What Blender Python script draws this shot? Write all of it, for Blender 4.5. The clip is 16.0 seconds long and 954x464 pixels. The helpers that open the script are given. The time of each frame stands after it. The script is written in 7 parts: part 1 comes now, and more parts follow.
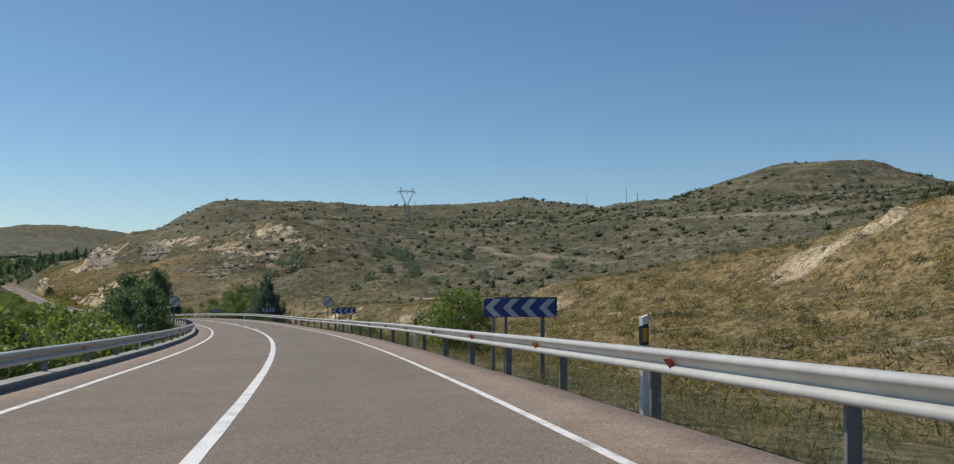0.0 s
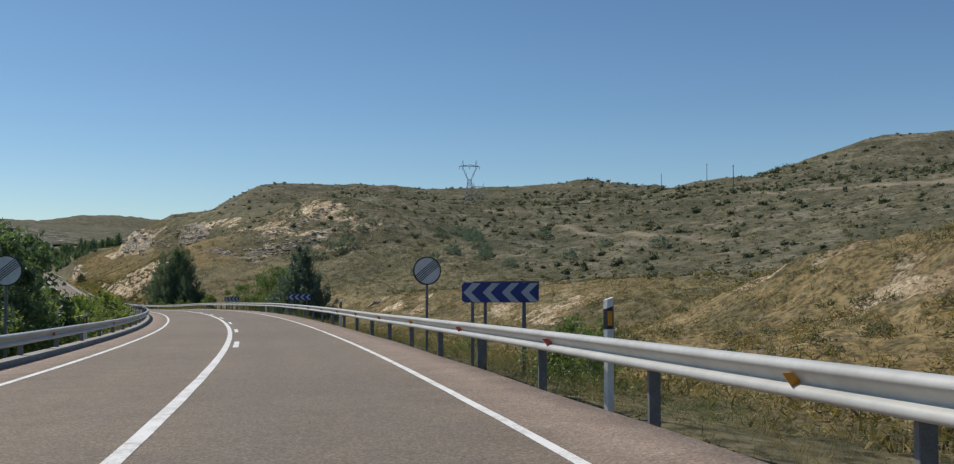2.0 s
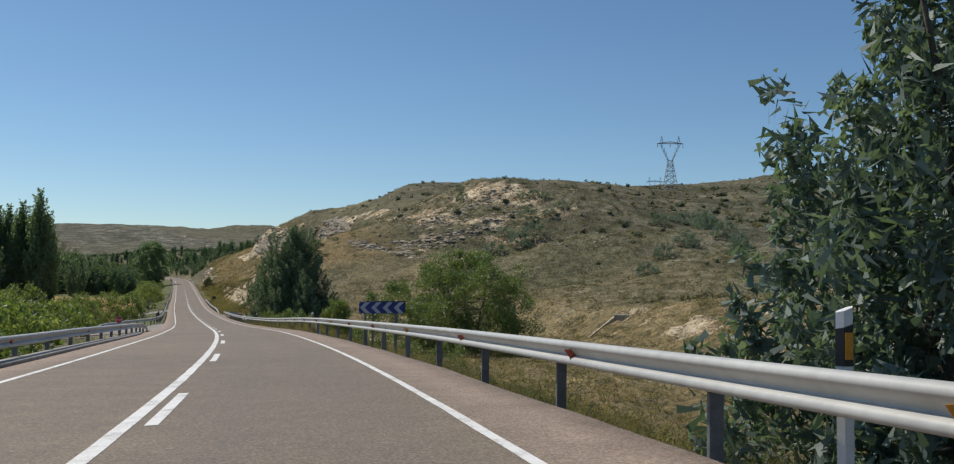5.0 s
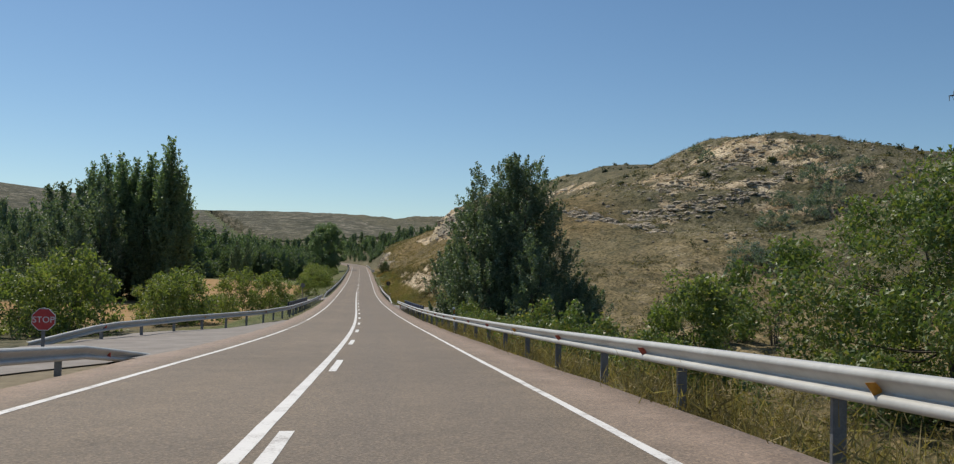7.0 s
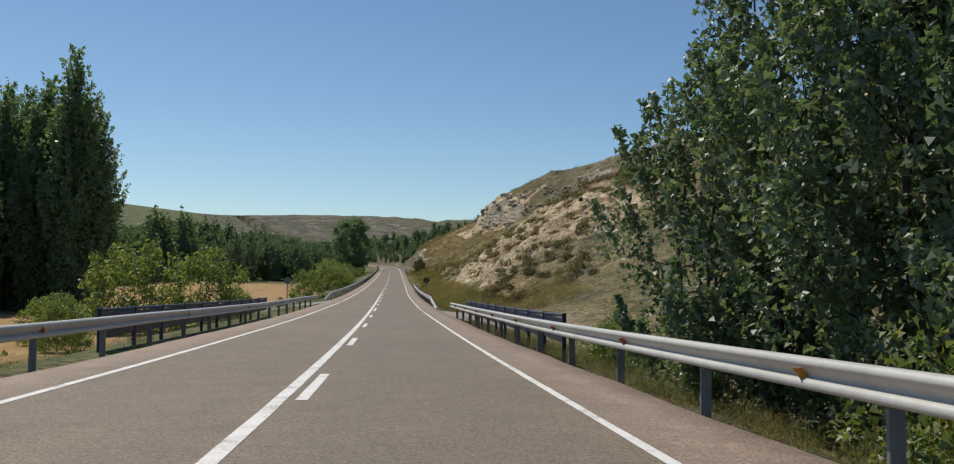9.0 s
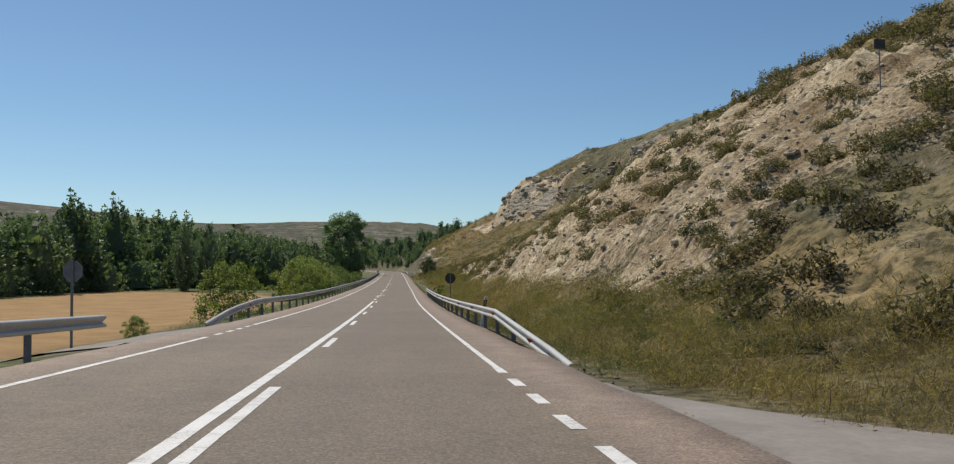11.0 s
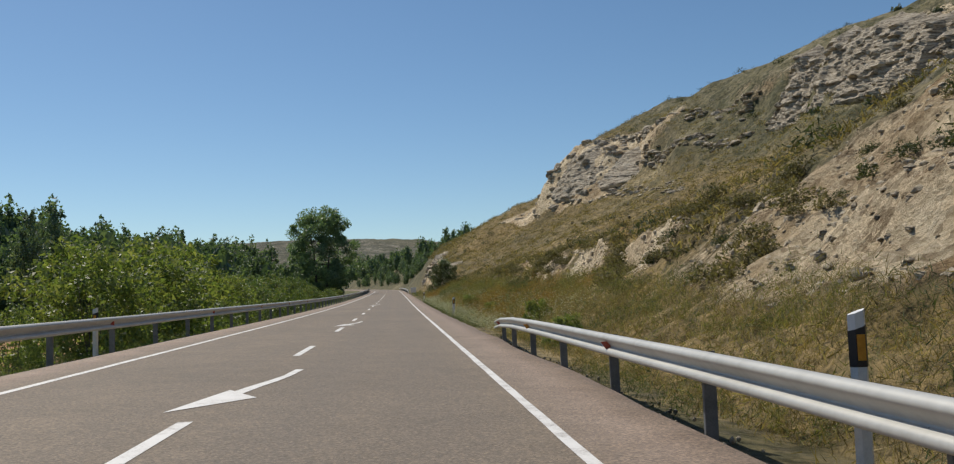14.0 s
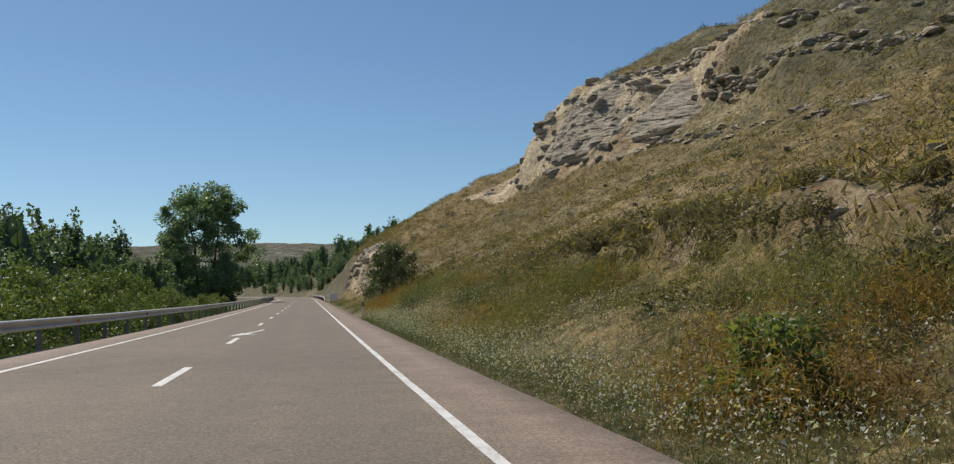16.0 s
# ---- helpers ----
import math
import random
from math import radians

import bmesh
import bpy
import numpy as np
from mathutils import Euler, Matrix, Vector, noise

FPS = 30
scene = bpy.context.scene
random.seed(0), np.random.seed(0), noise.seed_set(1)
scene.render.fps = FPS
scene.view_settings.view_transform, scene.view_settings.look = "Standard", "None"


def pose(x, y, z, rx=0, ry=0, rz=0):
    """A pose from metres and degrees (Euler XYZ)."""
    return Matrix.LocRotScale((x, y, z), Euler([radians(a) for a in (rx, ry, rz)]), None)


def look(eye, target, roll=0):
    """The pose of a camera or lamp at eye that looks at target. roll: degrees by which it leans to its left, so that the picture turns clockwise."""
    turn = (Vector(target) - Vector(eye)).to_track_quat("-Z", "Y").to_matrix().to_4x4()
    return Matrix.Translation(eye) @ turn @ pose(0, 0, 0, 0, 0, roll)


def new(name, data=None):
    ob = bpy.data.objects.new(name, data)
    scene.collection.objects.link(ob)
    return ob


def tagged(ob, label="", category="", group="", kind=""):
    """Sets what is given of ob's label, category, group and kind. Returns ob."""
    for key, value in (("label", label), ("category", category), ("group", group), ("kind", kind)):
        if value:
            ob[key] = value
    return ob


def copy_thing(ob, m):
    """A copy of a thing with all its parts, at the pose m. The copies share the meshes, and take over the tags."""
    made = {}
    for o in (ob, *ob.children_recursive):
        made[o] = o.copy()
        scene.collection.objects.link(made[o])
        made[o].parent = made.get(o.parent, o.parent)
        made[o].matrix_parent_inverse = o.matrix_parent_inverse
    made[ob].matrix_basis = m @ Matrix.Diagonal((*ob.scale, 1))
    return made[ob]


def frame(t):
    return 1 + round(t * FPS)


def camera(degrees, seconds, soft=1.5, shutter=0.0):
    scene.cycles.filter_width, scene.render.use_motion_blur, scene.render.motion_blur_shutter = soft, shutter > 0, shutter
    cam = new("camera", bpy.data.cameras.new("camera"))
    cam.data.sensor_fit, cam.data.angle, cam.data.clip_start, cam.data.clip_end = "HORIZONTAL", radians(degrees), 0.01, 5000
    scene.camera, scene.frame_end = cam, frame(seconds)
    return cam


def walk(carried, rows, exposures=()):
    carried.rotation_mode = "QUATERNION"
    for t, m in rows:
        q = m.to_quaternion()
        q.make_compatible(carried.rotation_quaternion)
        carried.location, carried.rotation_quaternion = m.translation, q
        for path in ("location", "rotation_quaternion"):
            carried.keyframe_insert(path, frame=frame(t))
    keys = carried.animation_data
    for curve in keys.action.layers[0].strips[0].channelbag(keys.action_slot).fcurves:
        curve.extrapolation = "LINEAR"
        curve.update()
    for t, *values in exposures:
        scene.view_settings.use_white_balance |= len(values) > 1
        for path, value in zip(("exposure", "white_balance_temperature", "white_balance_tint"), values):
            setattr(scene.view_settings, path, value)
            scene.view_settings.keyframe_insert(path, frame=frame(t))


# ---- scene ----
cam = camera(54.75, 16.0, 1.2)
# seconds, eye (m), turn (degrees)
ROWS = [
    (0.0, 1.15, 0.19, 1.29, 92.96, -0.20, 1.21),
    (0.5, -0.95, 11.74, 0.86, 92.88, -0.55, 0.64),
    (1.0, -3.30, 23.31, 0.42, 92.50, -1.16, 2.28),
    (1.5, -5.87, 35.09, -0.03, 92.31, -0.69, 4.95),
    (2.0, -8.88, 47.04, -0.48, 92.28, -0.02, 4.32),
    (2.5, -12.35, 59.23, -0.93, 92.39, -0.18, 5.47),
    (3.0, -16.14, 71.57, -1.39, 92.45, -0.51, 6.91),
    (3.5, -20.13, 83.89, -1.81, 92.74, -1.03, 9.57),
    (4.0, -24.44, 96.13, -2.19, 93.51, -1.00, 11.42),
    (4.2, -26.33, 100.99, -2.33, 93.25, -0.30, 11.60),
    (4.6, -30.31, 110.73, -2.63, 93.09, -0.38, 12.31),
    (5.1, -35.77, 122.88, -3.03, 92.89, -0.41, 13.20),
    (5.6, -41.66, 135.00, -3.46, 92.68, -0.51, 14.40),
    (6.0, -46.60, 144.64, -3.84, 92.52, -0.51, 15.66),
    (6.3, -50.42, 151.83, -4.12, 92.40, -0.80, 16.60),
    (6.5, -53.00, 156.62, -4.32, 92.30, -1.11, 18.79),
    (7.0, -59.61, 168.49, -4.84, 92.35, -1.48, 23.85),
    (7.5, -66.42, 180.41, -5.43, 92.60, -1.79, 25.27),
    (8.0, -73.26, 192.45, -6.01, 92.68, -2.09, 26.45),
    (8.5, -80.25, 204.66, -6.56, 92.49, -0.82, 26.29),
    (8.7, -83.09, 209.51, -6.76, 92.50, -0.60, 25.95),
    (9.2, -90.17, 221.59, -7.20, 92.62, -0.34, 26.03),
    (9.7, -97.26, 233.60, -7.57, 92.74, -0.08, 26.12),
    (10.3, -105.78, 247.94, -7.93, 92.88, 0.24, 26.22),
    (10.8, -112.92, 259.84, -8.18, 93.00, 0.50, 26.30),
    (11.0, -115.80, 264.59, -8.27, 93.03, 0.68, 26.18),
    (11.5, -122.94, 276.50, -8.44, 93.17, 0.80, 26.07),
    (12.0, -129.79, 287.90, -8.54, 93.37, 1.30, 27.17),
    (12.5, -136.64, 299.34, -8.62, 93.95, 1.83, 27.77),
    (13.0, -143.47, 310.80, -8.66, 93.96, 2.10, 27.24),
    (13.5, -150.39, 322.27, -8.64, 94.09, 2.03, 26.66),
    (14.0, -157.19, 333.68, -8.57, 94.24, 2.00, 26.02),
    (14.5, -163.95, 345.09, -8.45, 94.33, 1.88, 21.41),
    (15.0, -170.79, 356.56, -8.32, 94.48, 1.92, 20.95),
    (15.5, -177.66, 368.04, -8.17, 94.63, 2.36, 20.53),
    (16.0, -184.52, 379.38, -8.00, 94.60, 1.80, 20.70),
]
walk(cam, [(t, pose(*row)) for t, *row in ROWS], [(0.0, 0.0, 6500, 10), (4.2, 0.0, 6500, 10), (6.5, 0.0, 6750, 10), (16.0, 0.0, 6750, 10)])

# ---- daylight: a high sun to the left and ahead, clear sky ----
SUN_YAW, SUN_HEIGHT = 66.0, 54.0
world = bpy.data.worlds.new("sky")
scene.world = world
world.use_nodes = True
_wn, _wl = world.node_tree.nodes, world.node_tree.links
_sky = _wn.new("ShaderNodeTexSky")
_sky.sky_type, _sky.sun_disc = "NISHITA", False
_sky.sun_elevation, _sky.sun_rotation = radians(SUN_HEIGHT), radians(-SUN_YAW)
_sky.altitude, _sky.air_density, _sky.dust_density, _sky.ozone_density = 1500, 1.0, 1.0, 1.8
_bg = _wn["Background"]
_bg.inputs["Strength"].default_value = 0.092
_tone = _wn.new("ShaderNodeMix")
_tone.data_type, _tone.blend_type = "RGBA", "MULTIPLY"
_tone.inputs[0].default_value, _tone.inputs[7].default_value = 1.0, (.92, 1.01, 1.03, 1)
_wl.new(_sky.outputs["Color"], _tone.inputs[6])
_hue = _wn.new("ShaderNodeHueSaturation")
_hue.inputs["Saturation"].default_value = 1.09
_wl.new(_tone.outputs[2], _hue.inputs["Color"])
_wl.new(_hue.outputs["Color"], _bg.inputs["Color"])
sun = new("sun", bpy.data.lights.new("sun", "SUN"))
sun.data.energy, sun.data.angle, sun.data.color = 3.8, radians(0.53), (1.0, 0.95, 0.87)
_sd = Vector((-math.sin(radians(SUN_YAW)) * math.cos(radians(SUN_HEIGHT)), math.cos(radians(SUN_YAW)) * math.cos(radians(SUN_HEIGHT)), math.sin(radians(SUN_HEIGHT))))
sun.matrix_world = look(_sd * 60, (0, 0, 0))
scene.view_settings.exposure = 0.0

# ---- the plan: road alignment and lie of the land ----
STEP = 2.0
KNOT = np.arange(-40.0, 661.0, 20.0)
BEND = np.array([1.74, 1.74, 1.74, 1.881, 1.9, 1.969, 2.098, 2.126, 2.058, 2.015, 1.57, 0.839, 0.337, 0.494, 0.375, 0.161, 0.052, -0.055,
                 -0.101, -0.053, -0.31, -0.042, 0.176, 0.136, -0.022, -0.028, 0.021, 0.04, 0.044, 0.045, 0.045, 0.045, 0.045, 0.6, 1.5, 2.0]) * 1e-3
RISE = np.array([-2.79, -3.11, -3.48, -3.69, -3.68, -3.59, -3.27, -2.9, -2.87, -3.21, -3.63, -4.12, -4.27, -3.67, -2.83, -2.17, -1.69, -1.15,
                 -0.64, -0.21, 0.41, 0.96, 1.1, 1.26, 1.54, 1.68, 1.79, 1.9, 1.98, 2.05, 2.09, 2.13, 2.15, 2.17, 2.19, 2.2]) * 1e-2
FALL = np.array([3.73, 3.53, 3.09, 1.55, 1.85, 1.66, 1.72, 2.84, 3.21, 2.33, 1.73, 2.48, 1.41, 1.39, 0.27, -1.03, -1.12, -2.08,
                 -1.34, -1.54, -1.66, -1.81, -2.50, -2.35, -1.71, -0.86, -0.54, -0.41, -0.30, -0.22, -0.16, -0.12, -0.09, -0.07, -0.06, -0.05]) * 1e-2
AXIS_S = np.arange(-160.0, 1001.0, STEP)
_zero = int(160 / STEP)


def _sum(a):
    q = np.concatenate([[0.0], np.cumsum((a[1:] + a[:-1]) / 2 * STEP)])
    return q - q[_zero]


AXIS_TH = _sum(np.where((AXIS_S < -40) | (AXIS_S > 760), 0, np.interp(AXIS_S, KNOT, BEND))) + math.radians(9.882)
AXIS_X, AXIS_Y = _sum(-np.sin(AXIS_TH)), _sum(np.cos(AXIS_TH))
AXIS_Z = _sum(np.interp(AXIS_S, KNOT, RISE))


def road_point(s, d, up=0.0):
    """World place at station s, d metres right of the centre line, up above the pavement there."""
    th, e = np.interp(s, AXIS_S, AXIS_TH), np.interp(s, KNOT, FALL)
    return np.stack([np.interp(s, AXIS_S, AXIS_X) + d * np.cos(th), np.interp(s, AXIS_S, AXIS_Y) + d * np.sin(th),
                     np.interp(s, AXIS_S, AXIS_Z) + np.clip(d, -5, 5) * e + up], -1)


def station(x, y):
    """Station and offset of places on the map."""
    x, y = np.ravel(x), np.ravel(y)
    s, d = np.empty(x.shape), np.empty(x.shape)
    for k in range(0, len(x), 20000):
        px, py = x[k:k + 20000, None], y[k:k + 20000, None]
        ax, ay = AXIS_X[None, ::2], AXIS_Y[None, ::2]
        j = ((px - ax) ** 2 + (py - ay) ** 2).argmin(1) * 2
        th, dx, dy = AXIS_TH[j], px[:, 0] - AXIS_X[j], py[:, 0] - AXIS_Y[j]
        s[k:k + 20000] = AXIS_S[j] - np.sin(th) * dx + np.cos(th) * dy
        d[k:k + 20000] = np.cos(th) * dx + np.sin(th) * dy
    return s, d


def hashed(i, j, seed):
    h = (i * 374761393 + j * 668265263 + seed * 974634777) & 0x7FFFFFFF
    h = ((h ^ (h >> 13)) * 1274126177) & 0x7FFFFFFF
    return ((h ^ (h >> 16)) & 0xFFFF) / 65535.0


def rough(x, y, size, seed=1, octaves=4, gain=0.5):
    """Fractal noise about 0, of unit height, whose largest lumps are `size` metres."""
    total, amp, norm = np.zeros(np.shape(x)), 1.0, 0.0
    for o in range(octaves):
        u, v = np.asarray(x) / size * 2 ** o + 13.7 * o, np.asarray(y) / size * 2 ** o - 7.3 * o
        i, j = np.floor(u).astype(np.int64), np.floor(v).astype(np.int64)
        a, b = u - i, v - j
        a, b = a * a * (3 - 2 * a), b * b * (3 - 2 * b)
        q = (hashed(i, j, seed + o) * (1 - a) + hashed(i + 1, j, seed + o) * a) * (1 - b) + \
            (hashed(i, j + 1, seed + o) * (1 - a) + hashed(i + 1, j + 1, seed + o) * a) * b
        total, norm, amp = total + (q * 2 - 1) * amp, norm + amp, amp * gain
    return total / norm


def smooth(a, b, x):
    t = np.clip((np.asarray(x, float) - a) / (b - a), 0, 1)
    return t * t * (3 - 2 * t)


# cross sections right of the road: station, then (offset, height over the road)
RIGHT = [
    (-120, [(5.2, -.2), (10, -.8), (20, 1), (40, 5), (80, 8), (150, 10), (300, 20), (520, 40)]),
    (20, [(5.2, -.2), (8, -.5), (13, -.8), (22, .6), (35, 3.8), (50, 8.4), (70, 13), (95, 14), (150, 11), (300, 20), (520, 34)]),
    (55, [(5.2, -.2), (8, -.6), (13, -1.0), (22, .2), (32, 2.3), (36, 4.6), (50, 9.2), (70, 13), (95, 13), (150, 10), (300, 22), (520, 34)]),
    (85, [(5.2, -.2), (8, -.8), (14, -1.8), (24, -.6), (27, .6), (30.5, 3.4), (42, 4.9), (60, 5), (90, 4.5), (150, 8), (300, 28), (520, 40)]),
    (112, [(5.2, -.2), (8, -1.0), (14, -2.4), (26, -2.2), (31, -1.4), (35, .6), (50, 1.0), (80, 1.4), (120, 4), (160, 9), (240, 24), (330, 36), (520, 42)]),
    (150, [(5.2, -.2), (8, -1.2), (14, -3.0), (27, -3.2), (33, -1.6), (41, 1.2), (50, 2.0), (90, 3), (130, 7), (200, 19), (330, 38), (520, 44)]),
    (195, [(5.2, -.2), (8, -1.2), (14, -3.0), (31, -3.4), (37, -1.5), (45, 1.6), (55, 2.2), (90, 3.4), (130, 9), (200, 23), (330, 39), (520, 40)]),
    (235, [(5.2, -.2), (8, -1.1), (12, -2.4), (34, -3.2), (42, -2.6), (47, .8), (56, 2.4), (90, 5), (130, 11), (160, 17), (230, 30), (330, 41), (520, 41)]),
    (275, [(5.2, -.2), (8, -.9), (12, -1.8), (25, -1), (45, 2), (60, 5), (80, 9), (110, 13), (160, 19), (230, 31), (330, 42), (520, 42)]),
    (300, [(5.2, -.15), (8, -.2), (11, .3), (16, 2), (25, 5.4), (45, 9.6), (60, 11.2), (80, 16), (110, 18), (160, 23), (230, 32), (330, 43), (520, 43)]),
    (328, [(5.2, -.2), (6.4, -.4), (8.5, .3), (12, 4.0), (20, 9.8), (30, 14.6), (45, 17.6), (60, 19), (72, 22.5), (82, 25), (110, 24), (150, 27), (200, 31), (330, 44), (520, 44)]),
    (350, [(5.2, -.2), (6.4, -.45), (8.5, .4), (12, 4.2), (20, 10.4), (30, 15.6), (45, 20), (60, 23.2), (72, 30), (82, 33.2), (110, 28.5), (150, 30), (200, 33), (330, 44), (520, 45)]),
    (378, [(5.2, -.2), (6.4, -.4), (8.5, .4), (12, 3.2), (20, 9.4), (29, 14.4), (45, 20.8), (60, 27), (80, 35), (110, 36), (150, 34), (200, 35), (330, 46), (520, 52)]),
    (420, [(5.2, -.25), (7, -.2), (10, .8), (12, 2.4), (20, 4.8), (30, 8), (45, 13.6), (52, 17.4), (56, 23.5), (70, 30), (110, 37), (200, 39), (330, 47), (520, 53)]),
    (470, [(5.2, -.2), (7, .1), (10, 1.2), (20, 4.6), (30, 8.6), (42, 13.8), (48.5, 18.8), (51.5, 25.6), (64, 33.2), (72, 37), (110, 40), (200, 43), (330, 48), (520, 54)]),
    (505, [(5.2, -.15), (7, .2), (10, 1.8), (20, 6.6), (30, 11.6), (38, 16.5), (41.5, 24.0), (50, 30.6), (70, 37), (110, 40), (200, 44), (330, 49), (520, 55)]),
    (518, [(5.2, -.1), (7, .3), (9.2, 1.0), (11.2, 4.6), (20, 7.8), (29, 12), (33, 17), (36, 23), (50, 30.4), (80, 37), (110, 39.5), (200, 44), (330, 49.5), (520, 55.5)]),
    (528, [(5.2, -.1), (7, .4), (8.9, 1.2), (10.8, 5.4), (20, 8.6), (26, 12.2), (28.5, 18.6), (34, 25.4), (50, 33), (80, 38), (110, 39), (200, 44), (330, 50), (520, 56)]),
    (535, [(5.2, -.1), (8.5, .45), (9.9, 5.4), (16, 9.2), (22, 12.2), (27, 14), (33, 18.4), (38, 23), (50, 29.5), (80, 36), (110, 38.2), (200, 43.6), (330, 50), (520, 56)]),
    (547, [(5.2, -.1), (8, .5), (9.6, 6), (16, 10.2), (22, 13.8), (35, 20), (60, 28), (100, 33), (200, 42), (330, 50), (520, 56)]),
    (600, [(5.2, -.1), (7.6, 1.2), (10, 7), (14, 11), (22, 14), (40, 18), (70, 22), (120, 28), (200, 34), (330, 46), (520, 56)]),
    (690, [(5.2, -.1), (9, 2), (18, 9), (30, 14), (60, 19), (120, 24), (200, 28), (330, 42), (520, 56)]),
    (900, [(5.2, -.1), (12, .5), (40, 3), (80, 6), (150, 8), (300, 10), (520, 30)]),
]
LEFT = [
    (-120, [(4.6, -.15), (7, -.6), (12, -1.6), (40, -2.5), (120, -2), (400, 6)]),
    (150, [(4.6, -.15), (7, -.7), (12, -1.8), (40, -2.2), (120, -1), (400, 8)]),
    (186, [(4.6, -.12), (7, -.2), (11, -.3), (15, -1.2), (40, -1.8), (120, 0), (400, 10)]),
    (225, [(4.6, -.1), (7, -.16), (10, -.22), (14, -1.2), (40, -1.8), (120, 0), (400, 10)]),
    (243, [(4.6, -.1), (5.6, -.14), (8, -.6), (12, -1.6), (40, -2), (120, -.6), (400, 10)]),
    (300, [(4.6, -.12), (7, -.3), (12, -1.2), (40, -1.4), (120, 0), (400, 10)]),
    (380, [(4.6, -.12), (7, -.6), (12, -1.3), (40, -.9), (120, .6), (400, 12)]),
    (480, [(4.6, -.12), (7, -.6), (12, -1.4), (40, -.6), (120, 1), (400, 14)]),
    (900, [(4.6, -.12), (7, -.6), (12, -1.4), (40, -2), (120, 1), (400, 14)]),
]


def sections(table, s, d):
    hs = np.stack([np.interp(d, [p[0] for p in prof], [p[1] for p in prof]) for _, prof in table])
    at = np.array([q[0] for q in table], float)
    j = np.clip(np.searchsorted(at, s) - 1, 0, len(at) - 2)
    f = np.clip((s - at[j]) / (at[j + 1] - at[j]), 0, 1)
    f = 0.45 * f + 0.55 * f * f * (3 - 2 * f)
    i = np.arange(len(s))
    return hs[j, i] * (1 - f) + hs[j + 1, i] * f


def bump(x, y, cx, cy, rx, ry, turn, power=2.0):
    c, q = math.cos(turn), math.sin(turn)
    a, b = ((x - cx) * c + (y - cy) * q) / rx, (-(x - cx) * q + (y - cy) * c) / ry
    return np.exp(-(np.abs(a) ** power + np.abs(b) ** power))


LAND = {}


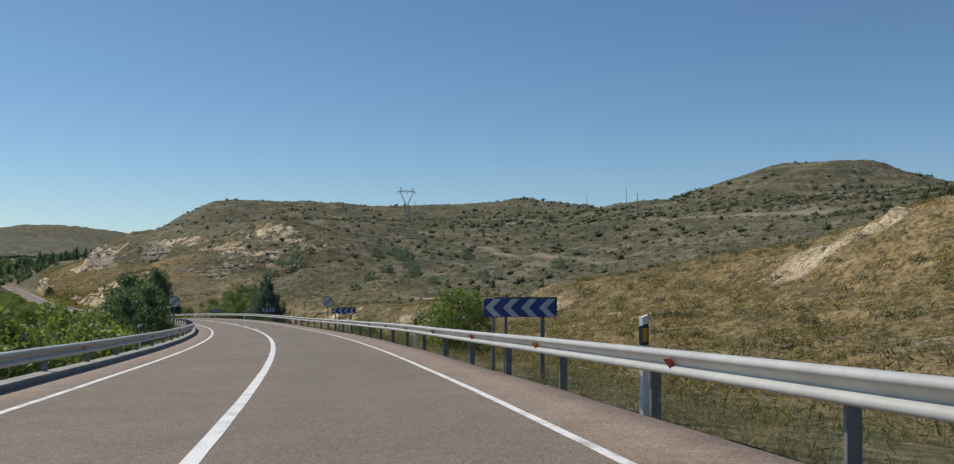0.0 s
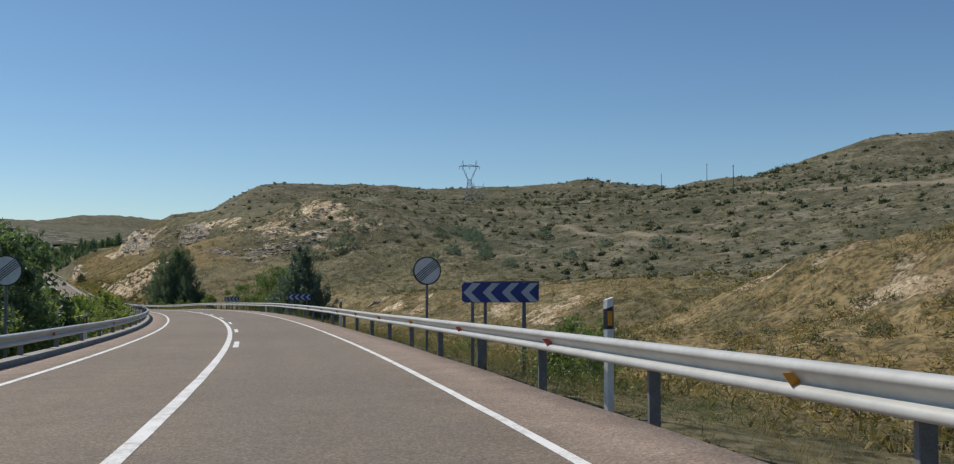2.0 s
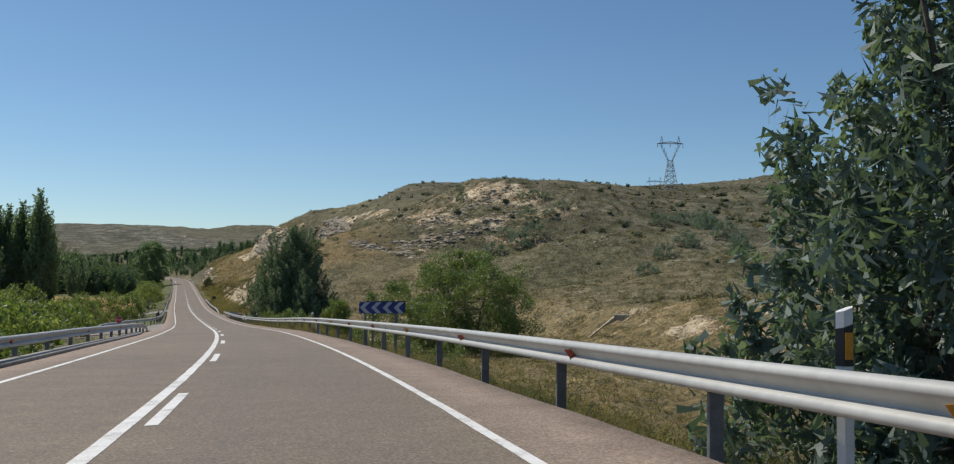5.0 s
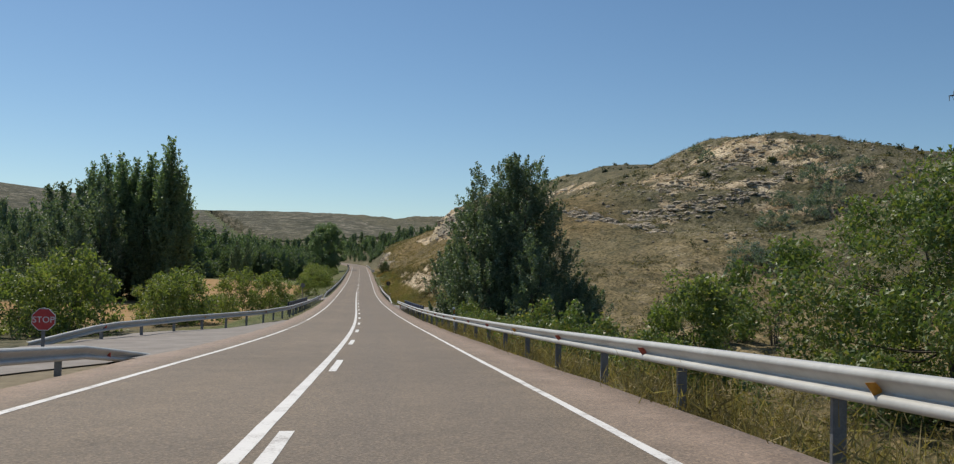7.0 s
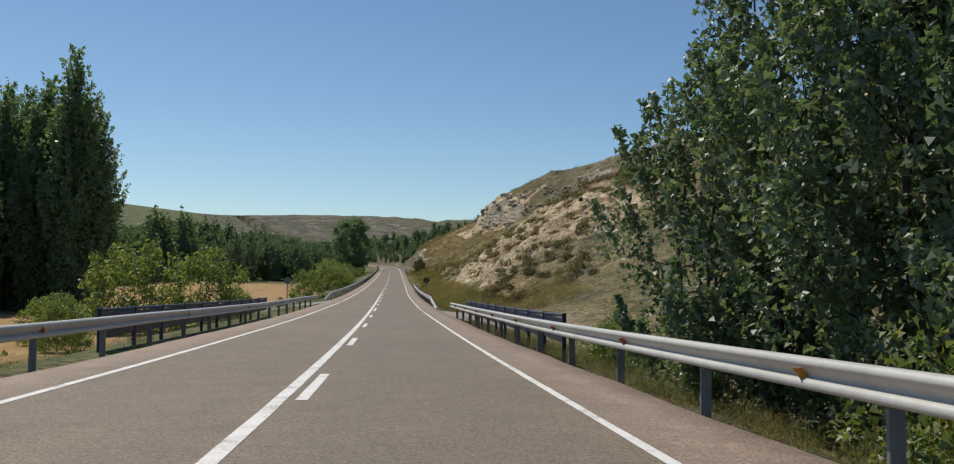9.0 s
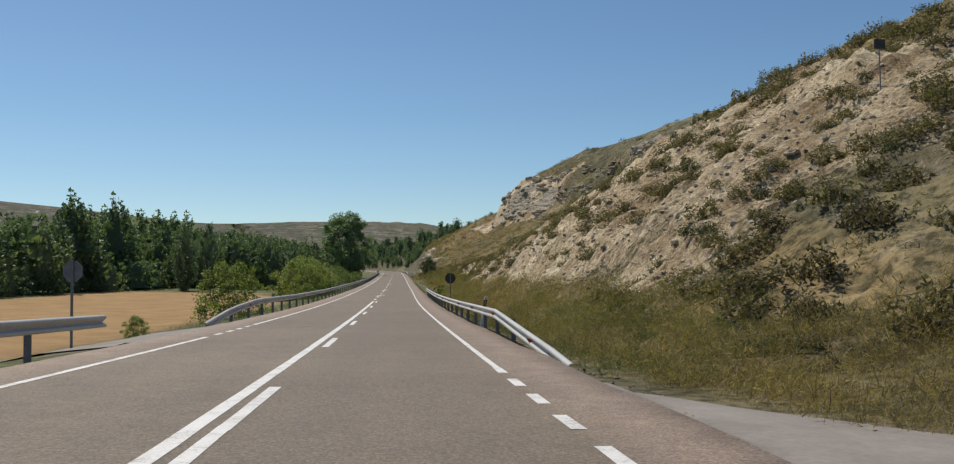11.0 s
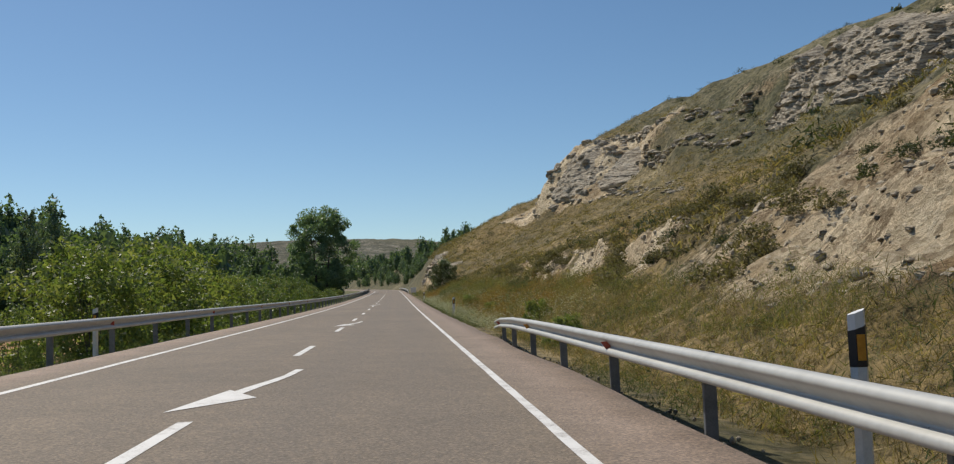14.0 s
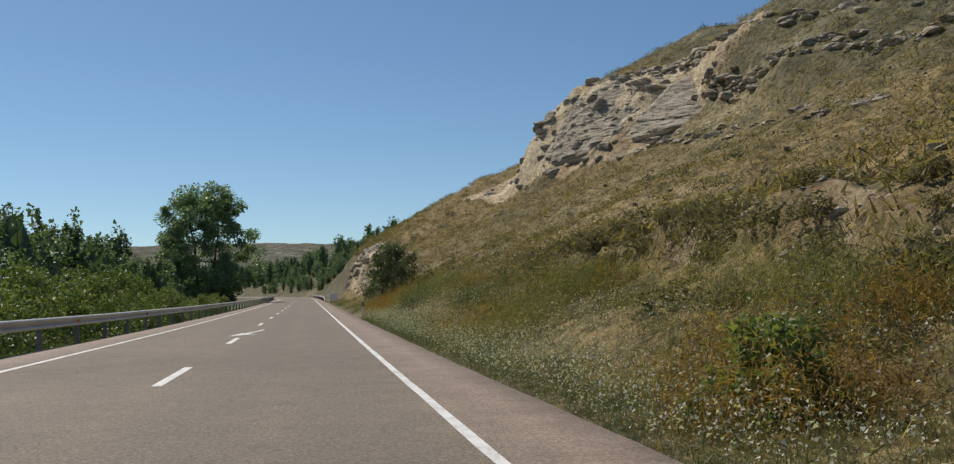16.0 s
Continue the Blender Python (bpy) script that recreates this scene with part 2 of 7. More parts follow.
def land(x, y):
    """Height of the ground, and its masks: chalk, green, soil, track."""
    x, y = np.ravel(np.asarray(x, float)), np.ravel(np.asarray(y, float))
    s, d = station(x, y)
    zr, e = np.interp(s, AXIS_S, AXIS_Z), np.interp(s, KNOT, FALL)
    a = np.abs(d)
    wob = rough(x, y, 26, 3, 3)
    s2 = s + wob * np.clip((a - 8) / 4, 0, 9)
    a2 = a + rough(x, y, 14, 9, 3) * np.clip((a - 7) / 9, 0, 3.0)
    h = np.where(d > 0, sections(RIGHT, s2, a2), sections(LEFT, s2, a2))
    z = zr * np.exp(-np.maximum(a - 200, 0) / 400) + np.clip(d, -5, 5) * e * (a < 30) * smooth(30, 5, a) + h
    # the far heights
    eyex, eyey = -100.0, 260.0
    r, yaw = np.hypot(x - eyex, y - eyey), np.degrees(np.arctan2(-(x - eyex), y - eyey))
    left = smooth(20, 26, yaw) + smooth(-100, -160, yaw)
    ring = np.interp(yaw, [-180, -90, -40, 20, 27, 34, 40, 50, 60, 120, 180], [40, 60, 80, 58, 68, 77, 82, 97, 108, 90, 40])
    z = z + smooth(520, 1300, r) * (ring - np.interp(r, [0, 4000], [0, 60])) * (0.25 + 0.75 * np.clip(left, 0, 1)) * np.where(d > 0, np.clip(left + smooth(900, 1300, s), 0, 1), 1)
    z = z + 26 * bump(x, y, 205, 590, 90, 75, 0.3, 2.2)
    r0, yaw0 = np.hypot(x, y), np.degrees(np.arctan2(-x, y))
    mesa = smooth(640, 800, r0) * smooth(24.5, 15.8, yaw0) * smooth(-60, -20, yaw0)
    z = np.where(mesa > 0, z + mesa * (np.interp(yaw0, [-20, -7, -2, 4, 10, 16], [52, 56, 65.5, 62.5, 64, 68.5]) - z) * (yaw0 < 25), z)
    z = z + 166 * bump(x, y, -1700, 3550, 620, 360, 0.3)
    # the heights right of the bend climb on eastwards
    z = z + .026 * np.clip((x + 20) * .9925 + (y - 80) * .1219 - 15, 0, 600) * smooth(15, 40, d)
    # roughness of the slopes
    slope_zone = smooth(9, 20, d) * np.clip((h + 1.5) / 5, 0, 1)
    z = z + rough(x, y, 18, 5, 5, .55) * slope_zone * np.interp(d, [0, 60, 200, 600], [.9, 1.5, 2.3, 4.5])
    z = z + rough(x, y, 120, 15, 4) * smooth(90, 260, d) * 5 + rough(x, y, 160, 25, 4) * smooth(400, 900, -d) * 14
    z = z + rough(x, y, 3, 31, 3) * np.clip((a - 5.3) / 6, 0, 1) * np.where(d > 0, .22, .12)
    # bare chalk of the cuttings and outcrops
    lump = rough(x, y, 9, 41, 4, .6)
    chalk = np.maximum.reduce([
        smooth(308, 322, s) * smooth(405, 386, s) * smooth(8.0, 10.5, d) * smooth(5, 0, d - np.interp(s, [350, 380, 400], [23, 20.5, 11.5])) * (0.9 + .55 * lump),
        smooth(395, 405, s) * smooth(462, 436, s) * smooth(10.5, 11.0, d) * smooth(12.4, 12.0, d) * (.62 + .9 * rough(x, y, 3.2, 42, 4, .65)),
        smooth(400, 425, s) * smooth(500, 485, s) * smooth(46, 50, d + .16 * (s - 470)) * smooth(60, 55, d + .16 * (s - 470)) * (.6 + 1.1 * lump),
        smooth(497, 512, s) * smooth(546, 535, s) * smooth(24, 27, d + (s - 528) * .32) * smooth(42, 36, d + (s - 528) * .32) * (.62 + 1.1 * lump + .35 * smooth(37, 30, d + (s - 528) * .32)),
        smooth(536, 541, s) * smooth(575, 558, s) * smooth(7.8, 8.6, d) * smooth(13.5, 11, d) * (1.0 + .4 * lump),
        smooth(308, 320, s) * smooth(372, 358, s) * smooth(45, 50, d) * smooth(84, 76, d) * (.5 + .95 * lump + .3 * np.sin(z * 1.15 + 3 * rough(x, y, 22, 45, 2))),
        smooth(286, 306, s) * smooth(386, 370, s) * smooth(38, 46, d) * smooth(96, 84, d) * (.16 + 1.0 * rough(x, y, 7, 46, 4, .65)),
        bump(x, y, 24, 63, 5.5, 4.5, .3, 3) * 1.3,
        bump(s, d, 85, 28.6, 7, 2.2, 0, 3) * (.24 + 1.3 * rough(x, y, 3.2, 48, 3, .6)), bump(s, d, 101, 31.5, 8, 1.8, 0, 3) * (.2 + 1.3 * rough(x, y, 3.2, 48, 3, .6)),
        bump(s, d, 64, 25, 2.6, 2, 0, 3) * .6, bump(s, d, 32.5, 18.5, 3, 2.2, 0, 3) * .5, bump(s, d, 24, 19.5, 3, 1.8, 0, 3) * .5,
        smooth(72, 80, s) * smooth(112, 104, s) * smooth(25, 27, d - (s - 85) * .25) * smooth(33, 30, d - (s - 85) * .25) * (.3 + 1.5 * rough(x, y, 4, 49, 4, .65)),
        smooth(118, 130, s) * smooth(232, 215, s) * smooth(31, 34, d - (s - 150) * .1) * smooth(44, 39, d - (s - 150) * .1) * (.22 + 1.4 * rough(x, y, 5, 50, 4, .65)),
        smooth(430, 560, s) * smooth(640, 600, s) * smooth(14, 30, d) * smooth(95, 60, d) * (-.05 + 1.0 * lump),
        smooth(225, 240, s) * smooth(310, 290, s) * smooth(12, 18, d) * smooth(40, 26, d) * (.1 + .9 * lump),
        smooth(120, 320, d) * (-.25 + 1.0 * rough(x, y, 40, 44, 4, .6)),
    ])
    chalk = np.clip(chalk + .35 * rough(x, y, 5, 47, 4, .65) * (chalk > .08), 0, 1.2)
    ledge = np.sin(z * 2.6 + rough(x, y, 6, 51, 3) * 2.2)
    z = z + chalk * (rough(x, y, 2.6, 61, 4, .65) * .55 + ledge * .16) * smooth(7.5, 10, a)
    green = np.clip(smooth(3.2, .2, np.abs(a - 9.5) - 3) * (.5 + rough(x, y, 12, 71, 3)) * np.where(d > 0, smooth(285, 200, s) * smooth(150, 195, s), .9) +
                    np.where(d < 0, np.maximum(smooth(44, 50, a) * smooth(150, 110, a), smooth(424, 434, s) * smooth(680, 620, s) * smooth(9, 13, a)) * .9, 0), 0, 1)
    field = smooth(10.5, 14, -d) * smooth(50, 46.5, -d) * smooth(255, 275, s) * smooth(456, 444, s + rough(x, y, 8, 77, 2) * 3) * smooth(6, 12, np.minimum(-d, 60) - np.interp(s, [415, 440], [0, 12]))
    green = green * (1 - field)
    track = smooth(2.4, 1.2, np.abs(d - 72 - 6 * np.sin(s / 30))) * smooth(130, 150, s) * smooth(252, 226, s) * (d > 0)
    track = np.maximum(track, .8 * smooth(1.8, .8, np.abs(d - 141 - 3 * np.sin(s / 17))) * smooth(225, 240, s) * smooth(330, 300, s))
    track = np.maximum(track, .7 * smooth(2.6, 1.2, np.abs(d - 232 - 14 * np.sin(s / 60))) * smooth(150, 200, s) * smooth(560, 480, s))
    track = np.maximum(track, .6 * smooth(3.2, 1.2, np.abs(d - 372 + .04 * s)) * smooth(180, 220, s) * smooth(420, 380, s))
    track = np.maximum(track, .8 * (d < 0) * smooth(11.8, 10.6, a + rough(x, y, 3, 93, 2)) * (smooth(182, 188, s) * smooth(240, 230, s) + smooth(312, 315, s) * smooth(328.5, 326, s)))
    track = np.maximum(track, smooth(0, 1.0, 303.6 - (d - 4.8) * 1.6 - s) * smooth(283, 288, s) * smooth(14, 10, d) * (d > 4))
    under = smooth(5.15, 4.75, d) * (d >= 0) + smooth(4.6, 4.25, -d) * (d < 0)
    z = np.where(under > 0, z * (1 - under) + (zr + np.clip(d, -5, 5) * e - .28) * under, z)
    gold = np.clip(np.maximum.reduce([smooth(300, 310, s) * smooth(600, 560, s) * smooth(5.4, 6.2, d) * smooth(14, 11, d) * .6, smooth(392, 410, s) * smooth(600, 540, s) * smooth(11.5, 13.5, d) * smooth(48, 34, d) * np.interp(s, [420, 490], [1, .6]), smooth(130, 110, s) * smooth(8, 12, d) * smooth(100, 60, d) * .62,
                                      smooth(100, 130, s) * smooth(330, 280, s) * smooth(5, 8, d) * smooth(60, 44, d) * .4, smooth(305, 320, s) * smooth(400, 390, s) * smooth(16, 22, d) * smooth(50, 34, d) * .7]) + .25 * rough(x, y, 30, 95, 3), 0, 1) * (d > 0)
    LAND['gold'] = gold
    LAND['far'] = smooth(520, 900, r) * (d < 150) + .55 * smooth(60, 110, d)
    return z, chalk, green, field, track


# the land's grid runs along the straight end of the road
GRID_TURN = math.radians(31.1)


def steps(*spans):
    out = []
    for lo, hi, step in spans:
        out += list(np.arange(lo, hi - step * .01, step))
    return np.array(out + [spans[-1][1]])


def to_world(u, v):
    return v * math.cos(GRID_TURN) - u * math.sin(GRID_TURN), v * math.sin(GRID_TURN) + u * math.cos(GRID_TURN)


def lie(s, d):
    """World place of the ground at a station and offset."""
    p = road_point(np.atleast_1d(np.asarray(s, float)), np.atleast_1d(np.asarray(d, float)))
    p[:, 2] = land(p[:, 0], p[:, 1])[0]
    return p

# ---- materials ----
def mat_base(name):
    m = bpy.data.materials.new(name)
    m.use_nodes = True
    return m, m.node_tree.nodes, m.node_tree.links, m.node_tree.nodes["Principled BSDF"]


def add_noise(n, l, scale, detail=6.0, rough_=0.6, coord=None):
    t = n.new("ShaderNodeTexNoise")
    t.inputs["Scale"].default_value, t.inputs["Detail"].default_value, t.inputs["Roughness"].default_value = scale, detail, rough_
    if coord is not None:
        l.new(coord, t.inputs["Vector"])
    return t.outputs["Fac"]


def add_ramp(n, l, fac, stops):
    r = n.new("ShaderNodeValToRGB")
    e = r.color_ramp.elements
    while len(e) < len(stops):
        e.new(0.5)
    for k, (p, c) in enumerate(stops):
        e[k].position, e[k].color = p, (*c, 1) if len(c) == 3 else c
    l.new(fac, r.inputs["Fac"])
    return r.outputs["Color"]


def add_mix(n, l, fac, a, b, mode="MIX"):
    m = n.new("ShaderNodeMix")
    m.data_type, m.blend_type = "RGBA", mode
    for sock, v in ((m.inputs[0], fac), (m.inputs[6], a), (m.inputs[7], b)):
        if isinstance(v, (int, float)):
            sock.default_value = v
        elif isinstance(v, tuple):
            sock.default_value = (*v, 1)
        else:
            l.new(v, sock)
    return m.outputs[2]


def add_math(n, l, op, a, b=0.0, clamp=False):
    m = n.new("ShaderNodeMath")
    m.operation, m.use_clamp = op, clamp
    for sock, v in zip(m.inputs, (a, b)):
        if isinstance(v, (int, float)):
            sock.default_value = v
        else:
            l.new(v, sock)
    return m.outputs[0]


def add_bump(n, l, p, height, strength, distance):
    b = n.new("ShaderNodeBump")
    b.inputs["Strength"].default_value, b.inputs["Distance"].default_value = strength, distance
    l.new(height, b.inputs["Height"])
    l.new(b.outputs["Normal"], p.inputs["Normal"])


def surface(name, colors, size, roughness=0.7, metal=0.0, bump_=0.3, depth=0.01, fine=6.0, vary=0.0, world_place=True):
    """A mottled surface: colours over two scales of noise, `size` metres the larger, with relief."""
    m, n, l, p = mat_base(name)
    if world_place:
        co = n.new("ShaderNodeNewGeometry").outputs["Position"]
    else:
        co = n.new("ShaderNodeTexCoord").outputs["Object"]
    a = add_noise(n, l, 1.0 / size, 4, .6, co)
    b = add_noise(n, l, fine / size, 8, .7, co)
    f = add_math(n, l, "ADD", add_math(n, l, "MULTIPLY", a, .6), add_math(n, l, "MULTIPLY", b, .4))
    k = len(colors)
    c = add_ramp(n, l, f, [(.34 + .32 * i / max(k - 1, 1), q) for i, q in enumerate(colors)])
    if vary:
        oi = n.new("ShaderNodeObjectInfo").outputs["Random"]
        c = add_mix(n, l, 1.0, c, add_ramp(n, l, oi, [(0, (1 - vary,) * 3), (1, (1 + vary * .3,) * 3)]), "MULTIPLY")
    l.new(c, p.inputs["Base Color"])
    p.inputs["Roughness"].default_value, p.inputs["Metallic"].default_value = roughness, metal
    if bump_:
        add_bump(n, l, p, b, bump_, depth)
    return m


def foliage(name, colors, shine=0.45, thin=0.3):
    """Leaves, each of its own shade, some light passing through."""
    m, n, l, p = mat_base(name)
    g = n.new("ShaderNodeNewGeometry")
    isl = g.outputs["Random Per Island"]
    big = add_noise(n, l, .35, 3, .6, g.outputs["Position"])
    f = add_math(n, l, "ADD", add_math(n, l, "MULTIPLY", isl, .55), add_math(n, l, "MULTIPLY", big, .45))
    c = add_ramp(n, l, f, [(.2 + .6 * i / (len(colors) - 1), q) for i, q in enumerate(colors)])
    l.new(c, p.inputs["Base Color"])
    p.inputs["Roughness"].default_value = shine
    t = n.new("ShaderNodeBsdfTranslucent")
    l.new(add_mix(n, l, 1.0, c, (1.25, 1.35, .62), "MULTIPLY"), t.inputs["Color"])
    mx = n.new("ShaderNodeMixShader")
    mx.inputs[0].default_value = thin
    l.new(p.outputs[0], mx.inputs[1])
    l.new(t.outputs[0], mx.inputs[2])
    l.new(mx.outputs[0], n["Material Output"].inputs["Surface"])
    return m


def ground_material():
    m, n, l, p = mat_base("dry_hillside")
    co = n.new("ShaderNodeNewGeometry").outputs["Position"]
    at = n.new("ShaderNodeAttribute")
    at.attribute_name = "mask"
    sep = n.new("ShaderNodeSeparateColor")
    l.new(at.outputs["Color"], sep.inputs[0])
    chalk, green, field, track = sep.outputs[0], sep.outputs[1], sep.outputs[2], at.outputs["Alpha"]
    big, mid, fine = add_noise(n, l, .045, 5, .62, co), add_noise(n, l, .35, 6, .65, co), add_noise(n, l, 2.6, 8, .7, co)
    grit = add_noise(n, l, 9, 6, .75, co)
    f = add_math(n, l, "ADD", add_math(n, l, "MULTIPLY", big, .5), add_math(n, l, "MULTIPLY", mid, .5))
    ac = n.new("ShaderNodeAttribute")
    ac.attribute_name = "cover"
    sc = n.new("ShaderNodeSeparateColor")
    l.new(ac.outputs["Color"], sc.inputs[0])
    olive = add_ramp(n, l, f, [(.33, (.06, .062, .036)), (.44, (.107, .1, .056)), (.54, (.158, .14, .08)), (.65, (.25, .22, .145))])
    golden = add_ramp(n, l, f, [(.34, (.12, .088, .04)), (.45, (.215, .15, .064)), (.55, (.29, .2, .088)), (.66, (.36, .27, .14))])
    scrub = add_ramp(n, l, f, [(.34, (.03, .036, .024)), (.46, (.06, .062, .04)), (.56, (.11, .1, .065)), (.66, (.17, .15, .1))])
    grass = add_mix(n, l, sc.outputs[0], olive, golden)
    grass = add_mix(n, l, sc.outputs[1], grass, scrub)
    stain = n.new("ShaderNodeMapRange")
    stain.inputs[1].default_value, stain.inputs[2].default_value, stain.inputs[4].default_value = .5, .66, .75
    l.new(add_noise(n, l, .09, 9, .72, co), stain.inputs[0])
    grass = add_mix(n, l, add_math(n, l, "MULTIPLY", stain.outputs[0], sc.outputs[1]), grass, (.34, .31, .255))
    tuft = add_ramp(n, l, fine, [(.4, (.38, .39, .34)), (.49, (.92, .92, .9)), (.6, (1.45, 1.4, 1.3))])
    speck = n.new("ShaderNodeMapRange")
    speck.inputs[1].default_value, speck.inputs[2].default_value, speck.inputs[4].default_value = .55, .68, .55
    l.new(add_noise(n, l, .8, 8, .75, co), speck.inputs[0])
    grass = add_mix(n, l, 1.0, grass, tuft, "MULTIPLY")
    dots = n.new("ShaderNodeMapRange")
    dots.inputs[1].default_value, dots.inputs[2].default_value, dots.inputs[4].default_value = .53, .6, .7
    l.new(add_noise(n, l, .42, 6, .62, co), dots.inputs[0])
    grass = add_mix(n, l, add_math(n, l, "MULTIPLY", dots.outputs[0], add_math(n, l, "SUBTRACT", 1.0, add_math(n, l, "MULTIPLY", sc.outputs[0], .75))), grass, add_ramp(n, l, fine, [(.35, (.03, .036, .018)), (.65, (.085, .085, .045))]))
    grass = add_mix(n, l, add_math(n, l, "MULTIPLY", speck.outputs[0], add_math(n, l, "SUBTRACT", 1.0, sc.outputs[0])), grass, (.33, .29, .225))
    cell = n.new("ShaderNodeTexVoronoi")
    cell.inputs["Scale"].default_value = .3
    l.new(co, cell.inputs["Vector"])
    spot = n.new("ShaderNodeMapRange")
    spot.inputs[1].default_value, spot.inputs[2].default_value, spot.inputs[3].default_value, spot.inputs[4].default_value = .2, .36, .85, 0
    l.new(add_math(n, l, "ADD", cell.outputs["Distance"], add_math(n, l, "MULTIPLY", add_math(n, l, "SUBTRACT", fine, .5), .5)), spot.inputs[0])
    grass = add_mix(n, l, add_math(n, l, "MULTIPLY", spot.outputs[0], add_math(n, l, "MULTIPLY", sc.outputs[1], 1.5, True)), grass, (.035, .042, .022))
    rock = add_ramp(n, l, add_math(n, l, "ADD", add_math(n, l, "MULTIPLY", mid, .45), add_math(n, l, "MULTIPLY", grit, .55)),
                    [(.4, (.22, .155, .09)), (.45, (.44, .345, .225)), (.53, (.61, .505, .345)), (.61, (.76, .66, .49))])
    vo = n.new("ShaderNodeTexVoronoi")
    vo.inputs["Scale"].default_value = 4.6
    l.new(co, vo.inputs["Vector"])
    vs = n.new("ShaderNodeSeparateColor")
    l.new(vo.outputs["Color"], vs.inputs[0])
    rock = add_mix(n, l, 1.0, rock, add_ramp(n, l, vs.outputs[0], [(.05, (.6, .57, .53)), (.35, (.95, .95, .94)), (.95, (1.2, 1.19, 1.17))]), "MULTIPLY")
    rock = add_mix(n, l, 1.0, rock, add_ramp(n, l, add_noise(n, l, .17, 6, .65, co), [(.38, (.68, .6, .5)), (.5, (.95, .93, .9)), (.6, (1.14, 1.14, 1.14))]), "MULTIPLY")
    cf = add_math(n, l, "ADD", chalk, add_math(n, l, "MULTIPLY", add_math(n, l, "SUBTRACT", fine, .5), .9))
    mr = n.new("ShaderNodeMapRange")
    mr.inputs[1].default_value, mr.inputs[2].default_value = .38, .56
    l.new(cf, mr.inputs[0])
    c = add_mix(n, l, mr.outputs[0], grass, rock)
    c = add_mix(n, l, add_math(n, l, "MULTIPLY", green, .85), c, add_mix(n, l, 1.0, add_ramp(n, l, mid, [(.3, (.07, .1, .03)), (.6, (.13, .155, .05)), (.75, (.2, .19, .08))]), tuft, "MULTIPLY"))
    c = add_mix(n, l, field, c, add_ramp(n, l, mid, [(.3, (.3, .175, .08)), (.5, (.36, .225, .1)), (.7, (.42, .28, .135))]))
    c = add_mix(n, l, track, c, add_ramp(n, l, fine, [(.3, (.24, .195, .13)), (.7, (.36, .3, .21))]))
    l.new(c, p.inputs["Base Color"])
    p.inputs["Roughness"].default_value = .92
    p.inputs["Specular IOR Level"].default_value = .15
    h = add_math(n, l, "ADD", add_math(n, l, "MULTIPLY", fine, .6), add_math(n, l, "MULTIPLY", grit, .4))
    h = add_math(n, l, "SUBTRACT", h, add_math(n, l, "MULTIPLY", add_math(n, l, "MULTIPLY", add_math(n, l, "ADD", grit, add_math(n, l, "MULTIPLY", vo.outputs["Distance"], .25)), -1.3), mr.outputs[0]))
    add_bump(n, l, p, h, .9, .12)
    return m


def asphalt_material():
    """Pinkish worn asphalt with coarse chippings, darker wheel paths and stains."""
    m, n, l, p = mat_base("asphalt")
    co = n.new("ShaderNodeNewGeometry").outputs["Position"]
    at = n.new("ShaderNodeAttribute")
    at.attribute_name = "lane"
    big, mid = add_noise(n, l, .12, 5, .6, co), add_noise(n, l, 1.3, 6, .65, co)
    vo = n.new("ShaderNodeTexVoronoi")
    vo.inputs["Scale"].default_value = 42
    l.new(co, vo.inputs["Vector"])
    chip = add_noise(n, l, 38, 4, .8, co)
    base = add_ramp(n, l, add_math(n, l, "ADD", add_math(n, l, "MULTIPLY", big, .5), add_math(n, l, "MULTIPLY", mid, .5)),
                    [(.36, (.158, .129, .098)), (.5, (.195, .158, .119)), (.64, (.232, .187, .14))])
    sep = n.new("ShaderNodeSeparateColor")
    l.new(at.outputs["Color"], sep.inputs[0])
    base = add_mix(n, l, add_math(n, l, "MULTIPLY", sep.outputs[0], .8), base, (.165, .139, .113))
    base = add_mix(n, l, add_math(n, l, "MULTIPLY", sep.outputs[1], .85), base, add_ramp(n, l, mid, [(.35, (.25, .19, .15)), (.65, (.33, .255, .205))]))
    base = add_mix(n, l, .9, base, add_ramp(n, l, chip, [(.36, (.66, .66, .66)), (.5, (.98, .97, .95)), (.63, (1.38, 1.33, 1.27))]), "MULTIPLY")
    base = add_mix(n, l, 1.0, base, add_ramp(n, l, vo.outputs["Color"], [(.08, (.72, .71, .7)), (.55, (1.0, .99, .96)), (.93, (1.4, 1.33, 1.24))]), "MULTIPLY")
    l.new(base, p.inputs["Base Color"])
    p.inputs["Roughness"].default_value = .78
    p.inputs["Specular IOR Level"].default_value = .35
    add_bump(n, l, p, chip, .55, .012)
    return m


M_GROUND, M_ASPHALT = ground_material(), asphalt_material()


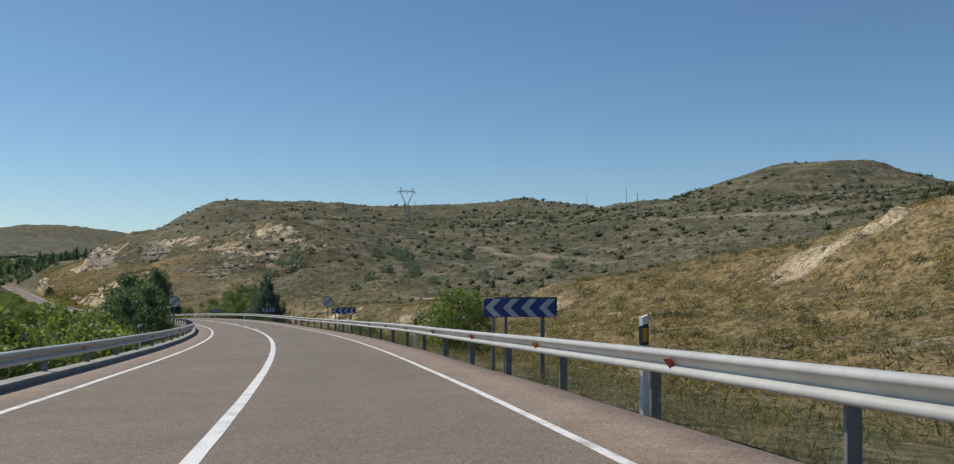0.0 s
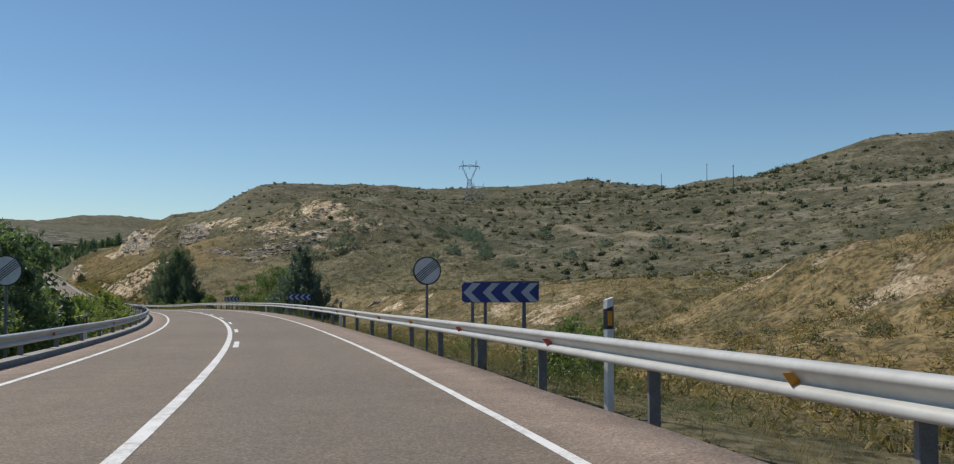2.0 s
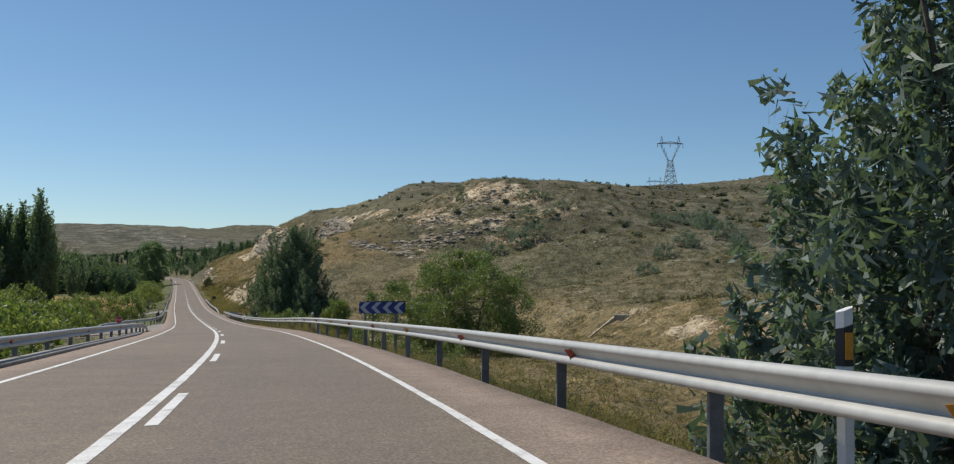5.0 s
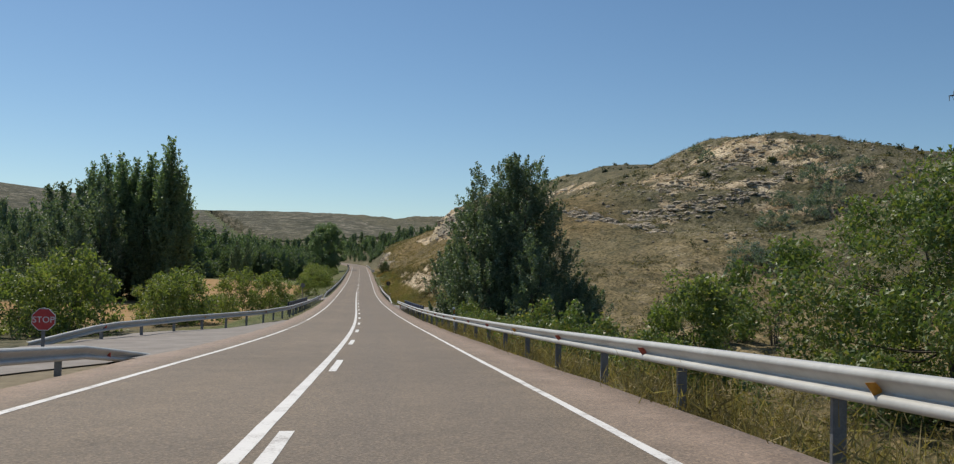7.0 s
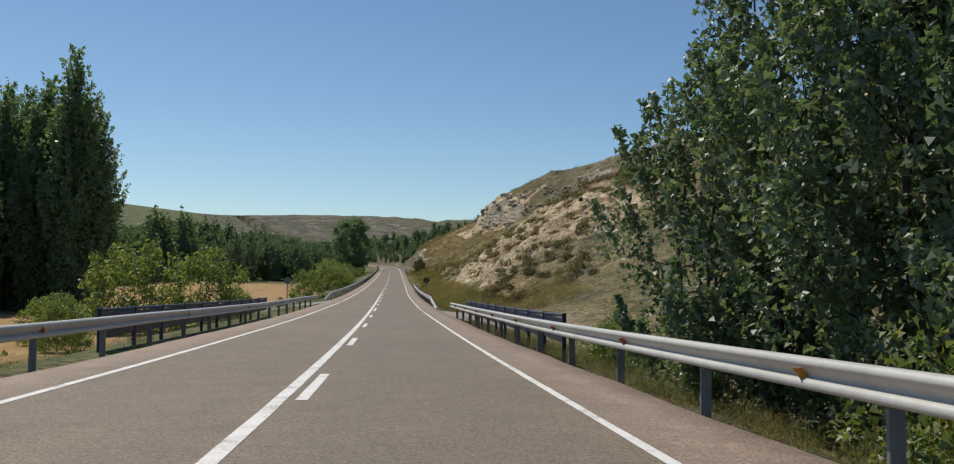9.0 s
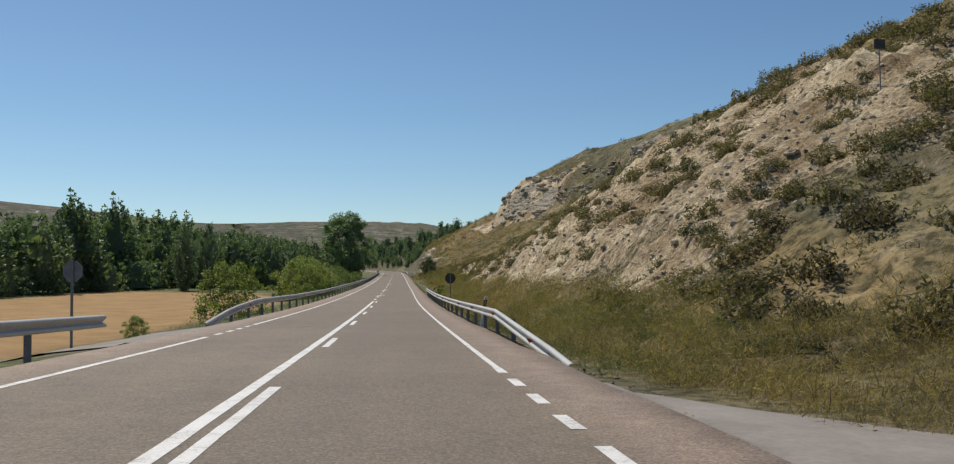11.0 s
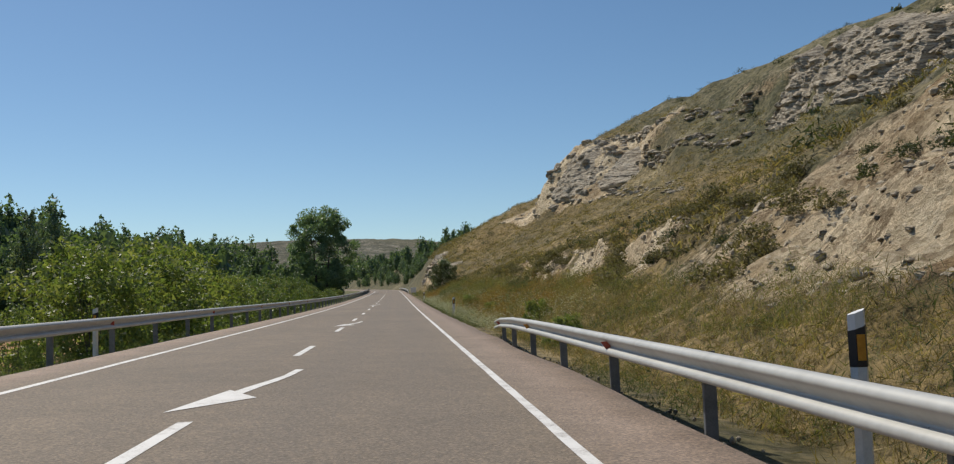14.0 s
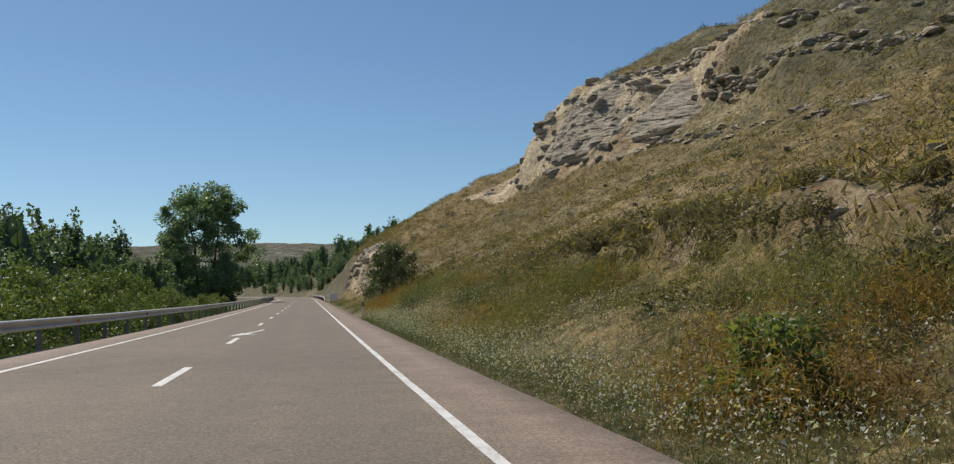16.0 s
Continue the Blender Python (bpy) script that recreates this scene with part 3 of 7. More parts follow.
def paint_material():
    """White road paint, worn through to the asphalt in specks and cracks."""
    m, n, l, p = mat_base("road_paint")
    co = n.new("ShaderNodeNewGeometry").outputs["Position"]
    a, b = add_noise(n, l, 2.2, 5, .6, co), add_noise(n, l, 26, 6, .75, co)
    f = add_math(n, l, "ADD", add_math(n, l, "MULTIPLY", a, .5), add_math(n, l, "MULTIPLY", b, .5))
    l.new(add_ramp(n, l, f, [(.34, (.2, .17, .15)), (.41, (.5, .47, .43)), (.5, (.72, .7, .66)), (.7, (.8, .78, .74))]), p.inputs["Base Color"])
    p.inputs["Roughness"].default_value = .65
    add_bump(n, l, p, b, .3, .006)
    return m


def rock_material(name, tones):
    """Pale limestone: thin beds, cracks, grey weathering and ochre earth."""
    m, n, l, p = mat_base(name)
    co = n.new("ShaderNodeNewGeometry").outputs["Position"]
    st = n.new("ShaderNodeVectorMath")
    st.operation = "MULTIPLY"
    st.inputs[1].default_value = (.35, .35, 3.2)
    l.new(co, st.inputs[0])
    beds, grit = add_noise(n, l, 1.1, 8, .68, st.outputs[0]), add_noise(n, l, 3.4, 9, .74, co)
    vo = n.new("ShaderNodeTexVoronoi")
    vo.feature = "DISTANCE_TO_EDGE"
    vo.inputs["Scale"].default_value = .9
    wv = n.new("ShaderNodeVectorMath")
    wv.operation = "ADD"
    nv = n.new("ShaderNodeTexNoise")
    nv.inputs["Scale"].default_value, nv.inputs["Detail"].default_value = 1.7, 5
    l.new(co, nv.inputs["Vector"])
    l.new(st.outputs[0], wv.inputs[0])
    l.new(nv.outputs["Color"], wv.inputs[1])
    l.new(wv.outputs[0], vo.inputs["Vector"])
    crack = n.new("ShaderNodeMapRange")
    crack.inputs[1].default_value, crack.inputs[2].default_value, crack.inputs[3].default_value = 0, .06, .34
    l.new(vo.outputs["Distance"], crack.inputs[0])
    f = add_math(n, l, "ADD", add_math(n, l, "MULTIPLY", beds, .55), add_math(n, l, "MULTIPLY", grit, .45))
    c = add_ramp(n, l, f, list(zip((.34, .42, .52, .64), tones)))
    grey = add_noise(n, l, .22, 4, .6, co)
    c = add_mix(n, l, add_ramp(n, l, grey, [(.5, (0, 0, 0)), (.7, (.3, .3, .3))]), c, (.3, .265, .21))
    c = add_mix(n, l, 1.0, c, crack.outputs[0], "MULTIPLY")
    l.new(c, p.inputs["Base Color"])
    p.inputs["Roughness"].default_value, p.inputs["Specular IOR Level"].default_value = .92, .2
    add_bump(n, l, p, add_math(n, l, "MULTIPLY", f, crack.outputs[0]), 1.0, .3)
    return m


M_PAINT = paint_material()
M_GALV = surface("galvanised_steel", [(.4, .395, .36), (.47, .465, .43), (.53, .525, .485)], 1.2, .5, .12, .04, .001, 8)
M_POST = surface("dull_galvanised_steel", [(.13, .135, .14), (.18, .185, .19), (.23, .235, .24)], .15, .6, .15, .15, .002, 8, .15)
M_RUST = surface("rusty_red_steel", [(.22, .07, .045), (.33, .1, .07), (.4, .16, .1)], .1, .7, .2, .3, .003)
M_BLUE = surface("blue_sign_sheet", [(.008, .022, .14), (.012, .03, .19), (.02, .04, .23)], .3, .4, 0, .05, .001)
# white chevron sheet, the shade on the board's face put into its grey
M_SHADED_WHITE = surface("shaded_white_sheet", [(.36, .38, .42), (.44, .46, .5), (.5, .52, .56)], .25, .45, 0, .05, .001)
M_SIGN_BACK = surface("dark_sign_back", [(.035, .037, .04), (.05, .052, .055), (.07, .07, .072)], .2, .6, .3, .1, .001)
M_SIGN_WHITE = surface("weathered_white_sheet", [(.5, .52, .53), (.6, .62, .63), (.68, .69, .7)], .25, .5, 0, .05, .001)
M_BLACK = surface("black_sheet", [(.012, .012, .013), (.02, .02, .021), (.03, .03, .03)], .1, .5, 0, .05, .001)
M_RED = surface("red_sheet", [(.3, .02, .025), (.4, .03, .03), (.45, .05, .045)], .2, .45, 0, .05, .001)
M_WHITE = surface("white_plastic", [(.62, .62, .6), (.72, .72, .7), (.78, .78, .76)], .1, .5, 0, .1, .002)
M_AMBER = surface("amber_reflector", [(.5, .2, .02), (.62, .27, .03), (.7, .34, .05)], .05, .3, 0, 0)
M_RED_GLASS = surface("red_reflector", [(.35, .05, .03), (.48, .09, .05), (.55, .14, .08)], .04, .3, 0, 0)
M_CONCRETE = surface("weathered_concrete", [(.22, .2, .17), (.3, .275, .24), (.4, .37, .33)], .5, .85, 0, .4, .01)
M_STONE = surface("cut_limestone", [(.3, .24, .17), (.42, .35, .26), (.52, .45, .35)], .35, .85, 0, .5, .012, 7, .25)
M_BRICK = surface("orange_brick", [(.3, .12, .06), (.4, .18, .09), (.46, .24, .13)], .3, .85, 0, .4, .01)
M_ROCK = rock_material("pale_limestone", [(.16, .12, .08), (.34, .28, .2), (.48, .41, .31), (.6, .53, .42)])
M_CHALK = rock_material("crumbled_chalk", [(.26, .2, .13), (.48, .395, .275), (.62, .53, .39), (.74, .65, .51)])
M_BARK = surface("grey_bark", [(.06, .05, .04), (.1, .085, .065), (.16, .14, .11)], .3, .9, 0, .8, .02)
M_WOOD = surface("weathered_pole_wood", [(.1, .08, .06), (.15, .12, .09), (.2, .17, .13)], .4, .85, 0, .4, .008)
M_PYLON = surface("grey_lattice_steel", [(.15, .16, .17), (.2, .21, .22), (.25, .26, .27)], 1.0, .6, .4, 0)
M_PARAPET = surface("blue_parapet_paint", [(.01, .016, .04), (.016, .025, .06), (.025, .035, .075)], .4, .5, .1, .1, .002)
L_POPLAR = foliage("poplar_leaves", [(0.085, 0.135, 0.085), (0.125, 0.18, 0.11), (0.18, 0.235, 0.15), (0.27, 0.3, 0.215)], 0.46, 0.34)
L_LOMBARDY = foliage("dark_poplar_leaves", [(0.12, 0.18, 0.11), (0.17, 0.24, 0.14), (0.22, 0.29, 0.165)], 0.42, 0.44)
L_WALNUT = foliage("broad_green_leaves", [(0.075, 0.12, 0.04), (0.13, 0.19, 0.06), (0.2, 0.25, 0.085), (0.29, 0.26, 0.09)], 0.5, 0.34)
L_CEDAR = foliage("grey_green_needles", [(0.09, 0.135, 0.112), (0.145, 0.195, 0.16), (0.215, 0.265, 0.22)], 0.55, 0.35)
L_BUSH = foliage("bright_green_leaves", [(0.085, 0.122, 0.042), (0.145, 0.195, 0.06), (0.22, 0.26, 0.085), (0.31, 0.31, 0.12)], 0.5, 0.45)
L_SHRUB = foliage("olive_scrub_leaves", [(0.045, 0.058, 0.026), (0.075, 0.09, 0.04), (0.12, 0.125, 0.06)], 0.7, 0.3)
L_HEATH = foliage("grey_brown_scrub", [(0.085, 0.075, 0.04), (0.135, 0.118, 0.06), (0.2, 0.17, 0.085), (0.27, 0.23, 0.12)], 0.85, 0.3)
L_STRAW = foliage("dry_straw_grass", [(.13, .1, .04), (.24, .18, .075), (.34, .26, .11), (.42, .35, .18)], .8, .3)
L_GRASS = foliage("yellow_green_grass", [(0.045, 0.07, 0.026), (0.08, 0.11, 0.04), (0.13, 0.15, 0.06), (0.23, 0.21, 0.1)], 0.75, 0.35)
L_BROOM = foliage("yellow_green_broom", [(0.1, 0.108, 0.03), (0.17, 0.168, 0.05), (0.25, 0.228, 0.075), (0.34, 0.295, 0.11)], 0.75, 0.35)
L_FLOWER = foliage("white_flower_heads", [(.4, .38, .3), (.55, .53, .45), (.7, .68, .6)], .8, .3)
L_WOODS = foliage("woodland_leaves", [(0.065, 0.105, 0.065), (0.1, 0.15, 0.085), (0.14, 0.195, 0.11), (0.19, 0.24, 0.135)], 0.55, 0.42)

L_DRY = foliage("dry_brown_brush", [(0.05, 0.043, 0.024), (0.09, 0.076, 0.04), (0.14, 0.115, 0.06), (0.21, 0.17, 0.09)], 0.85, 0.25)
L_RUST = foliage("rust_gold_herbs", [(.14, .085, .03), (.235, .14, .045), (.33, .2, .065), (.42, .28, .11)], .85, .4)
L_VERGE = foliage("golden_verge_grass", [(0.105, 0.084, 0.04), (0.175, 0.132, 0.058), (0.255, 0.187, 0.085), (0.335, 0.252, 0.12), (0.42, 0.335, 0.195)], 0.85, 0.4)

# ---- mesh helpers ----
def mesh_of(name, V, F, material=None, flat=True):
    """A mesh from arrays: places, and faces that all have the same number of corners."""
    V, F = np.asarray(V, np.float32), np.asarray(F, np.int32)
    me = bpy.data.meshes.new(name)
    me.vertices.add(len(V))
    me.vertices.foreach_set("co", V.ravel())
    k = F.shape[1]
    me.loops.add(F.size)
    me.loops.foreach_set("vertex_index", F.ravel())
    me.polygons.add(len(F))
    me.polygons.foreach_set("loop_start", np.arange(0, F.size, k, dtype=np.int32))
    me.polygons.foreach_set("use_smooth", np.full(len(F), not flat))
    me.update(calc_edges=True)
    if material:
        me.materials.append(material)
    return me


def bm_mesh(name, bm, material, smooth_=False):
    bmesh.ops.recalc_face_normals(bm, faces=bm.faces)
    me = bpy.data.meshes.new(name)
    bm.to_mesh(me)
    bm.free()
    if smooth_:
        me.polygons.foreach_set("use_smooth", np.ones(len(me.polygons), bool))
    if material:
        me.materials.append(material)
    return me


def part(name, bm, material, parent, label="", smooth_=False):
    """One mesh object under a thing; bm may be a bmesh or a finished mesh."""
    me = bm if isinstance(bm, bpy.types.Mesh) else bm_mesh(name, bm, material, smooth_)
    ob = new(name, me)
    ob.parent = parent
    return tagged(ob, label)


def box(bm, size, at=(0, 0, 0), m=None, bevel=0.0):
    r = bmesh.ops.create_cube(bm, size=1.0)
    bmesh.ops.scale(bm, vec=size, verts=r["verts"])
    if bevel:
        es = list({e for v in r["verts"] for e in v.link_edges})
        q = bmesh.ops.bevel(bm, geom=es, offset=bevel, segments=1, affect="EDGES")
        vs = list({v for f in q["faces"] for v in f.verts} | {v for v in r["verts"] if v.is_valid})
    else:
        vs = r["verts"]
    bmesh.ops.translate(bm, vec=at, verts=vs)
    if m is not None:
        bmesh.ops.transform(bm, matrix=m, verts=vs)
    return vs


def rod(bm, a, b, r, r2=None, sides=8):
    a, b = Vector(a), Vector(b)
    q = bmesh.ops.create_cone(bm, cap_ends=True, segments=sides, radius1=r, radius2=r if r2 is None else r2, depth=(b - a).length)
    m = Matrix.Translation((a + b) / 2) @ (b - a).to_track_quat("Z", "Y").to_matrix().to_4x4()
    bmesh.ops.transform(bm, matrix=m, verts=q["verts"])
    return q["verts"]


def plate(bm, outline, thick, m=None):
    """A flat plate: outline in x and z, its front in the plane y = 0 facing -y."""
    f = [bm.verts.new((x, 0, z)) for x, z in outline]
    b = [bm.verts.new((x, thick, z)) for x, z in outline]
    bm.faces.new(f)
    bm.faces.new(b[::-1])
    for i in range(len(f)):
        j = (i + 1) % len(f)
        bm.faces.new((f[i], b[i], b[j], f[j]))
    if m is not None:
        bmesh.ops.transform(bm, matrix=m, verts=f + b)
    return f + b


def heading(s):
    return math.degrees(float(np.interp(s, AXIS_S, AXIS_TH)))


def stand(s, d, turn=0.0, up=None):
    """A pose on the ground at a station and offset; its y looks along the road, turned `turn` degrees to the left."""
    p = lie(s, d)[0]
    if up is not None:
        p = road_point(float(s), float(d), up)
    return pose(p[0], p[1], p[2], 0, 0, heading(s) + turn)


def thing(name, m, label, category, group="", kind=""):
    ob = new(name)
    ob.matrix_world = m
    return tagged(ob, label, category, group, kind)


# ---- the ground: one sheet to the horizon ----
# stretches (station and offset from, to; grain) where finer ground lies over the sheet
PATCHES = [(304, 412, 6.2, 30, .36), (408, 480, 6.2, 27, .45), (14, 128, 12, 56, .5), (125, 238, 14, 54, .44), (236, 384, 28, 94, .75), (406, 562, 24, 64, .6)]


def patch_rim(s, d):
    """How far inside the finer ground a place lies."""
    return np.maximum.reduce([np.minimum.reduce([s - s0, s1 - s, d - d0, d1 - d]) for s0, s1, d0, d1, _ in PATCHES])


def build_ground():
    u = steps((-420, -40, 20), (-40, -10, 3), (-10, 600, 1.9), (600, 760, 3), (760, 1000, 8), (1000, 1600, 25), (1600, 4800, 120))
    v = steps((-4600, -1600, 120), (-1600, -600, 25), (-600, -160, 8), (-160, -40, 3), (-40, -10, 1.5), (-10, 92, 1.3), (92, 130, 2), (130, 260, 3.4), (260, 700, 8), (700, 1600, 25), (1600, 4600, 120))
    U, Vv = np.meshgrid(u, v, indexing="ij")
    x, y = to_world(U.ravel(), Vv.ravel())
    z, chalk, green, field, track = land(x, y)
    z = z - 1.8 * smooth(1.4, 4.5, patch_rim(*station(x, y)))
    n, k = len(u), len(v)
    i = (np.arange(n - 1)[:, None] * k + np.arange(k - 1)[None]).ravel()
    F = np.stack([i, i + k, i + k + 1, i + 1], 1)[:, ::-1]
    me = mesh_of("ground", np.stack([x, y, z], 1), F, M_GROUND, flat=False)
    at = me.attributes.new("mask", "FLOAT_COLOR", "POINT")
    at.data.foreach_set("color", np.stack([chalk, green, field, track], 1).astype(np.float32).ravel())
    at = me.attributes.new("cover", "FLOAT_COLOR", "POINT")
    at.data.foreach_set("color", np.stack([LAND["gold"], LAND["far"], chalk * 0, chalk * 0], 1).astype(np.float32).ravel())
    ob = new("ground", me)
    return tagged(ob, "dry grassy hillsides with bare chalk cuttings and a brown field", "ground", kind="structure")


build_ground()


def relief(s, d, x, y, chalk):
    """Finer relief of the near hillside over the ground sheet: gullies, crumbling ledges, tussocks and a low scarp."""
    gully = rough(s * 1.0 + rough(x, y, 4, 21, 2) * .8, d * .28, 2.2, 33, 4, .6)
    lumps = rough(x, y, 1.1, 37, 5, .7)
    blocks = np.floor(rough(x, y, 1.6, 39, 2) * 3.2) / 3.2
    bare = np.clip(chalk, 0, 1)
    up = .12 + bare * (gully * .38 + lumps * .6 + blocks * .4) + (1 - bare) * (.25 - .7 * np.abs(rough(x, y, 1.5, 43, 3, .6))) * smooth(6.6, 8, d)
    scarp = smooth(396, 404, s) * smooth(478, 455, s)
    lip = 11.6 + rough(x, y, 5, 53, 3) * 1.3
    return up + scarp * smooth(lip - .35, lip + .25, d) * smooth(lip + 9, lip + 2, d) * (.55 + .5 * rough(x, y, 3, 57, 3))


def top_of_ground(s, d, x, y, z, chalk):
    """Height of whatever ground lies uppermost there."""
    up = relief(s, d, x, y, chalk)
    rim = patch_rim(s, d)
    fine = z + up - .45 * smooth(1.6, 0, rim)
    return np.where(rim > 2.5, fine, np.where(rim > 0, np.maximum(z, fine), z))


def slope_patch(name, s0, s1, d0, d1, step, label):
    """The near hillside again in finer relief, laid over the sheet."""
    ss, dd = np.arange(s0, s1, step), np.arange(d0, d1, step)
    S, Dd = np.meshgrid(ss, dd, indexing="ij")
    P = road_point(S.ravel(), Dd.ravel(), 0)
    x, y = P[:, 0], P[:, 1]
    z, chalk, green, field, track = land(x, y)
    gold, far = LAND["gold"], LAND["far"]
    s, d = S.ravel(), Dd.ravel()
    z = z + relief(s, d, x, y, chalk)
    rim = np.minimum.reduce([s - s0, s1 - s, d - d0, d1 - d])
    z = z - .45 * smooth(1.6, 0, rim)
    n, k = len(ss), len(dd)
    i = (np.arange(n - 1)[:, None] * k + np.arange(k - 1)[None]).ravel()
    me = mesh_of(name, np.stack([x, y, z], 1), np.stack([i, i + 1, i + k + 1, i + k], 1)[:, ::-1], M_GROUND, flat=False)
    for key, cols in (("mask", (chalk, green, field, track)), ("cover", (gold, far, gold * 0, gold * 0))):
        at = me.attributes.new(key, "FLOAT_COLOR", "POINT")
        at.data.foreach_set("color", np.stack(cols, 1).astype(np.float32).ravel())
    return tagged(new(name, me), label, "ground", kind="structure")


slope_patch("ground_cutting", *PATCHES[0], "crumbling pale chalk cutting with gullies beside the road")
slope_patch("ground_slope", *PATCHES[1], "dry golden grass slope with a broken chalk ledge")
slope_patch("ground_knoll", *PATCHES[2], "dry grassy knoll with crumbling earth banks")
slope_patch("ground_meadow", *PATCHES[3], "dry meadow with a pale stony bank")
slope_patch("ground_hill", *PATCHES[4], "scrubby dry hill with pale stony ledges")
slope_patch("ground_crags", *PATCHES[5], "steep scrubby slope about the limestone crags")


def rock_face(name, base, top, label, step=.3, rows=46, bulge=.7, seed=1):
    """A layered limestone face. base and top: (station, offset, height over the road) along its foot and its lip."""
    base, top = np.array(base, float), np.array(top, float)
    ss = np.arange(base[0, 0], base[-1, 0], step)
    f = np.linspace(0, 1, rows)
    S, F = np.meshgrid(ss, f, indexing="ij")
    s, f = S.ravel(), F.ravel()
    lo_d, lo_h = np.interp(s, base[:, 0], base[:, 1]), np.interp(s, base[:, 0], base[:, 2])
    hi_d, hi_h = np.interp(s, top[:, 0], top[:, 1]), np.interp(s, top[:, 0], top[:, 2])
    taper = np.minimum(smooth(0, 7, s - ss[0]), smooth(0, 7, ss[-1] - s))
    lip = (.25 + .75 * taper) * (1 + rough(s, s * 0, 2.2, seed + 15, 3) * .22 + rough(s, s * 0, 8, seed + 16, 2) * .15)
    d, h = lo_d + (hi_d - lo_d) * f ** 1.15, lo_h + (hi_h - lo_h) * f * lip
    layer = np.floor(h * 1.7 + rough(s, h, 14, seed, 2) * 1.6).astype(np.int64)
    block = np.floor(s / 1.15 + hashed(layer, layer * 0, seed) * 9 + rough(s, h, 2, seed + 3, 2) * .6).astype(np.int64)
    column = np.floor(s / 2.6 + rough(s, h * .3, 3, seed + 5, 2) * .5).astype(np.int64)
    out = (hashed(block, layer, seed + 7) - .45) * .55 + (hashed(layer, layer * 0 + 5, seed + 1) - .4) * .35 + (hashed(column, column * 0 + 9, seed + 2) - .45) * 1.1
    out = out + rough(s, h * 1.6, .9, seed + 9, 4, .65) * .45 + rough(s, h * .5, 9, seed + 11, 3) * 1.3
    ends = np.minimum(smooth(0, 4, s - ss[0]), smooth(0, 4, ss[-1] - s)) * smooth(0, .1, f) * smooth(1.0, .86, f)
    d = d - bulge * out * ends + (1 - ends) * (.9 + .8 * f) - .25
    P = road_point(s, d, 0)
    P[:, 2] = np.interp(s, AXIS_S, AXIS_Z) + h - .35 * (1 - smooth(0, .12, f)) + rough(s, h, 1.2, seed + 13, 2) * .12
    n, k = len(ss), rows
    i = (np.arange(n - 1)[:, None] * k + np.arange(k - 1)[None]).ravel()
    ob = new(name, mesh_of(name, P, np.stack([i, i + k, i + k + 1, i + 1], 1), M_ROCK))
    return tagged(ob, label, "rock face")


# ---- the road ----
def ribbon(name, s0, s1, offsets, up, material, step=1.5, wave=None):
    """A strip of pavement between stations, across the given offsets."""
    ss = np.linspace(s0, s1, max(2, int((s1 - s0) / step) + 1))
    o = np.asarray(offsets, float)
    S, O = np.meshgrid(ss, o, indexing="ij")
    if wave is not None:
        O = O + wave(S, O)
    P = road_point(S.ravel(), O.ravel(), 0)
    P[:, 2] += np.broadcast_to(np.asarray(up, float), S.shape).ravel()
    k = len(o)
    i = (np.arange(len(ss) - 1)[:, None] * k + np.arange(k - 1)[None]).ravel()
    return mesh_of(name, P, np.stack([i, i + 1, i + k + 1, i + k], 1), material, flat=False), S, O


def build_road():
    def edge(S, O):
        return np.where(np.abs(O) > 4.2, rough(S, O, 3.0, 7, 3) * .12 * np.sign(O), 0)
    offs = [-4.55, -4.4, -3.9, -3.17, -2.7, -2.2, -1.6, -1.1, -.6, 0, .6, 1.1, 1.7, 2.3, 2.9, 3.4, 3.6, 4.2, 4.75, 4.95]
    up = np.zeros(len(offs))
    up[0], up[-1] = -.4, -.4
    me, S, O = ribbon("road", -90, 900, offs, up, M_ASPHALT, 1.5, edge)
    wheel = np.exp(-((np.abs(O - 1.75) - .8) / .32) ** 2) + np.exp(-((np.abs(O + 1.6) - .8) / .32) ** 2)
    lane = np.clip(wheel * .55 + ((O > .1) & (O < 3.4)) * .35, 0, 1)
    shoulder = np.clip((np.abs(O) - 3.4) / .4, 0, 1)
    at = me.attributes.new("lane", "FLOAT_COLOR", "POINT")
    at.data.foreach_set("color", np.stack([lane, shoulder, lane * 0, lane * 0 + 1], -1).astype(np.float32).ravel())
    return tagged(new("road", me), "pinkish grey worn asphalt two-lane road", "road", kind="structure")


build_road()


def marking(name, s0, s1, centre, width, label):
    def ragged(S, O):
        return rough(S, O * 3, .6, 17, 3) * .012
    me, _, _ = ribbon(name, s0, s1, [centre - width / 2, centre + width / 2], .005, M_PAINT, 1.0, ragged)
    return tagged(new(name, me), label, "road marking", kind="structure")


marking("edge_line", -90, 296, 3.5, .115, "worn white painted edge line")
marking("edge_line", 306, 640, 3.5, .115, "worn white painted edge line")
marking("edge_line", -90, 226, -3.17, .14, "worn white painted edge line")
marking("edge_line", 241, 316, -3.17, .14, "worn white painted edge line")
marking("edge_line", 325, 640, -3.17, .14, "worn white painted edge line")
marking("centre_line", -90, 364.5, 0, .17, "worn white solid centre line")
_dash = [(s, 1.0, 3.5) for s in np.arange(297.2, 305, 1.95)] + [(s, 1.0, -3.17) for s in np.arange(227, 240.5, 2.0)] + [(s, 1.0, -3.17) for s in np.arange(317.2, 325, 1.75)]
for s0, length, off in _dash:
    marking("edge_dash", s0, s0 + length, off, .15, "worn white edge dash at a junction")
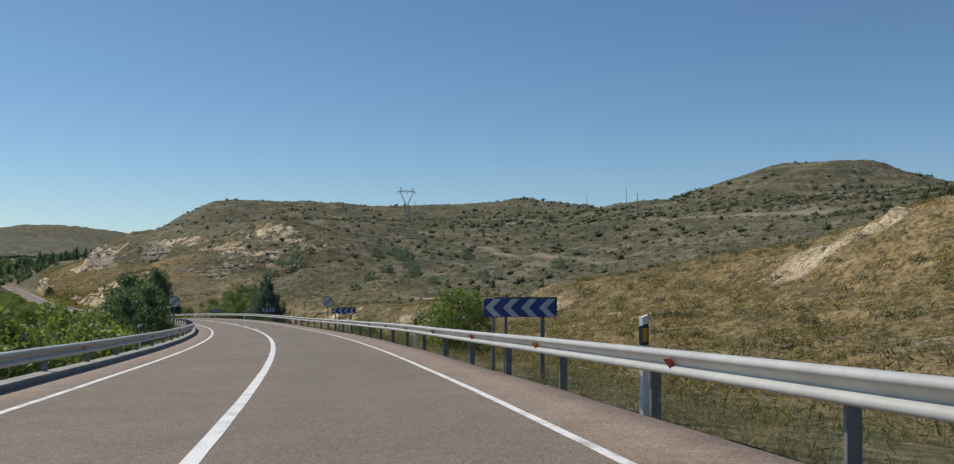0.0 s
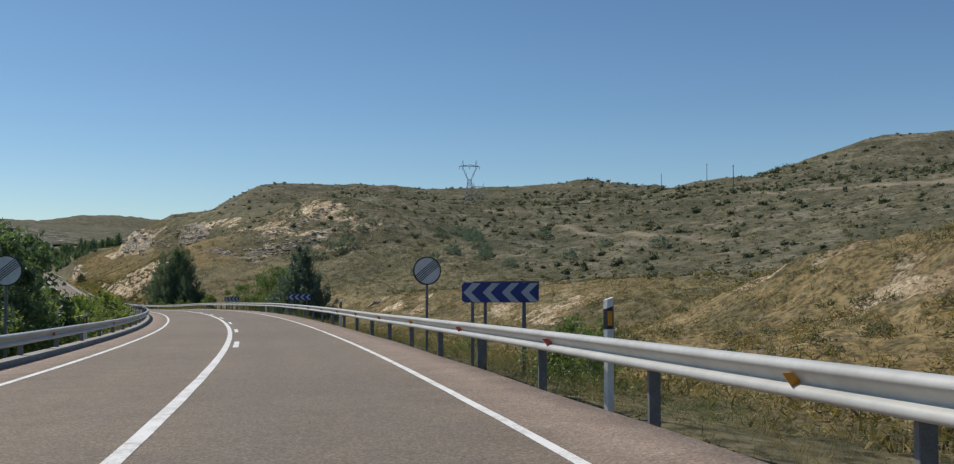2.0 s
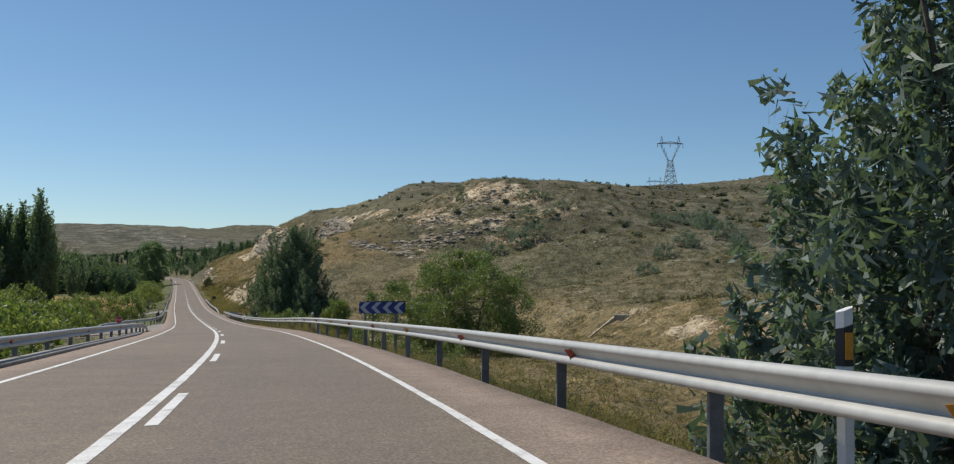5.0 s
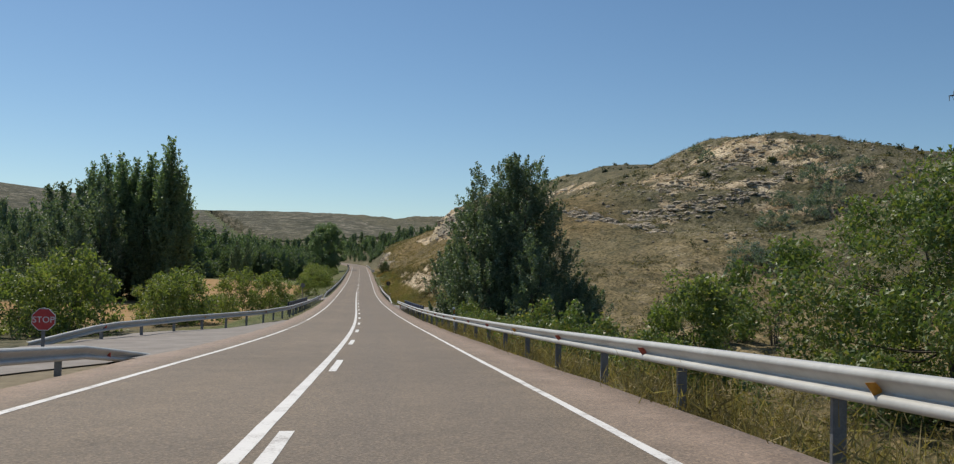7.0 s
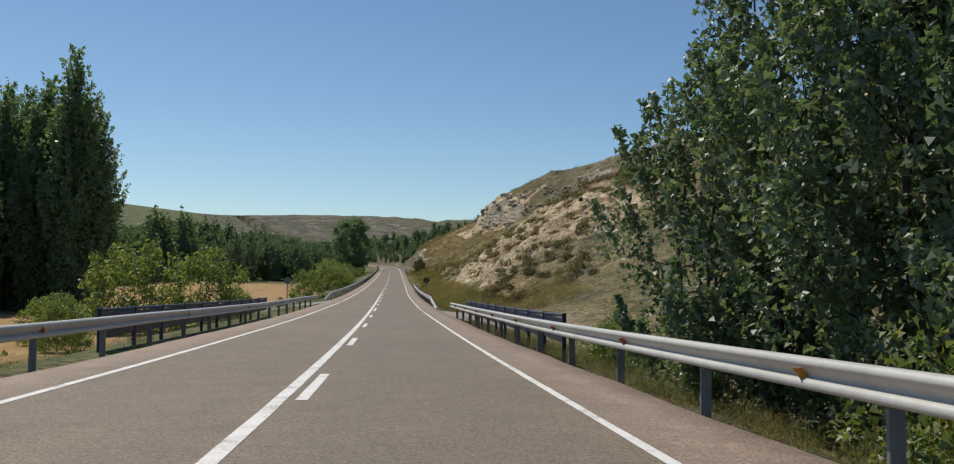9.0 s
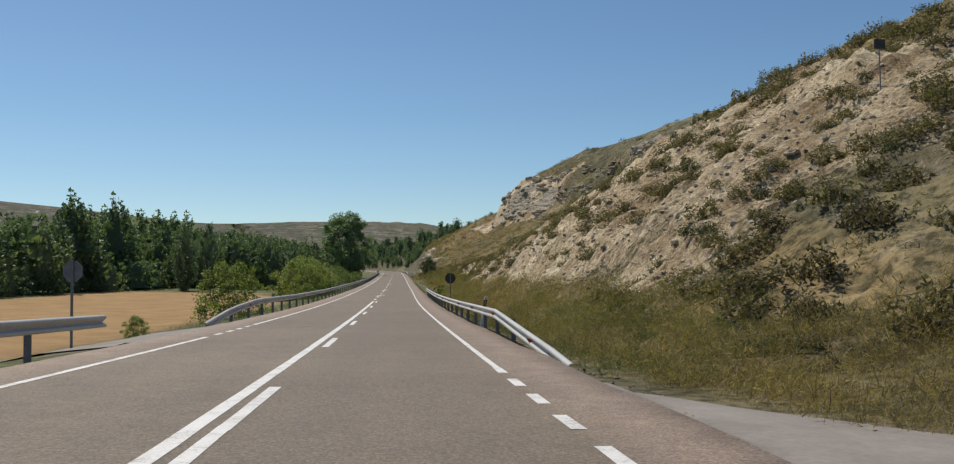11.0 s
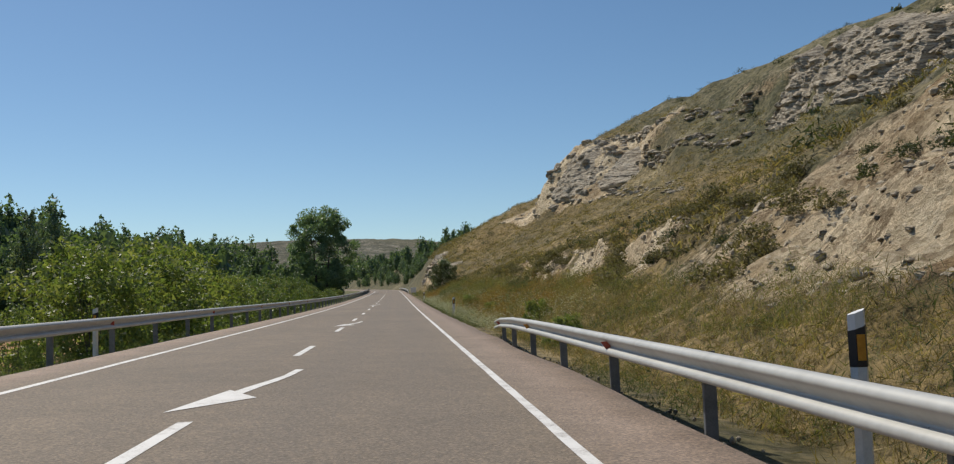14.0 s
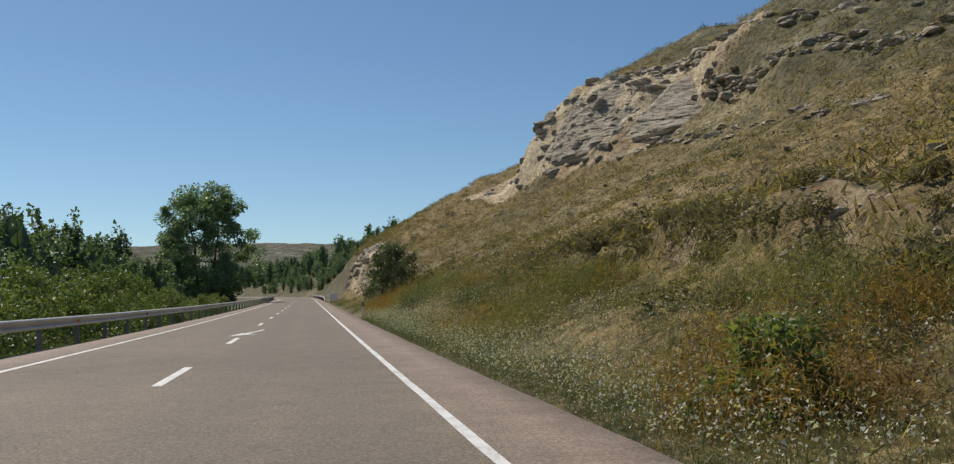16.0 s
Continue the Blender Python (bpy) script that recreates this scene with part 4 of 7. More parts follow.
for s0 in np.arange(74.3, 300, 12.3):
    marking("centre_dash", s0, s0 + 3.8, .27, .15, "white centre dash beside the solid line")
for s0 in np.arange(299.2, 370, 12.3):
    marking("centre_dash", s0, s0 + 3.8, .28, .15, "white centre dash beside the solid line")
for s0 in (369.0, 377.2, 390.6, 402.6, 414.3, 426.1, 438.3, 450.3, 466, 478, 490, 502, 514, 526, 538, 550, 562, 574, 586):
    marking("centre_dash", s0, s0 + 3.6, -.02, .15, "white centre line dash")


def road_arrow(s0):
    """A bent arrow that calls traffic back to its lane: head first, then a curved tail."""
    bm = bmesh.new()
    def put(pts):
        bm.faces.new([bm.verts.new(road_point(s0 + a, b, .006)) for a, b in pts])
    put([(0, -.44), (1.3, .36), (1.75, .12), (2.3, -.14)])
    tail = [(1.75, .10, -.10), (2.6, .2, .02), (3.5, .34, .18), (4.3, .43, .3), (5.5, .5, .36)]
    for (a, r0, l0), (b, r1, l1) in zip(tail, tail[1:]):
        put([(a, r0), (b, r1), (b, l1), (a, l0)])
    return tagged(new("road_arrow", bm_mesh("road_arrow", bm, M_PAINT)), "white bent arrow painted on the road", "road marking", "lane arrows", "structure")


for s0 in (381.6, 407.5, 455.2):
    road_arrow(s0)


# side roads at the junctions
def apron(name, corners, label, up=.004):
    """A paved or gravel mouth between four lines; corners as (station, offset)."""
    (a, b, c, d) = [np.array(q, float) for q in corners]
    n, k = 60, 20
    V, F = [], []
    for i in range(n + 1):
        for j in range(k + 1):
            f, g = i / n, j / k
            q = (a * (1 - f) + b * f) * (1 - g) + (d * (1 - f) + c * f) * g
            q = q + np.array([rough(q[0], q[1], 2.5, 5, 2), rough(q[0], q[1], 2.5, 8, 2)]) * .22 * (j > 0)
            p = road_point(float(q[0]), float(q[1]), 0)
            ground = float(land(p[0], p[1])[0][0])
            p[2] = max(p[2] - .03, ground + .035) if abs(q[1]) < 4.9 else ground + .035
            V.append(p)
    for i in range(n):
        for j in range(k):
            w = i * (k + 1) + j
            F.append((w, w + 1, w + k + 2, w + k + 1))
    ob = new(name, mesh_of(name, V, F, M_TRACK, flat=False))
    return tagged(ob, label, "side road", kind="structure")


M_TRACK = surface("pale_gravel_asphalt", [(.19, .165, .14), (.25, .22, .19), (.32, .285, .25)], 1.2, .9, 0, .5, .02, 14)
apron("side_road", ((203, -4.35), (243, -4.35), (222, -9.6), (186, -10.5)), "pale worn asphalt side road mouth")
apron("side_road", ((313.8, -4.35), (327, -4.35), (325, -12), (316.5, -12)), "dusty gravel track mouth by the field")
apron("side_road", ((286, 4.7), (304, 4.7), (296.5, 9.2), (282, 12)), "dusty gravel track mouth below the slope")

# ---- guard rails ----
W_BEAM = [(.0, .14), (-.03, .138), (-.054, .13), (-.074, .114), (-.084, .096), (-.086, .08), (-.08, .064), (-.05, .036), (-.018, .004), (-.002, -.02), (-.002, -.03), (-.016, -.04), (-.046, -.05), (-.07, -.062), (-.083, -.08),
          (-.087, -.1), (-.082, -.124), (-.062, -.138), (-.03, -.14), (-.01, -.14)]


def beam_mesh(path, side, thick=.004):
    """The waved rail along a path of world places (its middle), bulging to the given side."""
    P = np.asarray(path, float)
    T = np.gradient(P, axis=0)
    T[:, 2] = 0
    T /= np.linalg.norm(T, axis=1)[:, None]
    N = np.stack([T[:, 1], -T[:, 0], np.zeros(len(T))], 1) * side
    prof = np.array([(x, z) for x, z in W_BEAM])
    back = prof[::-1] + np.array([.012, 0])
    ring = np.concatenate([prof, back])
    k, n = len(ring), len(P)
    V = (P[:, None, :] + N[:, None, :] * ring[None, :, 0:1] + np.array([0, 0, 1.0]) * ring[None, :, 1:2]).reshape(-1, 3)
    i = (np.arange(n - 1)[:, None] * k + np.arange(k)[None]).ravel()
    j = (np.arange(n - 1)[:, None] * k + (np.arange(k)[None] + 1) % k).ravel()
    F = np.stack([i, j, j + k, i + k], 1)
    return mesh_of("beam", V, F, M_GALV, flat=False)


def post_mesh(name="post", h=1.2, material=None):
    """A C-shaped steel post, its open side along the road."""
    bm = bmesh.new()
    plate(bm, [(-.06, -h), (.06, -h), (.06, 0), (-.06, 0)], .006)
    plate(bm, [(-.025, -h), (.025, -h), (.025, 0), (-.025, 0)], .006, pose(-.057, .03, 0, 0, 0, 90))
    plate(bm, [(-.025, -h), (.025, -h), (.025, 0), (-.025, 0)], .006, pose(.063, .03, 0, 0, 0, 90))
    return bm_mesh(name, bm, material or M_POST)


def block_mesh():
    bm = bmesh.new()
    box(bm, (.09, .12, .2), bevel=.012)
    return bm_mesh("spacer_block", bm, M_POST)


def bolt_mesh():
    bm = bmesh.new()
    rod(bm, (0, -.012, 0), (0, .012, 0), .018, sides=6)
    return bm_mesh("bolt", bm, M_POST)


def reflector_mesh(material):
    bm = bmesh.new()
    plate(bm, [(-.075, .055), (.02, -.075), (.06, -.02), (.055, .06)], .01, pose(-.03, 0, 0, 0, 0, 0))
    box(bm, (.012, .05, .1), (.03, .025, 0))
    return bm_mesh("reflector", bm, material)


POST, RUSTY_POST, BLOCK, BOLT = post_mesh(), post_mesh("post", 1.2, M_RUST), block_mesh(), bolt_mesh()
REFLEX = [reflector_mesh(M_RED_GLASS), reflector_mesh(M_AMBER)]


def guard_rail(path, side, label, spacing=4.2, first=.5, reflect=12.6, r_first=2.0, rusty=(), hide_posts=0.0):
    """path: (station, offset, height of the rail's top over the pavement). side: +1 bulges left, towards a road that lies left."""
    path = np.array(path, float)
    ss = np.arange(path[0, 0], path[-1, 0] + .01, 2.1)
    off, top = np.interp(ss, path[:, 0], path[:, 1]), np.interp(ss, path[:, 0], path[:, 2])
    P = road_point(ss, off, 0)
    P[:, 2] += top - .14 + rough(ss, off, 9, 3, 2) * .012
    base = thing("guard_rail", Matrix.Translation(Vector(P[0])), label, "guard rail", "roadside guard rails")
    inv = Matrix.Translation(-Vector(P[0]))
    me = beam_mesh(P - P[0], side)
    part("beam", me, M_GALV, base)
    length = ss[-1] - ss[0]
    k = 0
    for a in np.arange(first, length, spacing):
        s = ss[0] + a
        o, t = float(np.interp(s, path[:, 0], path[:, 1])), float(np.interp(s, path[:, 0], path[:, 2]))
        if t < .35:
            continue
        p = road_point(s, o + .13 * side, 0)
        m = Matrix.Translation(Vector((p[0], p[1], p[2] + t - .02)) - Vector(P[0])) @ pose(0, 0, 0, random.uniform(-.6, .6), random.uniform(-.6, .6), heading(s))
        ob = part("post", RUSTY_POST if k in rusty else POST, None, base, "rust-red post" if k in rusty else "")
        ob.matrix_local = m
        q = road_point(s, o + .055 * side, 0)
        b = part("spacer_block", BLOCK, None, ob)
        b.matrix_local = m.inverted() @ Matrix.Translation(Vector((q[0], q[1], q[2] + t - .155)) - Vector(P[0])) @ pose(0, 0, 0, 0, 0, heading(s))
        for dz in (.045, -.045):
            f = road_point(s + .06, o - .01 * side, 0)
            c = part("bolt", BOLT, None, ob)
            c.matrix_local = m.inverted() @ Matrix.Translation(Vector((f[0], f[1], f[2] + t - .155 + dz)) - Vector(P[0])) @ pose(0, 0, 0, 0, 0, heading(s) + 90)
        k += 1
    k = 0
    for a in np.arange(r_first, length, reflect):
        s = ss[0] + a
        o, t = float(np.interp(s, path[:, 0], path[:, 1])), float(np.interp(s, path[:, 0], path[:, 2]))
        p = road_point(s, o - .035 * side, 0)
        r = part("reflector", REFLEX[(k + (k // 3)) % 2], None, base, ("red" if (k + k // 3) % 2 == 0 else "amber") + " reflector in the rail's groove")
        r.matrix_local = Matrix.Translation(Vector((p[0], p[1], p[2] + t - .155)) - Vector(P[0])) @ pose(0, 0, 0, 0, 0, heading(s))
        k += 1
    return base


guard_rail([(-30, 5.0, .745), (150, 5.0, .745), (190, 4.99, .755), (230, 4.98, .755), (292.5, 5.0, .74)], 1, "galvanised steel guard rail on the bend, weathered", 4.2, 2.9, 6.3, 2.0, rusty=(75, 76))
guard_rail([(306.6, 4.9, .02), (309, 4.93, .16), (314.5, 4.95, .42), (319, 4.95, .66), (330, 4.95, .68), (390, 4.95, .66), (395, 5.0, .62), (399, 5.15, .5), (403.5, 5.45, .26)], 1,
           "galvanised steel guard rail below the chalk slope, sloping ends", 4.0, 1.4, 8.0, 5.0)
guard_rail([(-30, -4.5, .66), (100, -4.55, .68), (185, -4.75, .68), (194, -4.78, .58), (199, -4.8, .42), (205.4, -5.0, -.08)], -1, "dull galvanised guard rail beside green bushes", 4.2, 1.0, 12.6, 4.0)
guard_rail([(211.5, -10.4, -.1), (216.5, -9.3, .45), (226, -8.0, .6), (240, -5.8, .66), (252, -5.0, .74), (306, -4.85, .72), (313.6, -4.72, .68)], -1, "galvanised guard rail along the side road mouth", 4.0, 1.0, 12.0, 5.0)
guard_rail([(325, -5.05, .05), (330, -4.95, .5), (336, -4.8, .76), (420, -4.72, .78), (520, -4.7, .78), (660, -4.7, .78)], -1, "galvanised guard rail beside the brown field", 4.0, 5.5, 12.0, 9.0)
guard_rail([(572, 4.9, .1), (578, 4.9, .72), (660, 4.9, .72)], 1, "distant galvanised guard rail by the rocks", 4.0, 5.0, 12.0, 9.0)


# kerb added under the bend's inner rail, in place of its shadowed foot
def kerb():
    prof = [(-4.32, -.1), (-4.32, .08), (-4.36, .11), (-4.72, .12), (-4.74, -.2)]
    ss = np.arange(-30, 187, 1.5)
    V = np.concatenate([road_point(ss, np.full(ss.shape, o), u) for o, u in prof])
    n, k = len(ss), len(prof)
    F = [(a * n + i, (a + 1) * n + i, (a + 1) * n + i + 1, a * n + i + 1) for a in range(k - 1) for i in range(n - 1)]
    return tagged(new("kerb", mesh_of("kerb", V, F, M_CONCRETE)), "low concrete strip standing in for shade under the guard rail", "kerb", kind="structure")


kerb()


# ---- signs and marker posts ----
def disc(r, n=40):
    return [(r * math.cos(2 * math.pi * i / n), r * math.sin(2 * math.pi * i / n)) for i in range(n)]


def chevron_board(s, d, turn, bottom, width=1.62, tall=.42, tail=True):
    """A blue board with white arrow stripes, greyed for shade, pointing left, on two legs; a second board behind it
    faces the other way.
    """
    g = road_point(float(s), float(d), 0)
    m = pose(g[0], g[1], g[2], 0, 0, heading(s) + turn)
    ob = thing("chevron_sign", m, "blue chevron board on steel posts, white arrows greyed as if shaded", "chevron sign", "bend chevron signs")
    w, h = width / 2, tall / 2
    z0 = bottom + h
    bm = bmesh.new()
    c = .05
    plate(bm, [(-w + c, -h), (w - c, -h), (w, -h + c), (w, h - c), (w - c, h), (-w + c, h), (-w, h - c), (-w, -h + c)], .025, pose(0, 0, z0))
    p = part("panel", bm, M_BLUE, ob, "dark blue panel")
    p["material"] = "blue"
    n = 4
    step = width / n
    for i in range(n):
        x0 = -w + .03 + step * i
        bm = bmesh.new()
        plate(bm, [(x0, 0), (x0 + .2, h - .012), (x0 + .2 + step * .42, h - .012), (x0 + step * .42, 0), (x0 + .2 + step * .42, -h + .012), (x0 + .2, -h + .012)], .004, pose(0, -.006, z0))
        part("chevron", bm, M_SHADED_WHITE, ob, "white reflective chevron, shade painted in as grey")
    low = float(lie(s, d)[0][2]) - g[2]
    for x in (-w * .72, w * .62):
        bm = bmesh.new()
        box(bm, (.07, .05, bottom + tall - low + .3), (x, .055, (bottom + tall + low - .3) / 2), bevel=.006)
        part("leg", bm, M_POST, ob)
    bm = bmesh.new()
    plate(bm, [(-w * .92, -h), (w * .9, -h), (w * .9, h), (-w * .92, h)], .02, pose(.16, .34, z0 + .02, 0, 0, 12))
    bk = part("rear_panel", bm, M_SIGN_BACK, ob, "dark back of the rear panel")
    for x in (-w * .55, w * .5):
        bm = bmesh.new()
        box(bm, (.07, .05, bottom + tall - low + .3), (x + .14, .3 + x * .2, (bottom + tall + low - .3) / 2), bevel=.006)
        part("leg", bm, M_POST, ob)
    return ob


chevron_board(20.2, 5.62, -12, 1.1)
chevron_board(66.6, 5.85, -10, 1.14)
chevron_board(116.2, 5.95, -10, 1.02)
chevron_board(158.5, 5.8, -8, 1.0)


def round_sign(s, d, centre, r, facing, stripes, label, turn=0.0):
    """A round sign on one post. facing -1 shows its face to oncoming eyes, +1 its back."""
    g = road_point(float(s), float(d), 0)
    ob = thing("round_sign", pose(g[0], g[1], g[2], 0, 0, heading(s) + turn + (0 if facing < 0 else 180)), label, "road sign")
    low = float(lie(s, d)[0][2]) - g[2]
    bm = bmesh.new()
    plate(bm, disc(r), .02, pose(0, 0, centre))
    part("disc", bm, M_SIGN_BACK, ob, "dark sign plate")
    bm = bmesh.new()
    plate(bm, disc(r - .012), .003, pose(0, -.004, centre))
    part("face", bm, M_SIGN_WHITE if stripes else M_RED, ob, "weathered white sign face")
    if stripes:
        for k in range(-2, 3):
            bm = bmesh.new()
            L = math.sqrt(max(r * r - (k * .055) ** 2, .01)) * .9
            plate(bm, [(-L, -.012), (L, -.012), (L, .012), (-L, .012)], .003, pose(0, -.009, centre) @ pose(0, 0, 0, 0, -40, 0) @ pose(0, 0, k * .055))
            part("stripe", bm, M_BLACK, ob, "black slanting stripe")
        bm = bmesh.new()
        n = 40
        out, inn = disc(r - .005, n), disc(r - .04, n)
        vo, vi = [bm.verts.new((x, -.008, z + centre)) for x, z in out], [bm.verts.new((x, -.008, z + centre)) for x, z in inn]
        for i in range(n):
            bm.faces.new((vo[i], vo[(i + 1) % n], vi[(i + 1) % n], vi[i]))
        part("rim", bm, M_BLACK, ob, "thin black rim")
    bm = bmesh.new()
    box(bm, (.08, .04, centre + r * .96 - low + .3), (0, .045, (centre + r * .96 + low - .3) / 2), bevel=.006)
    part("post", bm, M_POST, ob)
    for dz in (-.2, .2):
        bm = bmesh.new()
        box(bm, (.2, .03, .04), (0, .03, centre + dz), bevel=.004)
        part("bracket", bm, M_POST, ob)
    return ob


round_sign(75.2, 5.85, 2.08, .43, -1, True, "round white end-of-limit sign with black slanting stripes", 0)
round_sign(76.0, -6.0, 2.28, .44, -1, True, "round white sign with black stripes beside bushes", -6)
round_sign(365.7, 6.2, 1.84, .43, 1, False, "round road sign seen from its dark back")


def writing(name, text, size, m, material, parent, label=""):
    cu = bpy.data.curves.new(name, "FONT")
    cu.body, cu.size, cu.align_x, cu.align_y, cu.extrude = text, size, "CENTER", "CENTER", .002
    tmp = bpy.data.objects.new(name, cu)
    me = bpy.data.meshes.new_from_object(tmp)
    bpy.data.objects.remove(tmp)
    me.materials.clear()
    me.materials.append(material)
    ob = new(name, me)
    ob.parent = parent
    ob.matrix_local = m
    return tagged(ob, label)


def stop_sign(s, d, centre, r, facing, turn):
    g = road_point(float(s), float(d), 0)
    ob = thing("stop_sign", pose(g[0], g[1], g[2], 0, 0, heading(s) + turn), "red octagonal stop sign with white lettering on a steel post" if facing < 0 else "octagonal stop sign seen from its grey back", "stop sign")
    low = float(lie(s, d)[0][2]) - g[2]
    a = [(r * math.cos(math.pi / 8 + math.pi / 4 * i), r * math.sin(math.pi / 8 + math.pi / 4 * i)) for i in range(8)]
    bm = bmesh.new()
    plate(bm, a, .02, pose(0, 0, centre))
    part("plate", bm, M_SIGN_WHITE if facing < 0 else M_POST, ob, "octagonal plate")
    back = pose(0, 0, 0) if facing < 0 else pose(0, .02, 0, 0, 0, 180)
    bm = bmesh.new()
    plate(bm, [(x * .94, z * .94) for x, z in a], .003, back @ pose(0, -.005, centre))
    part("face", bm, M_RED, ob, "red sign face")
    writing("lettering", "STOP", r * .72, back @ pose(0, -.009, centre - .01, 90, 0, 0), M_SIGN_WHITE, ob, "white STOP lettering")
    bm = bmesh.new()
    box(bm, (.08, .04, centre + r - low + .3), (0, .045 if facing < 0 else -.03, (centre + r + low - .3) / 2), bevel=.006)
    part("post", bm, M_POST, ob)
    return ob


stop_sign(203.0, -7.0, .84, .29, -1, 8)
stop_sign(320.0, -8.0, 1.86, .34, 1, -10)


def delineator(s, d, top, number="", tilt=0.0, full=False, turn=0.0):
    """A white marker post with a black band and an amber reflector."""
    g = road_point(float(s), float(d), 0)
    low = float(lie(s, d)[0][2]) - g[2]
    ob = thing("marker_post", pose(g[0], g[1], g[2], 0, tilt, heading(s) + turn), "white roadside marker post with black band and amber reflector", "marker post", "roadside marker posts")
    w = .065
    sect = [(-w, 0), (-w * .5, -.045), (w * .5, -.045), (w, 0), (w * .6, .03), (-w * .6, .03)]

    def prism(z0, z1, slant=0.0, grow=1.0):
        bm = bmesh.new()
        a = [bm.verts.new((x * grow, y * grow, z0)) for x, y in sect]
        b = [bm.verts.new((x * grow, y * grow, z1 + slant * x)) for x, y in sect]
        bm.faces.new(a[::-1])
        bm.faces.new(b)
        for i in range(6):
            j = (i + 1) % 6
            bm.faces.new((a[i], a[j], b[j], b[i]))
        return bm
    part("body", prism(low - .2, top, .35), M_WHITE, ob)
    part("band", prism(top - .38, top - .11, .35, 1.05), M_BLACK, ob, "black band")
    bm = bmesh.new()
    plate(bm, [(-.028, -.09), (.028, -.09), (.028, .09), (-.028, .09)], .008, pose(0, -.056, top - .245))
    part("reflector", bm, M_AMBER, ob, "amber reflector")
    if number:
        z = top - .055 if not full else top - .46
        writing("number", number, .1, pose(0, -.052, z, 90, 0, 0), M_BLACK, ob, "black numeral")
    return ob


for s, top in ((11.6, 1.12), (35.0, 1.08), (58.75, 1.2), (93.1, 1.14), (131.0, 1.12), (377.5, 1.06)):
    delineator(s, 5.3, top)
delineator(175.6, 5.3, 1.1, "", -20)
delineator(228.2, 5.35, 1.16, "7", -4)
delineator(326.6, 5.2, .98, "6", 10)
delineator(424.9, 5.3, .94, "5", 0, True)
delineator(478.7, 5.25, .92, "", 0, True)
for s in (38.0, 84.0, 128.0, 344.0, 394.0):
    delineator(s, -5.1, .98)


# white marker board by the far rocks, and the bridge parapets
def white_board():
    g = road_point(541.0, 5.3, 0)
    ob = thing("marker_board", pose(g[0], g[1], g[2], 0, 0, heading(541)), "small white board on short posts by the rocks", "marker board")
    bm = bmesh.new()
    box(bm, (1.0, .06, .95), (0, 0, .85), bevel=.015)
    part("panel", bm, M_WHITE, ob)
    for x in (-.35, .35):
        bm = bmesh.new()
        box(bm, (.07, .06, 1.2), (x, .05, .3), bevel=.008)
        part("leg", bm, M_POST, ob)


white_board()


def parapet(side):
    ss = np.arange(258, 288.1, 3.0)
    p0 = road_point(258.0, side * 5.65, 0)
    ob = thing("bridge_parapet", Matrix.Translation(Vector(p0)), "dark blue steel parapet of a small bridge", "bridge parapet", "bridge parapets")
    for a, b in zip(ss, ss[1:]):
        A, B = Vector(road_point(a + .04, side * 5.65, 0) - p0), Vector(road_point(b - .04, side * 5.65, 0) - p0)
        L, mid = (B - A).length, (A + B) / 2
        turn = heading(a)
        bm = bmesh.new()
        box(bm, (.05, L, .62), (0, 0, .48), bevel=.012)
        bmesh.ops.transform(bm, matrix=Matrix.Translation(mid) @ pose(0, 0, 0, 0, 0, turn), verts=bm.verts)
        part("panel", bm, M_PARAPET, ob)
        bm = bmesh.new()
        box(bm, (.1, .1, 1.3), (0, 0, .25), bevel=.012)
        bmesh.ops.transform(bm, matrix=Matrix.Translation(A) @ pose(0, 0, 0, 0, 0, turn), verts=bm.verts)
        part("post", bm, M_PARAPET, ob)
    bm = bmesh.new()
    pts = [Vector(road_point(s, side * 5.65, .84) - p0) for s in ss]
    for a, b in zip(pts, pts[1:]):
        rod(bm, a, b, .04)
    part("top_rail", bm, M_PARAPET, ob)


parapet(1)
parapet(-1)

# ---- plants ----
rng = np.random.default_rng(7)


def tube(points, radii, sides=5):
    """A tapered limb along points."""
    P, r = np.asarray(points, float), np.asarray(radii, float)
    T = np.gradient(P, axis=0)
    T /= np.linalg.norm(T, axis=1)[:, None] + 1e-9
    ref = np.where(np.abs(T[:, 2:3]) > .9, np.array([[1.0, 0, 0]]), np.array([[0, 0, 1.0]]))
    A = np.cross(T, ref)
    A /= np.linalg.norm(A, axis=1)[:, None] + 1e-9
    B = np.cross(T, A)
    a = np.arange(sides) * 2 * math.pi / sides
    V = (P[:, None] + r[:, None, None] * (np.cos(a)[None, :, None] * A[:, None] + np.sin(a)[None, :, None] * B[:, None])).reshape(-1, 3)
    n = len(P)
    i = (np.arange(n - 1)[:, None] * sides + np.arange(sides)[None]).ravel()
    j = (np.arange(n - 1)[:, None] * sides + (np.arange(sides)[None] + 1) % sides).ravel()
    return V, np.stack([i, j, j + sides, i + sides], 1)


def joined(pieces):
    V, F, k = [], [], 0
    for v, f in pieces:
        V.append(v)
        F.append(f + k)
        k += len(v)
    return np.concatenate(V), np.concatenate(F)


